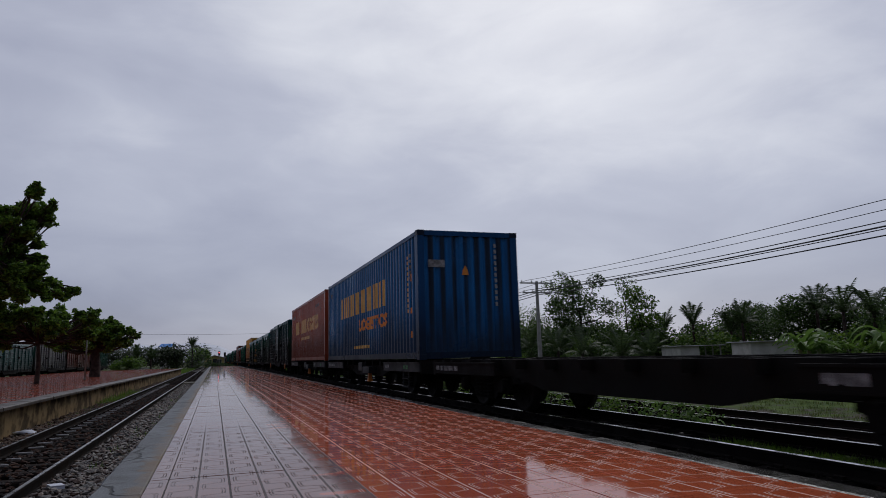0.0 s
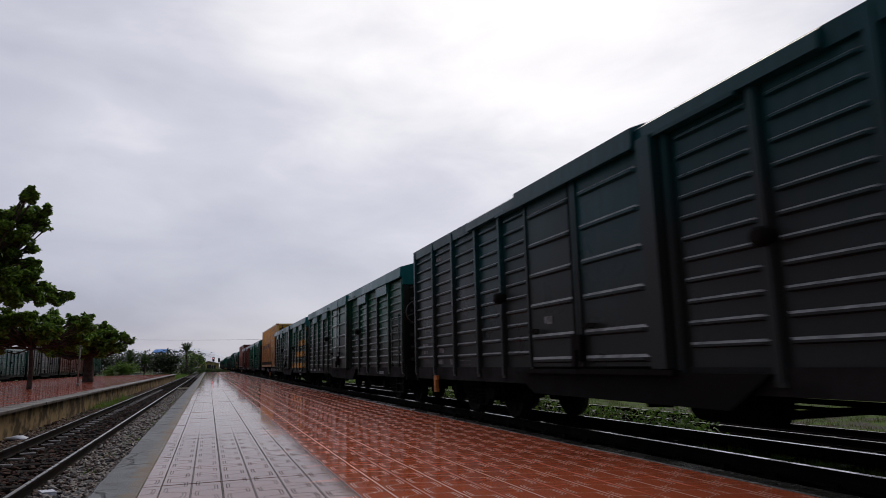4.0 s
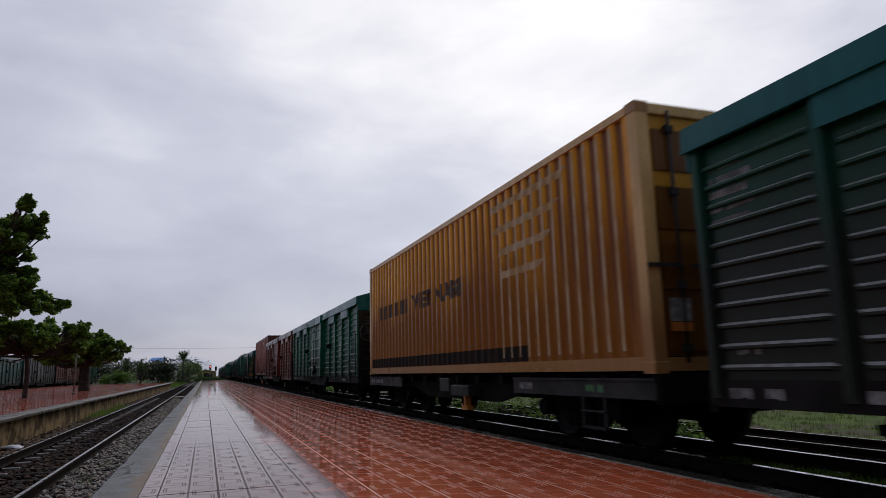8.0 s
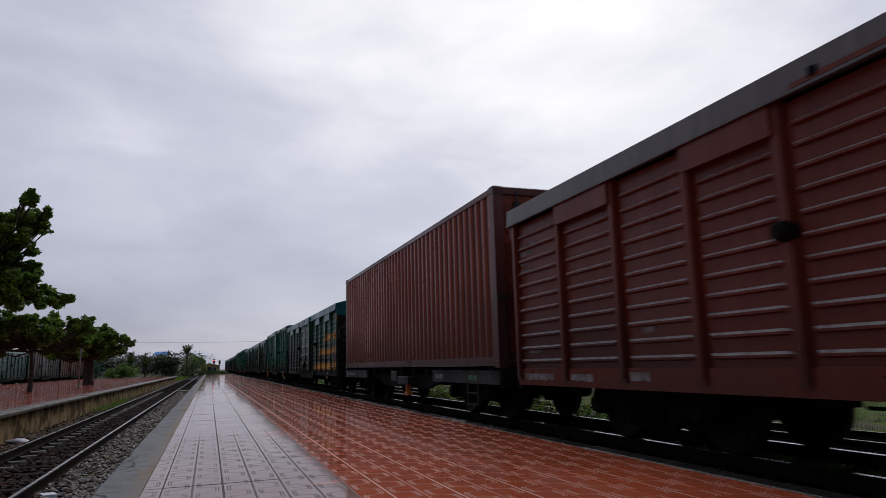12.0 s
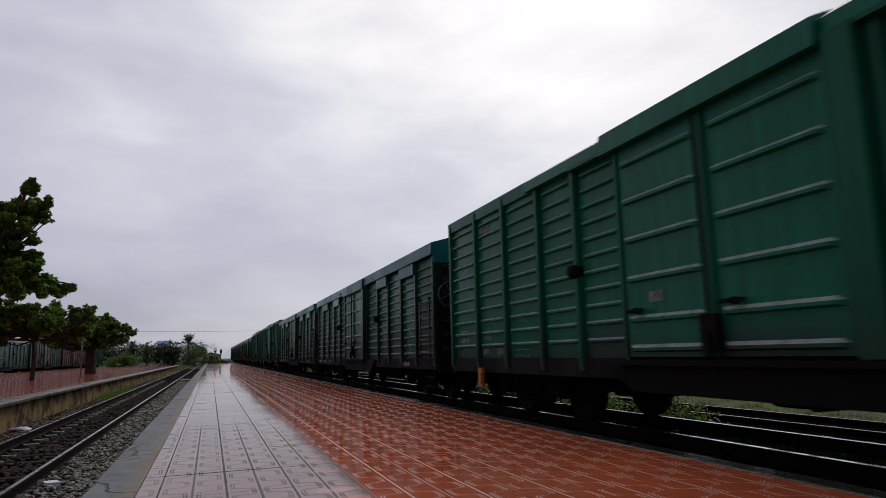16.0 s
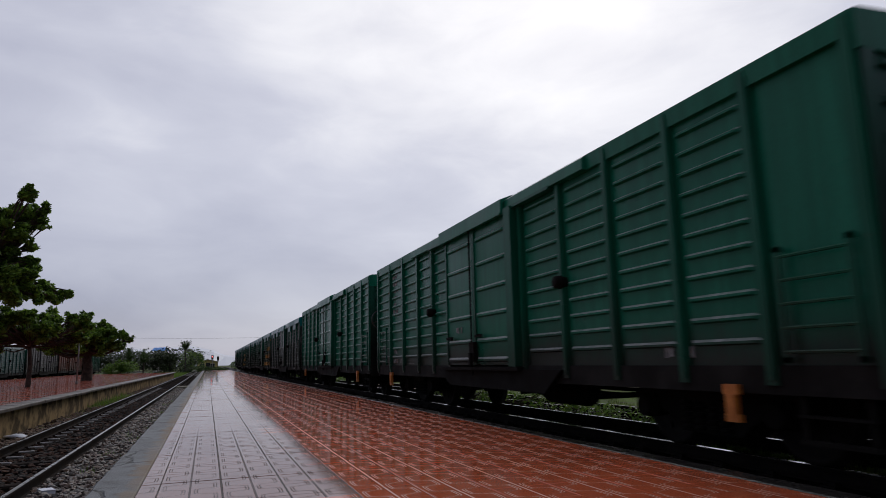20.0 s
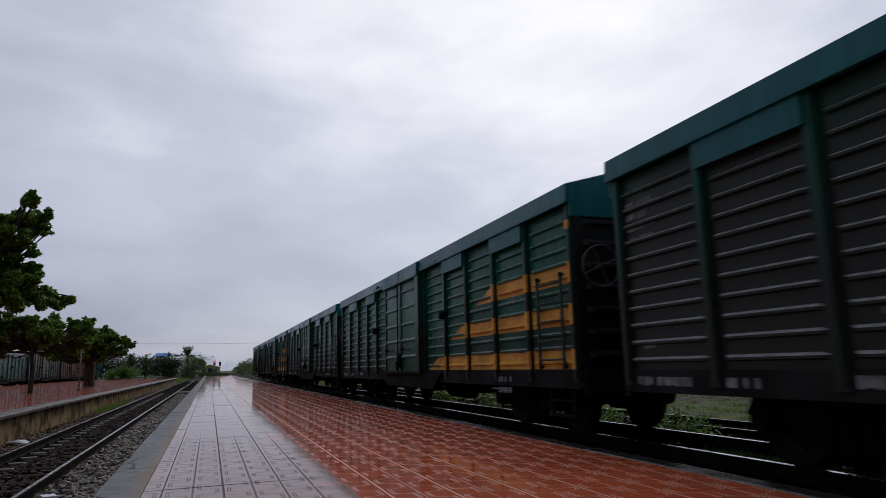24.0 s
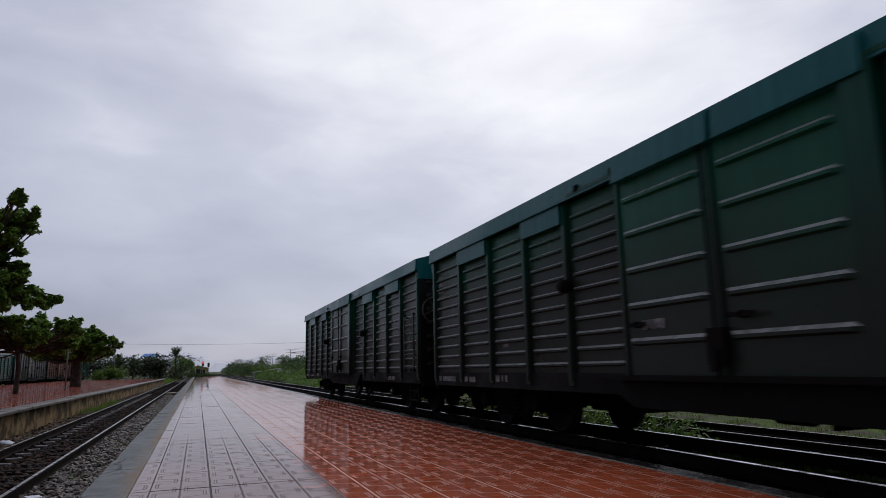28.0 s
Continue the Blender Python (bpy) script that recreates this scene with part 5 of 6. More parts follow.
# wagons that stand behind the far platform
for kind, tail, col, label in (("A", 70.3, (0.03, 0.16, 0.14), "parked teal box wagon"), ("B", 84.7, (0.16, 0.165, 0.16), "parked grey box wagon"),
                               ("A", 100.4, (0.30, 0.075, 0.04), "parked rusty red box wagon"), ("A", 116.1, (0.03, 0.17, 0.10), "parked green box wagon"), ("B", 54.6, (0.04, 0.15, 0.12), "parked dull green box wagon")):
    seed += 1
    body = paint("parked_paint_%d" % seed, tuple(c * 0.32 for c in col), 0.6, seed, 0.1, 1.3)
    car, L = box_wagon(kind, label + " behind the far platform", body, paint("parked_roof_%d" % seed, tuple(c * 0.45 for c in col), 0.3, seed, 0.1, 1.2), None, None, False, seed, "parked wagons")
    car.matrix_basis = pose(-17.2, tail, -0.28 )
track("track_4", "siding under the parked wagons", -17.2, -0.28, 20, 200, 30, 40)

# ---------------------------------------------------------------- plants
GREEN_DARK = leaf_material("dark_leaf", (0.018, 0.044, 0.010), (0.070, 0.125, 0.022))
GREEN_MID = leaf_material("mid_leaf", (0.024, 0.066, 0.008), (0.14, 0.23, 0.03))
GREEN_LIGHT = leaf_material("bright_leaf", (0.07, 0.15, 0.025), (0.15, 0.24, 0.05))
GRASS = leaf_material("grass_blade", (0.055, 0.14, 0.010), (0.15, 0.23, 0.03))
DRY_GRASS = leaf_material("tired_grass_blade", (0.035, 0.075, 0.010), (0.15, 0.16, 0.045))
THICKET = leaf_material("dull_thicket_leaf", (0.014, 0.022, 0.012), (0.055, 0.075, 0.030))
PALM_LEAF = leaf_material("palm_leaf", (0.030, 0.055, 0.018), (0.07, 0.10, 0.035))


TREE_LEAF = leaf_material("glossy_tree_leaf", (0.012, 0.032, 0.006), (0.18, 0.31, 0.04))


def leaves(rng, blobs, size, shell=0.55):
    """Verts and faces of diamond leaves scattered in ellipsoids (centre, radii, count), denser towards their skin."""
    vs, fs = [], []
    base = 0
    for c, r, n in blobs:
        d = rng.normal(size=(n, 3))
        d /= np.linalg.norm(d, axis=1, keepdims=True)
        k = shell + (1 - shell) * rng.random(n) ** 0.6
        k *= 1 + 0.22 * rng.normal(size=n) * (rng.random(n) < 0.45)
        p = np.array(c) + d * k[:, None] * np.array(r)
        a = rng.normal(size=(n, 3)) * (1, 1, 0.55)
        a /= np.linalg.norm(a, axis=1, keepdims=True)
        b = np.cross(a, rng.normal(size=(n, 3)) * (0.45, 0.45, 1))
        b /= np.linalg.norm(b, axis=1, keepdims=True) + 1e-6
        s = size * rng.uniform(0.6, 1.35, size=(n, 1))
        q = np.stack([p - a * s * 0.5, p + b * s * 0.25, p + a * s * 0.5 - [0, 0, 0.15 * size], p - b * s * 0.25], 1)
        vs.append(q.reshape(-1, 3))
        i = base + 4 * np.arange(n)[:, None] + np.arange(4)
        fs.append(i)
        base += 4 * n
    return np.concatenate(vs).tolist(), np.concatenate(fs).tolist()


def limb(bm, pts, radii, n=7):
    for p, q, a, b in zip(pts, pts[1:], radii, radii[1:]):
        tube(bm, p, q, a, n, b, False)


def tree(label, x, y, z, blobs, size, mat, trunk_top, r=0.16, seed=1, group="trees", category="tree", name="tree", lean=(0, 0)):
    """A tapered trunk with limbs that reach into each clump of a crown. Clumps are given from the tree's foot."""
    rng = np.random.default_rng(seed)
    t = thing(name, label, category, group, pose(x, y, z))

    def wood(bm):
        top = Vector((lean[0], lean[1], trunk_top))
        pts = [Vector((0, 0, -0.1)), Vector((lean[0] * 0.2 + 0.03, lean[1] * 0.3, trunk_top * 0.35)), Vector((lean[0] * 0.6 - 0.03, lean[1] * 0.7, trunk_top * 0.7)), top]
        limb(bm, pts, [r * 1.25, r, r * 0.8, r * 0.6], 9)
        for c, rad, n in blobs[::3] if len(blobs) > 60 else blobs:
            c = Vector(c)
            s = pts[2].lerp(top, rng.random())
            m_ = s.lerp(c, 0.5) + Vector((0, 0, -0.12 * (c - s).length))
            limb(bm, [s, m_, c], [r * 0.42, r * 0.28, r * 0.10], 6)
            for _ in range(3):
                e = c + Vector([rad[i] * rng.uniform(-0.8, 0.8) for i in range(3)])
                limb(bm, [m_.lerp(c, 0.6), e], [r * 0.14, r * 0.05], 5)
    part("trunk", wood, BARK, t)
    v, f = leaves(rng, blobs, size)
    crown = new("crown", cloud_mesh("crown", v, f, mat))
    crown.parent = t
    return t


def scatter(rng, n, box_, radii, count):
    """Random clumps in a box (x0, x1, y0, y1, z0, z1)."""
    out_ = []
    for _ in range(n):
        c = [rng.uniform(box_[2 * i], box_[2 * i + 1]) for i in range(3)]
        s = rng.uniform(0.7, 1.3)
        out_.append((c, [a * s for a in radii], count))
    return out_


def palm(label, x, y, z, height, reach, fronds, seed, lean=(0, 0), mat=PALM_LEAF, group="palms"):
    rng = random.Random(seed)
    t = thing("palm_tree", label, "palm tree", group, pose(x, y, z))
    top = Vector((lean[0], lean[1], height))
    part("trunk", lambda bm: limb(bm, [Vector((0, 0, -0.1)), Vector((lean[0] * 0.3, lean[1] * 0.3, height * 0.5)), top], [0.17, 0.13, 0.11], 9), BARK, t)
    for k in range(fronds):
        a = k * 2.399 + rng.uniform(-0.2, 0.2)
        up = rng.uniform(0.3, 3.6)
        R_ = reach * rng.uniform(0.8, 1.1)
        flat_ = 1.0 / math.sqrt(1 + 0.22 * up * up)
        vs, fs = [], []
        n = 13
        pts = []
        for i in range(n + 1):
            s = i / n
            h = up * R_ * s - (0.45 + 0.30 * up) * R_ * s * s
            pts.append(top + Vector((math.cos(a) * R_ * s * (1 - 0.12 * s) * flat_, math.sin(a) * R_ * s * (1 - 0.12 * s) * flat_, h * flat_)))
        side = Vector((-math.sin(a), math.cos(a), 0))
        for i in range(n):
            p, q = pts[i], pts[i + 1]
            b = len(vs)
            w = 0.025
            vs += [p - side * w, p + side * w, q + side * w * 0.8, q - side * w * 0.8]
            fs.append((b, b + 1, b + 2, b + 3))
            s = (i + 0.5) / n
            ln = reach * 0.27 * math.sin(math.pi * min(1, 0.12 + 0.95 * s)) ** 0.6
            for j in range(3):
                pp = p.lerp(q, (j + 0.5) / 3)
                d = (q - p).normalized()
                for sg in (-1, 1):
                    tip = pp + side * sg * ln * rng.uniform(0.75, 1.0) + d * ln * 0.55 + Vector((0, 0, -ln * rng.uniform(0.25, 0.6)))
                    b = len(vs)
                    vs += [pp - d * 0.03, pp + d * 0.03, tip]
                    fs.append((b, b + 1, b + 2))
        fr = new("frond", cloud_mesh("frond", [tuple(v) for v in vs], fs, mat))
        fr.parent = t
    return t


def banana(label, x, y, z, height, seed, group="banana plants"):
    rng = random.Random(seed)
    t = thing("banana_plant", label, "banana plant", group, pose(x, y, z))
    part("stem", lambda bm: [limb(bm, [Vector((dx, 0, -0.05)), Vector((dx * 1.5, 0.05, height * 0.55))], [0.12, 0.08], 8) for dx in (-0.35, 0.0, 0.4)], plain("banana_stem", (0.12, 0.16, 0.05), (0.16, 0.12, 0.05), 3.0, 0.6), t)
    for k in range(26):
        a = k * 2.399
        R_ = height * rng.uniform(0.55, 0.85)
        w = 0.15 * rng.uniform(0.8, 1.2)
        up = rng.uniform(0.7, 1.9)
        vs, fs = [], []
        side = Vector((-math.sin(a), math.cos(a), 0))
        foot = Vector((rng.choice((-0.45, 0, 0.5)), 0.0, height * 0.5))
        n = 8
        for i in range(n + 1):
            s = i / n
            c = foot + Vector((math.cos(a) * R_ * s * 0.8, math.sin(a) * R_ * s * 0.8, up * R_ * s - 0.85 * up * R_ * s * s))
            ww = w * math.sin(math.pi * (0.08 + 0.9 * s)) ** 0.7
            vs += [c - side * ww + Vector((0, 0, 0.05)), c, c + side * ww + Vector((0, 0, 0.05))]
        for i in range(n):
            b = 3 * i
            fs += [(b, b + 1, b + 4, b + 3), (b + 1, b + 2, b + 5, b + 4)]
        lf = new("leaf", cloud_mesh("leaf", [tuple(v) for v in vs], fs, GREEN_LIGHT))
        lf.parent = t
    return t


def tufts(name, label, rng, places, height, blades, mat, category="grass"):
    """Blades of grass at many places, joined: (x, y, z, size)."""
    n = len(places) * blades
    p = np.repeat(np.array(places), blades, axis=0)
    a = rng.uniform(0, 2 * np.pi, n)
    off = rng.normal(size=(n, 2)) * 0.10 * p[:, 3:4]
    h = height * p[:, 3] * rng.uniform(0.4, 1.2, n)
    lean = rng.uniform(0.1, 0.8, n) * h
    w = 0.006 + 0.012 * h
    foot = np.stack([p[:, 0] + off[:, 0], p[:, 1] + off[:, 1], p[:, 2] - 0.02], 1)
    s = np.stack([-np.sin(a) * w, np.cos(a) * w, 0 * w], 1)
    tip = foot + np.stack([np.cos(a) * lean, np.sin(a) * lean, h], 1)
    v = np.stack([foot - s, foot + s, tip], 1).reshape(-1, 3)
    f = (3 * np.arange(n)[:, None] + np.arange(3)).tolist()
    return tagged(new(name, cloud_mesh(name, v.tolist(), f, mat)), label, category, kind="stuff")


# trees on the far platform: tiered crowns in round planters
rngt = np.random.default_rng(3)


def clumps(rng, spots, deep, thick):
    """Sprays of leaves: each spot (across, up, radius) breaks up into small uneven tufts, in a crown deep metres through."""
    out_ = []
    for x, z, r in spots:
        yy = rng.uniform(-deep, deep)
        for _ in range(15):
            a, d, k = rng.uniform(0, 2 * math.pi), r * rng.uniform(0.0, 1.05), r * rng.uniform(0.20, 0.52)
            out_.append(((x + d * math.cos(a) * 1.1, yy + rng.uniform(-1, 1) * r, z + d * math.sin(a) * 0.95), (k * 1.2, k * 1.2, k), int(thick * k * k) + 12))
    return out_


tree("dark leafy tree with tiered boughs on the far platform", -8.65, 30.0, 0.10, clumps(rngt, [
    (1.8, 7.6, 0.30), (2.1, 7.25, 0.28), (2.0, 6.7, 0.30), (1.0, 7.2, 0.40), (1.5, 6.9, 0.50), (0.4, 6.9, 0.38), (0.9, 6.4, 0.52), (1.5, 6.05, 0.38), (1.7, 5.6, 0.20), (0.6, 5.75, 0.52),
    (1.1, 5.4, 0.32), (0.6, 4.95, 0.48), (1.5, 4.9, 0.38), (1.8, 5.1, 0.20), (1.0, 4.35, 0.52), (1.9, 4.45, 0.30), (1.6, 4.0, 0.46), (2.2, 4.05, 0.30), (0.8, 3.7, 0.56), (1.4, 3.5, 0.44),
    (2.1, 3.6, 0.34), (2.6, 3.65, 0.27), (3.0, 3.75, 0.20), (-0.3, 6.4, 0.80), (-0.3, 5.3, 0.85), (-0.2, 3.9, 0.80), (-1.2, 5.0, 0.9)], 0.9, 2900), 0.19, TREE_LEAF, 6.0, 0.15, 11, "platform trees")
tree("low leafy tree with spreading boughs on the far platform", -6.97, 31.8, 0.10, clumps(rngt, [
    (-1.4, 2.8, 0.36), (-0.8, 2.9, 0.36), (-0.2, 2.9, 0.36), (0.4, 2.9, 0.36), (-1.2, 2.3, 0.40), (-0.6, 2.3, 0.40), (0.2, 2.25, 0.42), (0.8, 2.35, 0.42), (1.3, 2.9, 0.30), (1.7, 2.85, 0.28),
    (2.0, 2.95, 0.16), (1.1, 2.0, 0.36), (0.7, 1.8, 0.3), (-2.0, 2.5, 0.55), (1.4, 2.45, 0.38), (-0.2, 2.6, 0.45), (-0.9, 2.6, 0.45), (0.6, 2.65, 0.45), (-2.3, 2.0, 0.5), (-1.6, 1.9, 0.42), (1.7, 2.15, 0.36), (2.1, 2.5, 0.3)], 1.3, 3000), 0.19, TREE_LEAF, 2.3, 0.085, 12, "platform trees")
tree("low leafy tree with spreading boughs on the far platform", -6.7, 44.2, 0.10, clumps(rngt, [
    (-0.8, 2.7, 0.54), (-0.4, 2.2, 0.54), (0.2, 3.0, 0.46), (0.7, 3.15, 0.38), (0.8, 2.5, 0.50), (0.1, 2.0, 0.52), (0.6, 1.85, 0.38), (1.4, 2.35, 0.34), (1.9, 2.65, 0.26), (2.15, 2.45, 0.18),
    (1.6, 2.0, 0.3), (-0.5, 1.7, 0.42), (1.1, 2.9, 0.34), (-1.3, 2.2, 0.5), (-1.2, 2.7, 0.42), (0.3, 2.5, 0.5), (0.9, 2.0, 0.42), (-1.8, 1.9, 0.45)], 1.4, 2400), 0.21, TREE_LEAF, 2.2, 0.26, 13, "platform trees")

# undergrowth and trees at the end of the line
rb = np.random.default_rng(8)


def bush(label, x, y, z, w, d, h, n, count, size, mat, seed, name="bush", group="bushes", category="bush"):
    r = np.random.default_rng(seed)
    blobs = scatter(r, n, (-w, w, -d, d, h * 0.2, h * 0.8), (w * 0.35 + 0.2, d * 0.35 + 0.2, h * 0.32), count)
    return tree(label, x, y, z, blobs, size, mat, h * 0.45, 0.05 + 0.02 * h, seed, group, category, name)


bush("dark thicket beyond the far platform", -13.0, 128, -0.6, 9.5, 4, 4.3, 24, 420, 0.40, THICKET, 21)
bush("dark thicket beyond the far platform", -25.0, 135, -0.6, 8, 4, 4.4, 18, 420, 0.40, THICKET, 22)
bush("green shrubbery beside the line", -4.6, 140, -0.6, 3.0, 5, 4.2, 16, 420, 0.36, GREEN_MID, 23)
bush("low shrub by the far platform", -10.2, 92, -0.6, 1.6, 1.5, 2.2, 8, 300, 0.25, GREEN_MID, 24)
bush("shrubs at the platform's end", 1.4, 121, -0.2, 3.0, 1.2, 0.9, 10, 260, 0.22, GREEN_DARK, 25)
palm("coconut palm beside the line", -3.9, 132, -0.6, 4.2, 1.9, 24, 31)
palm("coconut palm in the thicket", -12.4, 122, -0.6, 2.6, 2.2, 18, 32)
palm("coconut palm in the thicket", -6.2, 126, -0.6, 1.9, 2.2, 18, 34)
palm("coconut palm in the thicket", -10.0, 121, -0.6, 2.1, 2.2, 18, 33)
for i, (x, y, h, mat) in enumerate(((8.6, 52, 1.1, GREEN_LIGHT), (9.5, 64, 1.4, GREEN_LIGHT), (10.5, 78, 1.6, GREEN_MID), (10.0, 92, 1.5, GREEN_LIGHT), (11.5, 108, 2.0, GREEN_MID), (12, 126, 2.2, GREEN_MID),
                                    (14, 88, 2.4, GREEN_MID), (16, 104, 3.0, GREEN_DARK), (18, 122, 3.4, GREEN_DARK), (14, 145, 3.0, GREEN_MID), (20, 150, 4.5, GREEN_DARK), (13, 170, 3.6, GREEN_DARK),
                                    (24, 180, 6.0, GREEN_DARK), (12, 200, 4.2, GREEN_DARK), (22, 215, 6.4, GREEN_DARK), (33, 190, 7.0, GREEN_DARK), (10, 240, 4.4, GREEN_DARK), (16, 260, 6.5, GREEN_DARK), (27, 150, 5.0, GREEN_DARK))):
    bush("weedy green shrubs beside the line" if h < 2.5 else "dark trees beyond the line", x, y, -0.62, 1.6 + h * 0.5, 5.0 + h, h * (0.72 if i < 9 else 0.85), 9, 330, 0.16 + 0.05 * h, mat, 40 + i)

# the right-hand tree line
tree("tall open-crowned tree behind the line", 40, 67, -0.6, scatter(rb, 16, (-3.5, 3.5, -3, 3, 4.0, 9.8), (1.5, 1.5, 1.2), 300), 0.34, GREEN_DARK, 6.5, 0.2, 51)
tree("slender tree with light leaves", 40, 55.5, -0.6, scatter(rb, 9, (-1.6, 1.6, -1.5, 1.5, 3.0, 7.2), (1.0, 1.0, 0.9), 240), 0.32, GREEN_MID, 5.0, 0.14, 52)
tree("feathery green bamboo clump behind the line", 40, 72, -0.6, scatter(rb, 9, (-1.4, 1.4, -1.4, 1.4, 5, 11.0), (0.6, 0.6, 0.9), 120), 0.26, GREEN_MID, 9.0, 0.07, 53, "bamboo", "bamboo", "bamboo")
tree("feathery green bamboo clump behind the line", 40, 58, -0.6, scatter(rb, 9, (-1.1, 1.1, -1.4, 1.4, 3, 8.4), (0.6, 0.6, 0.9), 110), 0.26, GREEN_MID, 7.5, 0.07, 54, "bamboo", "bamboo", "bamboo")
tree("broad dark tree behind the sheds", 50, 52, -0.6, scatter(rb, 22, (-4.5, 4.5, -5.5, 5.5, 2.2, 5.0), (1.9, 1.9, 1.0), 640), 0.27, GREEN_DARK, 4.2, 0.22, 55)
tree("broad dark tree behind the sheds", 50, 43, -0.6, scatter(rb, 20, (-4, 4, -4.0, 4.0, 2.0, 4.9), (1.8, 1.8, 0.95), 640), 0.27, GREEN_DARK, 4.0, 0.22, 56)
tree("broad dark tree behind the sheds", 44, 30, -0.6, scatter(rb, 20, (-4, 4, -3.5, 3.5, 1.6, 3.9), (1.8, 1.8, 1.0), 640), 0.27, GREEN_DARK, 4.0, 0.22, 57)
tree("leafy tree at the edge of the yard", 36, 23.0, -0.6, scatter(rb, 14, (-2.5, 2.5, -2.5, 2.5, 1.2, 3.6), (1.4, 1.4, 1.0), 320), 0.36, GREEN_DARK, 4.0, 0.2, 58)
for i, (x, y, h, reach) in enumerate(((42, 50.5, 3.6, 2.0), (44, 46.5, 3.5, 2.0), (46, 40.5, 4.2, 2.3), (44, 36.5, 3.8, 2.3), (40, 31, 3.3, 2.4), (31, 52, 1.2, 2.5), (31, 46, 1.0, 2.4), (33, 60, 1.5, 2.8), (30, 41, 0.9, 2.0), (33, 66, 1.6, 2.6), (45, 49, 2.9, 2.2), (43, 56, 3.2, 2.2))):
    palm("dark coconut palm among the trees", x, y, -0.6, h, reach, 15, 60 + i)
for i, (x, y, h) in enumerate(((25, 22.6, 2.25), (22, 16.4, 2.1), (26.5, 23.4, 1.9))):
    banana("bright green banana plants beside the yard", x, y, -0.6, h, 80 + i)
for i in range(16):
    y = 14 + i * 6.2
    bush("dark hedge behind the yard", 38 + 10 * (i % 3) * 0.5 + 0.12 * y, y, -0.62, 2.4, 4.0, 2.3 + 0.4 * (i % 4), 9, 300, 0.34, GREEN_DARK if i % 3 else GREEN_MID, 100 + i)

for i, (x, y) in enumerate(((34, 70), (33, 63), (34, 56), (33, 51.5), (29, 22.5), (28, 19))):
    bush("dark scrub in front of the sheds", x, y, -0.62, 1.4, 2.6, 1.9 + 0.4 * (i % 3), 8, 330, 0.26, GREEN_DARK if i % 2 else GREEN_MID, 160 + i)

for i, (x, y, h) in enumerate(((41, 77, 4.2), (42, 70, 3.6), (41, 64, 4.6), (42, 58, 4.2), (42, 53, 3.2), (43, 82, 6.4), (44, 90, 8.2), (48, 97, 8.4))):
    bush("tangled trees behind the line", x, y, -0.62, 1.8, 2.6, h, 12, 280, 0.30, GREEN_DARK if i % 2 else GREEN_MID, 180 + i)

for i, (y, h) in enumerate(((55, 3.4), (60, 4.2), (65, 5.0), (70, 5.2), (75, 5.0), (80, 4.6), (86, 5.4))):
    bush("dark undergrowth below the tall trees", 39 + 1.5 * (i % 2), y, -0.62, 2.2, 3.0, h, 14, 420, 0.30, GREEN_DARK, 220 + i)

# weeds and grass
rg = np.random.default_rng(12)


def strip(n, x0, x1, y0, y1, z, lo=0.5, hi=1.3):
    return [(rg.uniform(x0, x1), y0 + (y1 - y0) * rg.random() ** 1.3, z, rg.uniform(lo, hi)) for _ in range(n)]


tufts("grass", "short bright grass between the tracks", rg, strip(1500, 6.95, 8.0, 0.5, 9.5, -0.61, 0.6, 1.2) + strip(500, 6.62, 6.95, 0.5, 8.5, -0.47, 0.6, 1.1) + strip(160, 6.9, 8.0, 9, 30, -0.6, 0.4, 0.9), 0.085, 44, GRASS)
tufts("grass", "thick green grass between the running rails", rg, strip(900, 5.50, 5.90, 0.3, 6.6, -0.34, 0.7, 1.2) + strip(60, 5.5, 5.88, 6.6, 12, -0.34, 0.4, 0.8), 0.11, 40, GRASS)
tufts("grass", "rank grass beyond the side track", rg, strip(2600, 10.3, 20, 0, 60, -0.66, 0.5, 1.2), 0.13, 26, DRY_GRASS)
tufts("grass", "grass in the bed of the empty track", rg, strip(60, -3.6, -3.15, 25, 34, -0.55) + strip(16, -3.6, -3.2, 14, 50, -0.55, 0.3, 0.6) + strip(60, -1.4, -0.8, 9, 30, -0.5, 0.3, 0.6), 0.30, 26, GRASS)
tufts("grass", "grass beyond the far platform", rg, strip(1600, -20, -3, 88, 130, -0.62, 0.8, 2.0), 0.35, 16, GRASS)
for i, (x, y, h, mat) in enumerate(((6.9, 9.3, 0.55, GREEN_LIGHT), (7.1, 12.0, 0.5, GREEN_MID), (7.0, 14.3, 0.75, GREEN_MID), (6.9, 17.0, 0.8, GREEN_MID), (7.1, 20.0, 0.8, GREEN_MID))):
    bush("leafy weed beside the rails", x, y, -0.5, 0.30 if i == 0 else 0.5, 0.8, h, 6, 110, 0.09, mat, 130 + i, "weed", "trackside weeds", "weed")

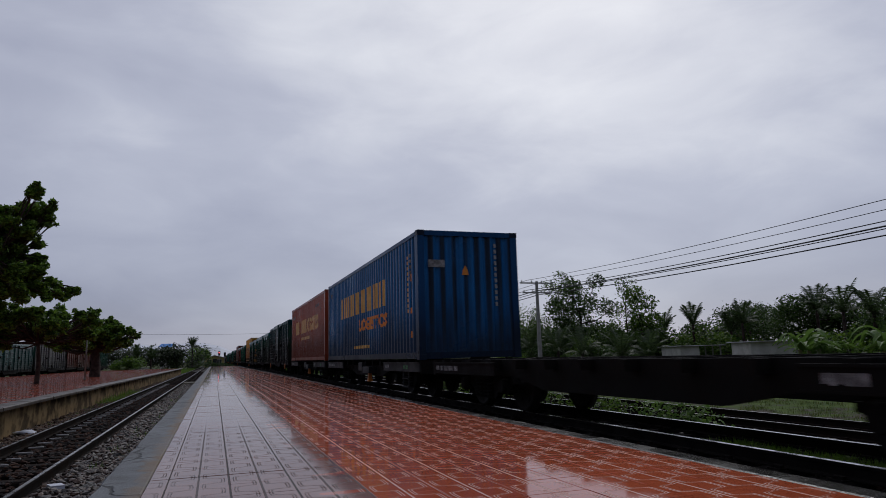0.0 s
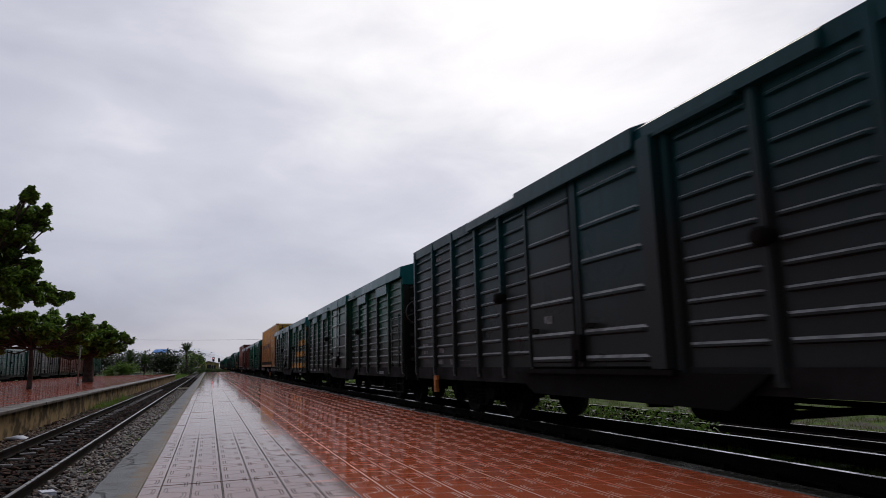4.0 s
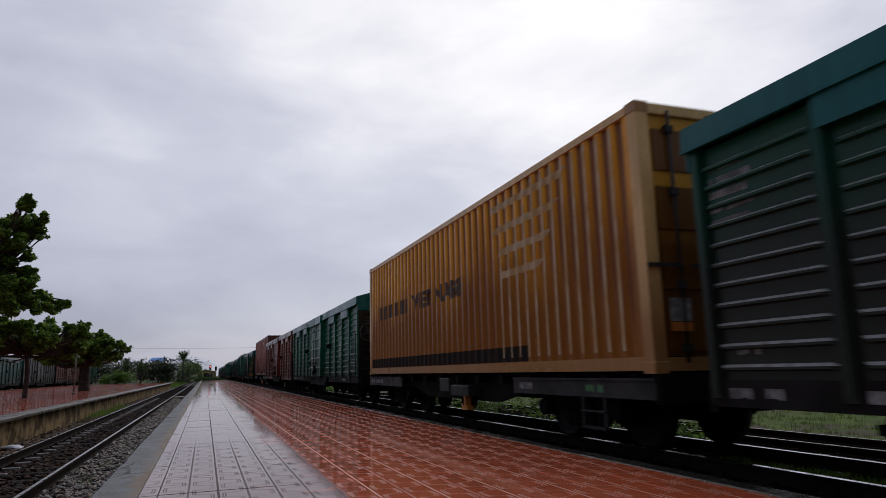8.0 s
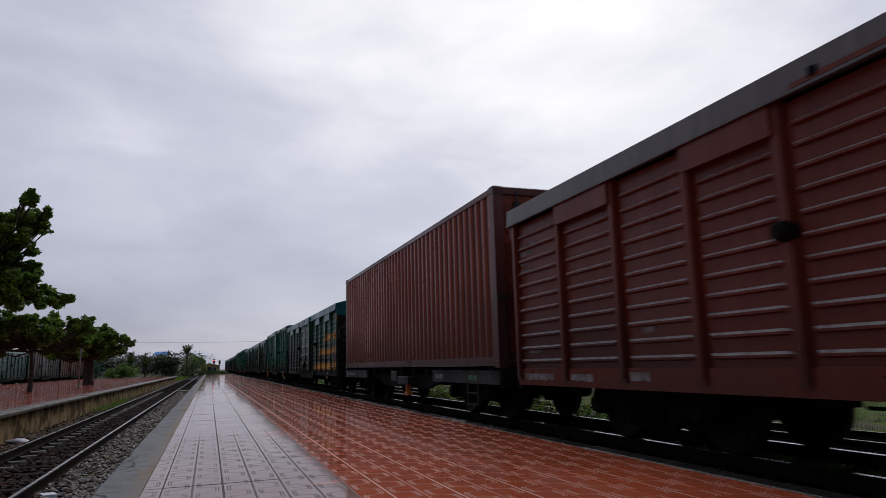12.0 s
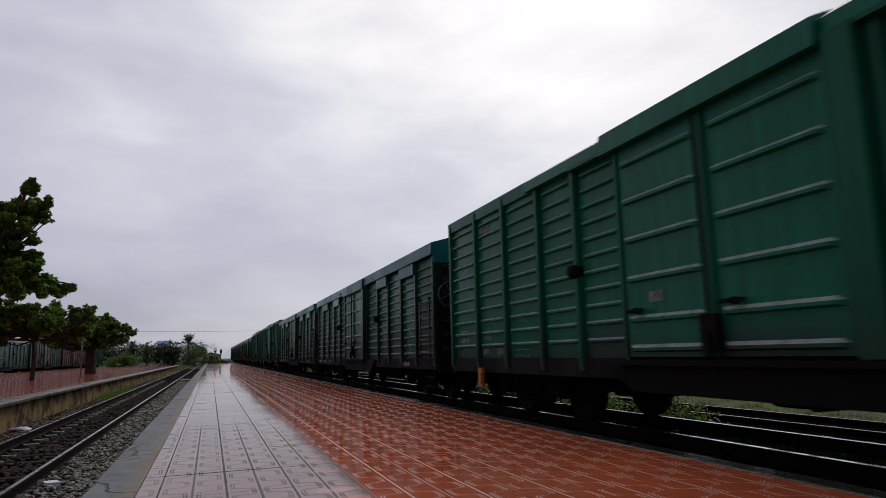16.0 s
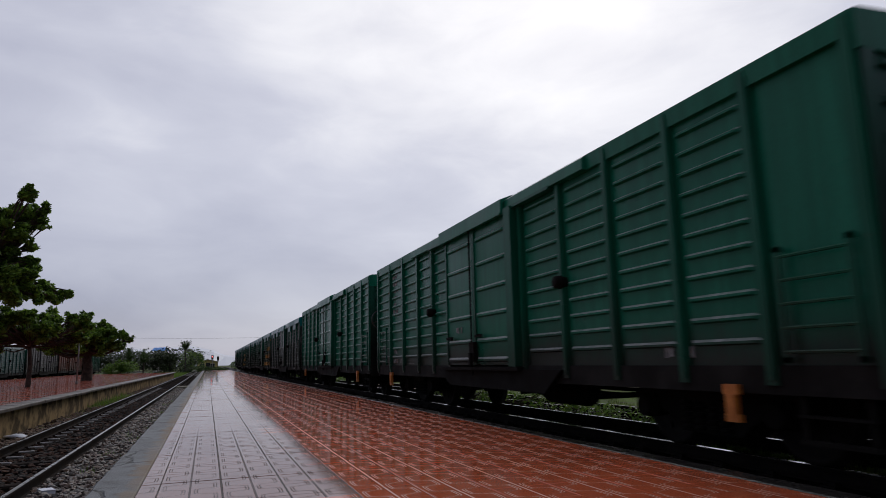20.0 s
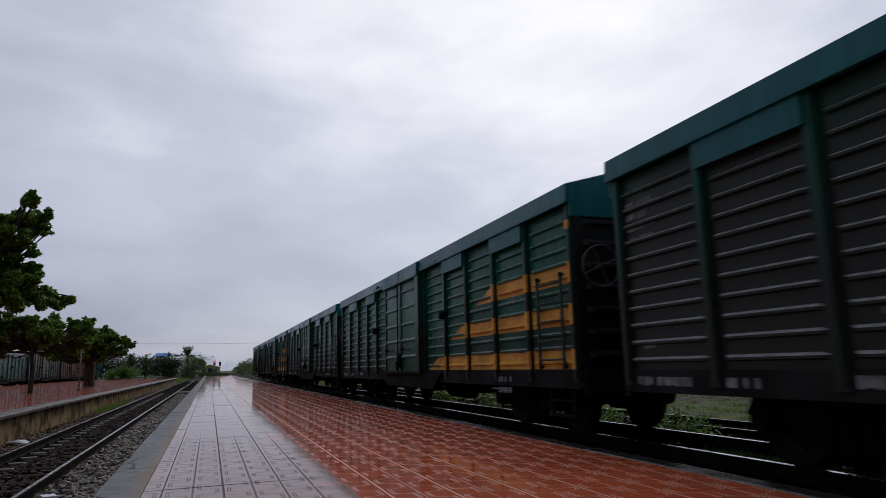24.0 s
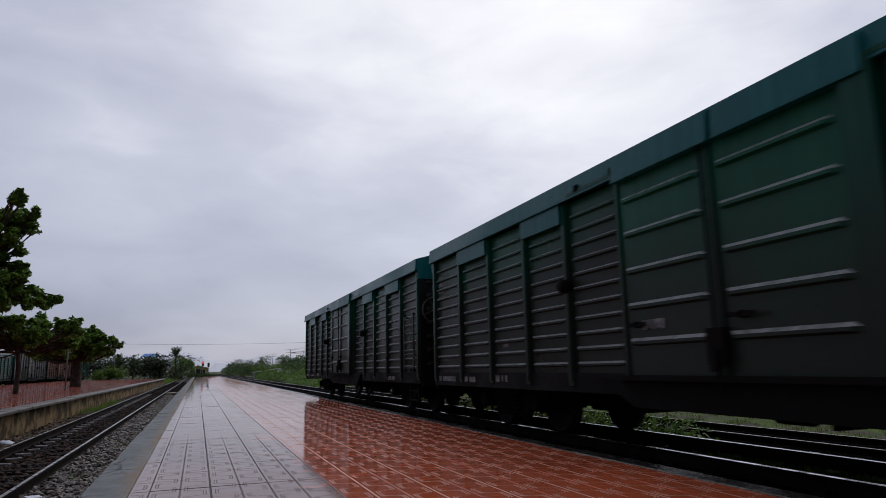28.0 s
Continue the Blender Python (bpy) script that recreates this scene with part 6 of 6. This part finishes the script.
# ---------------------------------------------------------------- loose stones
def stones(name, label, rng, n, area, size, mat, parent=None):
    """Angular stones: twenty-sided lumps, squashed and turned."""
    t = (1 + 5 ** 0.5) / 2
    ico = np.array([(-1, t, 0), (1, t, 0), (-1, -t, 0), (1, -t, 0), (0, -1, t), (0, 1, t), (0, -1, -t), (0, 1, -t), (t, 0, -1), (t, 0, 1), (-t, 0, -1), (-t, 0, 1)]) / 1.9
    tri = np.array([(0, 11, 5), (0, 5, 1), (0, 1, 7), (0, 7, 10), (0, 10, 11), (1, 5, 9), (5, 11, 4), (11, 10, 2), (10, 7, 6), (7, 1, 8),
                    (3, 9, 4), (3, 4, 2), (3, 2, 6), (3, 6, 8), (3, 8, 9), (4, 9, 5), (2, 4, 11), (6, 2, 10), (8, 6, 7), (9, 8, 1)])
    v = ico[None] * rng.uniform(0.55, 1.25, (n, 12, 1)) * rng.uniform(0.6, 1.2, (n, 1, 3))
    a = rng.uniform(0, 2 * np.pi, n)
    c, s = np.cos(a)[:, None], np.sin(a)[:, None]
    v = np.stack([v[..., 0] * c - v[..., 1] * s, v[..., 0] * s + v[..., 1] * c, v[..., 2] * 0.58], -1)
    v *= (size * rng.uniform(0.55, 1.5, n))[:, None, None]
    v += area(rng, n)[:, None, :]
    f = (12 * np.arange(n)[:, None, None] + tri[None]).reshape(-1, 3)
    return tagged(new(name, cloud_mesh(name, v.reshape(-1, 3).tolist(), f.tolist(), mat)), label, "stones", kind="stuff")


def bed_area(x0, x1, z0, z1, y0, y1, power=1.7):
    def pick(rng, n):
        u = rng.random(n)
        return np.stack([x0 + (x1 - x0) * u, y0 + (y1 - y0) * rng.random(n) ** power, z0 + (z1 - z0) * u + rng.normal(size=n) * 0.012], 1)
    return pick


rs = np.random.default_rng(5)
stones("ballast", "wet grey and brown ballast stones of the empty track", rs, 13000, bed_area(-1.62, -0.76, -0.40, -0.46, 4.2, 40), 0.036, STONE)
stones("ballast", "wet dark ballast between the rails", rs, 4500, bed_area(-2.68, -1.72, -0.43, -0.43, 5, 40), 0.034, DARK_STONE)
stones("ballast", "scattered ballast below the far platform", rs, 4200, bed_area(-3.72, -2.78, -0.50, -0.42, 9, 50), 0.036, BROWN_STONE)
stones("ballast", "wet ballast stones beside the running line", rs, 3200, bed_area(6.1, 7.3, -0.34, -0.55, 2, 26), 0.04, STONE)
# stones darkened in colour for the shade under the wagons
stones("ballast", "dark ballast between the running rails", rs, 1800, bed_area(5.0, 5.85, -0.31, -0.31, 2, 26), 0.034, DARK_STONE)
stones("ballast", "stones round the weedy side track", rs, 2200, bed_area(8.2, 10.6, -0.55, -0.55, 1, 30), 0.045, STONE)

# ---------------------------------------------------------------- things on and round the tracks
def litter_bag(bm):
    rnd = random.Random(2)
    ring = []
    for i, (y, w, h) in enumerate(((-0.28, 0.03, 0.02), (-0.20, 0.10, 0.06), (-0.05, 0.14, 0.10), (0.10, 0.13, 0.08), (0.22, 0.09, 0.07), (0.30, 0.03, 0.02))):
        ring.append([bm.verts.new((w * math.cos(a) * rnd.uniform(0.8, 1.2), y, h * 0.5 + h * 0.5 * math.sin(a) * rnd.uniform(0.7, 1.3))) for a in (2 * math.pi * k / 10 for k in range(10))])
    for p, q in zip(ring, ring[1:]):
        for k in range(10):
            bm.faces.new((p[k], p[(k + 1) % 10], q[(k + 1) % 10], q[k])).smooth = True
    bm.faces.new(ring[0][::-1])
    bm.faces.new(ring[-1])


PLASTIC = plain("white_plastic", (0.62, 0.64, 0.68), (0.45, 0.47, 0.52), 8.0, 0.35, 0.0, 0.3)
solid("plastic_bag", litter_bag, PLASTIC, "crumpled white plastic bag beside the track", "plastic bag", m=pose(-3.42, 15.0, -0.475, 0, 0, 60) @ Matrix.Scale(0.95, 4))
solid("plastic_bag", litter_bag, PLASTIC, "small scrap of white plastic by the track", "plastic bag", m=pose(-3.1, 18.2, -0.50, 0, 0, 20) @ Matrix.Scale(0.6, 4))
solid("paper_scrap", lambda bm: hexa(bm, [(-0.07, -0.05), (0.07, -0.06), (0.08, 0.05), (-0.06, 0.06)], [(-0.06, -0.05), (0.075, -0.05), (0.07, 0.055), (-0.065, 0.05)], 0, 0.035), PLASTIC,
      "pale crumpled packet on the ballast", "litter", m=pose(-1.48, 7.8, -0.395, 6, 4, 30))


def crossing(bm):
    for k in range(5):
        box(bm, -0.46, 0.46, k * 0.27, k * 0.27 + 0.25, -0.07, 0.0, 0.015)


solid("track_crossing", crossing, CONCRETE, "pale concrete crossing slabs between the rails", "crossing", m=pose(-1.15, 40.0, -0.30))


def lamp_post(x, y, h, label):
    t = thing("lamp_post", label, "lamp post", "", pose(x, y, 0.10))
    part("pole", lambda bm: (tube(bm, (0, 0, 0), (0, 0, h), 0.036, 10, 0.030), tube(bm, (0, 0, 0), (0, 0, 0.12), 0.06, 10)), plain("dull_post_paint", (0.22, 0.21, 0.20), (0.12, 0.11, 0.10), 2.0, 0.7), t)
    part("pole_cap", lambda bm: tube(bm, (0, 0, h), (0, 0, h + 0.06), 0.05, 10, 0.01), IRON, t)


lamp_post(-5.8, 35.6, 2.35, "slim pale post on the far platform")


# signals at the end of the platform
def signal(x, y, h, lit):
    t = thing("railway_signal", "colour light signal showing red" if lit else "dark colour light signal seen beside the line", "signal", "signals", pose(x, y, -0.6))
    part("mast", lambda bm: tube(bm, (0, 0, 0), (0, 0, h), 0.07, 10), POLE, t)
    hd = part("signal_head", lambda bm: (box(bm, -0.22, 0.22, -0.10, 0.10, h - 0.55, h + 0.35, 0.04), [box(bm, -0.15, 0.15, -0.34, -0.10, z + 0.11, z + 0.13) for z in (h - 0.32, h + 0.06)]), BLACK_BAND, t)
    for k, z in enumerate((h - 0.32, h + 0.06)):
        on = lit and k == 1
        if on:
            n = Nodes("red_signal_light")
            n.set("Base Color", (0.6, 0.05, 0.05))
            n.set("Emission Color", (1.0, 0.12, 0.12))
            n.set("Emission Strength", 3.5)
            mat = n.mat
        else:
            mat = plain("unlit_lens", (0.03, 0.04, 0.03), (0.02, 0.02, 0.02), 3.0, 0.2)
        part("lens", lambda bm: lathe(bm, [(-0.13, 0.05), (-0.115, 0.11), (-0.09, 0.12)], "y", 14, (0, 0, z)), mat, hd, "glowing red lens" if on else "")
    part("base", lambda bm: box(bm, -0.3, 0.3, -0.3, 0.3, 0, 0.4, 0.03), CONCRETE, t)


signal(0.95, 150, 3.2, True)
signal(2.15, 155, 3.0, False)


# buildings
def hut(x, y, z, w, d, h, wall, roof, label, rise=0.8, name="house", floors=1):
    t = thing(name, label, "house", "buildings", pose(x, y, z))
    body = part("wall", lambda bm: box(bm, -w / 2, w / 2, -d / 2, d / 2, 0, h), wall, t)
    part("roof", lambda bm: plate(bm, [(-w / 2 - 0.3, h - 0.08), (0, h + rise), (w / 2 + 0.3, h - 0.08), (w / 2 + 0.3, h + 0.02), (0, h + rise + 0.10), (-w / 2 - 0.3, h + 0.02)], "y", -d / 2 - 0.4, d / 2 + 0.4), roof, t)
    part("gable", lambda bm: [plate(bm, [(-w / 2, h), (w / 2, h), (0, h + rise - 0.02)], "y", s * (d / 2 - 0.1) - 0.1, s * (d / 2 - 0.1) + 0.1) for s in (-1, 1)], wall, t)
    dark = plain("dark_opening", (0.03, 0.03, 0.035), (0.02, 0.02, 0.02), 2.0, 0.3)
    for f_ in range(floors):
        for k in range(2):
            win = part("window", lambda bm: box(bm, -0.45, 0.45, -0.03, 0.03, 0, 0.9), dark, t, m=pose((k - 0.5) * w * 0.5, -d / 2 - 0.005, 0.9 + f_ * h / floors))
            part("window_frame", lambda bm: (box(bm, -0.5, -0.45, -0.05, 0.03, -0.05, 0.95), box(bm, 0.45, 0.5, -0.05, 0.03, -0.05, 0.95), box(bm, -0.5, 0.5, -0.05, 0.03, 0.9, 0.95), box(bm, -0.55, 0.55, -0.08, 0.03, -0.08, -0.03)), WHITE_WALL, win)
    part("door", lambda bm: box(bm, -0.45, 0.45, -0.04, 0.03, 0, 2.0), dark, t, m=pose(w * 0.02, -d / 2 - 0.006, 0.0))
    return t


hut(0.0, 158, -0.6, 4.2, 4.0, 2.2, YELLOW_WALL, TIN, "small yellow hut behind the signals", 0.5, "hut")
blue_house = hut(-9.6, 155, -0.6, 2.0, 1.9, 4.7, WHITE_WALL, BLUE_TIN, "white house with a blue tin roof behind palms", 0.55, "house", 2)
blue_house.matrix_basis = pose(-9.3, 150, -0.6, 0, 0, 70)


def shed(x, y, w, d, h, label, open_front=True):
    t = thing("shed", label, "shed", "buildings", pose(x, y, -0.6, 0, 0, 68))
    part("roof", lambda bm: (plate(bm, [(-w / 2 - 0.3, h + 0.15), (w / 2 + 0.3, h + 0.15), (w / 2 + 0.3, h + 0.19), (-w / 2 - 0.3, h + 0.19)], "y", -d / 2 - 0.5, d / 2 + 0.3),
                             [tube(bm, (-w / 2 - 0.3 + k * 0.25, -d / 2 - 0.5, h + 0.19), (-w / 2 - 0.3 + k * 0.25, d / 2 + 0.3, h + 0.19), 0.03, 6) for k in range(int(w / 0.25) + 3)]), TIN, t)
    part("wall", lambda bm: (box(bm, -w / 2, w / 2, d / 2 - 0.1, d / 2, 0, h + 0.14), box(bm, -w / 2, -w / 2 + 0.1, -d / 2 if not open_front else 0, d / 2 - 0.1, 0, h + 0.14)), WHITE_WALL, t)
    if not open_front:
        part("wall", lambda bm: box(bm, -w / 2 + 0.1, w / 2 * 0.1, -d / 2, -d / 2 + 0.1, 0, h + 0.14), WHITE_WALL, t)
        part("window", lambda bm: box(bm, -w / 2 + 0.5, -w / 2 + 1.1, -d / 2 - 0.02, -d / 2 + 0.02, 0.9, 1.6), plain("dark_opening", (0.03, 0.03, 0.035), (0.02, 0.02, 0.02), 2.0, 0.3), t)
    for k in range(4):
        part("post", lambda bm: box(bm, -0.05, 0.05, -0.05, 0.05, 0, h + 0.14), POLE, t, m=pose(-w / 2 + 0.1 + k * (w - 0.2) / 3, -d / 2 - 0.2, 0))


shed(38, 46.5, 5.5, 3.0, 1.45, "low open shed with a pale tin roof")
shed(38, 38.5, 3.6, 3.0, 1.6, "whitewashed shed with a tin roof", False)
shed(39, 58.0, 4.5, 3.0, 1.1, "low tin-roofed lean-to under the palms")


def barrier(x, y):
    t = thing("crossing_barrier", "pale level crossing barrier half raised", "barrier", "", pose(x, y, -0.6))
    part("post", lambda bm: box(bm, -0.12, 0.12, -0.12, 0.12, 0, 1.3, 0.02), POLE, t)
    part("boom", lambda bm: tube(bm, (-0.4, -0.16, 1.1), (4.2, -0.16, 1.75), 0.07, 8, 0.05), WHITE_WALL, t)


def board(x, y, h, label):
    t = thing("trackside_board", label, "marker board", "trackside boards", pose(x, y, -0.6))
    part("post", lambda bm: tube(bm, (0, 0.03, 0), (0, 0.03, h), 0.03, 8), POLE, t)
    part("panel", lambda bm: plate(bm, [(-0.42, h - 0.3), (0, h - 0.72), (0.42, h - 0.3), (0, h + 0.12)], "y", -0.015, 0.015), WHITE_WALL, t)


barrier(8.6, 112)
board(10.8, 96, 1.6, "white diamond-shaped marker board in the weeds")
board(12.6, 100, 1.5, "white diamond-shaped marker board in the weeds")


# telegraph poles and wires
def utility_pole(x, y, h, label):
    t = thing("utility_pole", label, "utility pole", "poles along the line", pose(x, y, -0.6))
    part("pole", lambda bm: hexa(bm, [(-0.16, -0.12), (0.16, -0.12), (0.16, 0.12), (-0.16, 0.12)], [(-0.09, -0.07), (0.09, -0.07), (0.09, 0.07), (-0.09, 0.07)], 0, h), POLE, t)
    for z, w in ((h - 0.15, 1.5), (h - 0.95, 1.3)):
        arm = part("cross_arm", lambda bm: box(bm, -w, w, -0.05, 0.05, z - 0.05, z + 0.05), POLE, t)
        for k in range(4):
            part("insulator", lambda bm: lathe(bm, [(z + 0.05, 0.02), (z + 0.09, 0.06), (z + 0.13, 0.04), (z + 0.17, 0.06), (z + 0.22, 0.02)], "z", 8), WHITE_WALL, arm, m=pose((k - 1.5) * w * 0.6, 0, 0))
    return t


for y in (-0.5, 48.5, 97.5, 146.5, 195.5, 244.5, 293.5, 342.5):
    utility_pole(25, y, 7.25, "tall concrete pole with two cross-arms")


def wire(name, p, q, dip, label, r=0.018, group="wires"):
    cu = bmesh.new()
    p, q = Vector(p), Vector(q)
    n = 16
    pts = [p.lerp(q, i / n) - Vector((0, 0, dip * 4 * (i / n) * (1 - i / n))) for i in range(n + 1)]
    for a, b in zip(pts, pts[1:]):
        tube(cu, a, b, r, 5, None, False)
    solid(name, cu, WIRE, label, "cable", group)


for x, z, r in ((24.1, 6.72, 0.016), (25.9, 6.72, 0.016), (24.2, 5.92, 0.022), (24.9, 5.86, 0.035), (25.8, 5.92, 0.022), (25.2, 5.55, 0.03)):
    for a, b in ((-0.5, 48.5), (48.5, 97.5), (97.5, 146.5), (146.5, 195.5)):
        wire("overhead_cable", (x, a, z), (x, b, z), 0.5, "black overhead cable sagging between poles", r)
utility_pole(-40, 165, 8.9, "tall concrete pole beyond the thicket")
utility_pole(60, 160, 9.6, "tall concrete pole among far trees")
wire("overhead_cable", (-40, 165, 8.3), (60, 160, 9.0), 1.6, "thin cable crossing the line far off", 0.022)

# hills far off
def hills(bm):
    prev = None
    rnd = random.Random(9)
    for i in range(61):
        x = -900 + i * 40
        h = 58 + 16 * math.sin(i * 0.37 + 1.2) + 9 * math.sin(i * 0.9 + 1) + rnd.uniform(-4, 4)
        a, b, c = bm.verts.new((x, 2400, -5)), bm.verts.new((x, 2520, h * 0.8)), bm.verts.new((x, 2700, h))
        if prev:
            bm.faces.new((prev[0], a, b, prev[1]))
            bm.faces.new((prev[1], b, c, prev[2]))
        prev = (a, b, c)


# distance haze is painted on: the slopes give off a blue-grey glow
haze = Nodes("haze_glow_hillside")
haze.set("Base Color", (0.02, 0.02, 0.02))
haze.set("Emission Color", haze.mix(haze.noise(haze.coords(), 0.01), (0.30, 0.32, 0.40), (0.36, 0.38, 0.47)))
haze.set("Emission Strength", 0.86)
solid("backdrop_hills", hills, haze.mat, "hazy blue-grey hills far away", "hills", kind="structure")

# ---------------------------------------------------------------- platform paving, tile by tile near the camera
def one_tile(bm):
    gx, gy = TILE_WIDE / 2 - 0.0050, TILE_LONG / 2 - 0.0022
    box(bm, -gx, gx, -gy, gy, -0.03, 0.0, 0.003)


cols = 9
courses = [(X_TILE_L, X_FIRST)] + [(X_FIRST + TILE_WIDE * i, X_FIRST + TILE_WIDE * (i + 1)) for i in range(cols)]
rt = random.Random(21)
rest_v, rest_f = [], []
for j in range(-36, int((Y_END - 1.0) / TILE_LONG) - 4):
    for x0, x1 in courses:
        x, wide = (x0 + x1) / 2, x1 - x0
        # every eighth joint across the platform is a wide one
        y0, y1 = Y_FIRST + TILE_LONG * j + (0.009 if j % 8 == 3 else 0.0), Y_FIRST + TILE_LONG * (j + 1)
        y, long_ = (y0 + y1) / 2, y1 - y0
        tilt = (rt.uniform(-0.12, 0.12), rt.uniform(-0.12, 0.12))
        z = rt.uniform(-0.0012, 0.0012)
        if 7 <= j < 34:
            part("tile", one_tile, TILE, platform, key="tile", m=pose(x, y, z, *tilt) @ Matrix.Diagonal((wide / TILE_WIDE, long_ / TILE_LONG, 1, 1)))
        else:
            b = len(rest_v)
            gx, gy = wide / 2 - 0.005, long_ / 2 - 0.0022
            dz = [z + sx * gx * tilt[1] * 0.017 + sy * gy * tilt[0] * 0.017 for sx, sy in ((-1, -1), (1, -1), (1, 1), (-1, 1))]
            o = [(x - gx, y - gy), (x + gx, y - gy), (x + gx, y + gy), (x - gx, y + gy)]
            rest_v += [(a, c, -0.03) for a, c in o] + [(a, c, d) for (a, c), d in zip(o, dz)]
            rest_f += [(b + 4, b + 5, b + 6, b + 7)] + [(b + k, b + (k + 1) % 4, b + 4 + (k + 1) % 4, b + 4 + k) for k in range(4)]
ob = new("tiles", cloud_mesh("tiles", rest_v, rest_f, TILE))
ob.parent = platform
ob["kind"] = "stuff"

# ---------------------------------------------------------------- the train runs past
WAY = [(0, 0.0), (2, 20.12), (4, 40.24), (6, 60.22), (8, 80.27), (10, 100.53), (12, 120.88), (14, 141.17), (16, 161.38), (18, 181.58),
       (20, 201.85), (22, 222.12), (24, 242.52), (26, 263.09), (28, 283.93)]


def way_at(t):
    for (a, p), (b, q) in zip(WAY, WAY[1:]):
        if t <= b:
            return p + (q - p) * (t - a) / (b - a)
    return WAY[-1][1]


def motions():
    for ob_, tail_, z in MOVERS:
        walk(ob_, [(t, pose(X_LINE, tail_ - p, z)) for t, p in WAY])
    for w, y_, tail in SPINNING:
        rows = []
        for k in range(28 * FPS + 1):
            t = k / FPS
            away = tail - way_at(t)
            # the wheels turn frame by frame within sight, from the bend of the view to past the platform's near end
            if k and k < 28 * FPS and not -28 < away < 95:
                continue
            rows.append((t, Matrix.Translation((0, y_, R_WHEEL)) @ Matrix.Rotation((tail - min(max(away, -28), 95)) / R_WHEEL, 4, "X")))
        walk(w, rows)


motions()
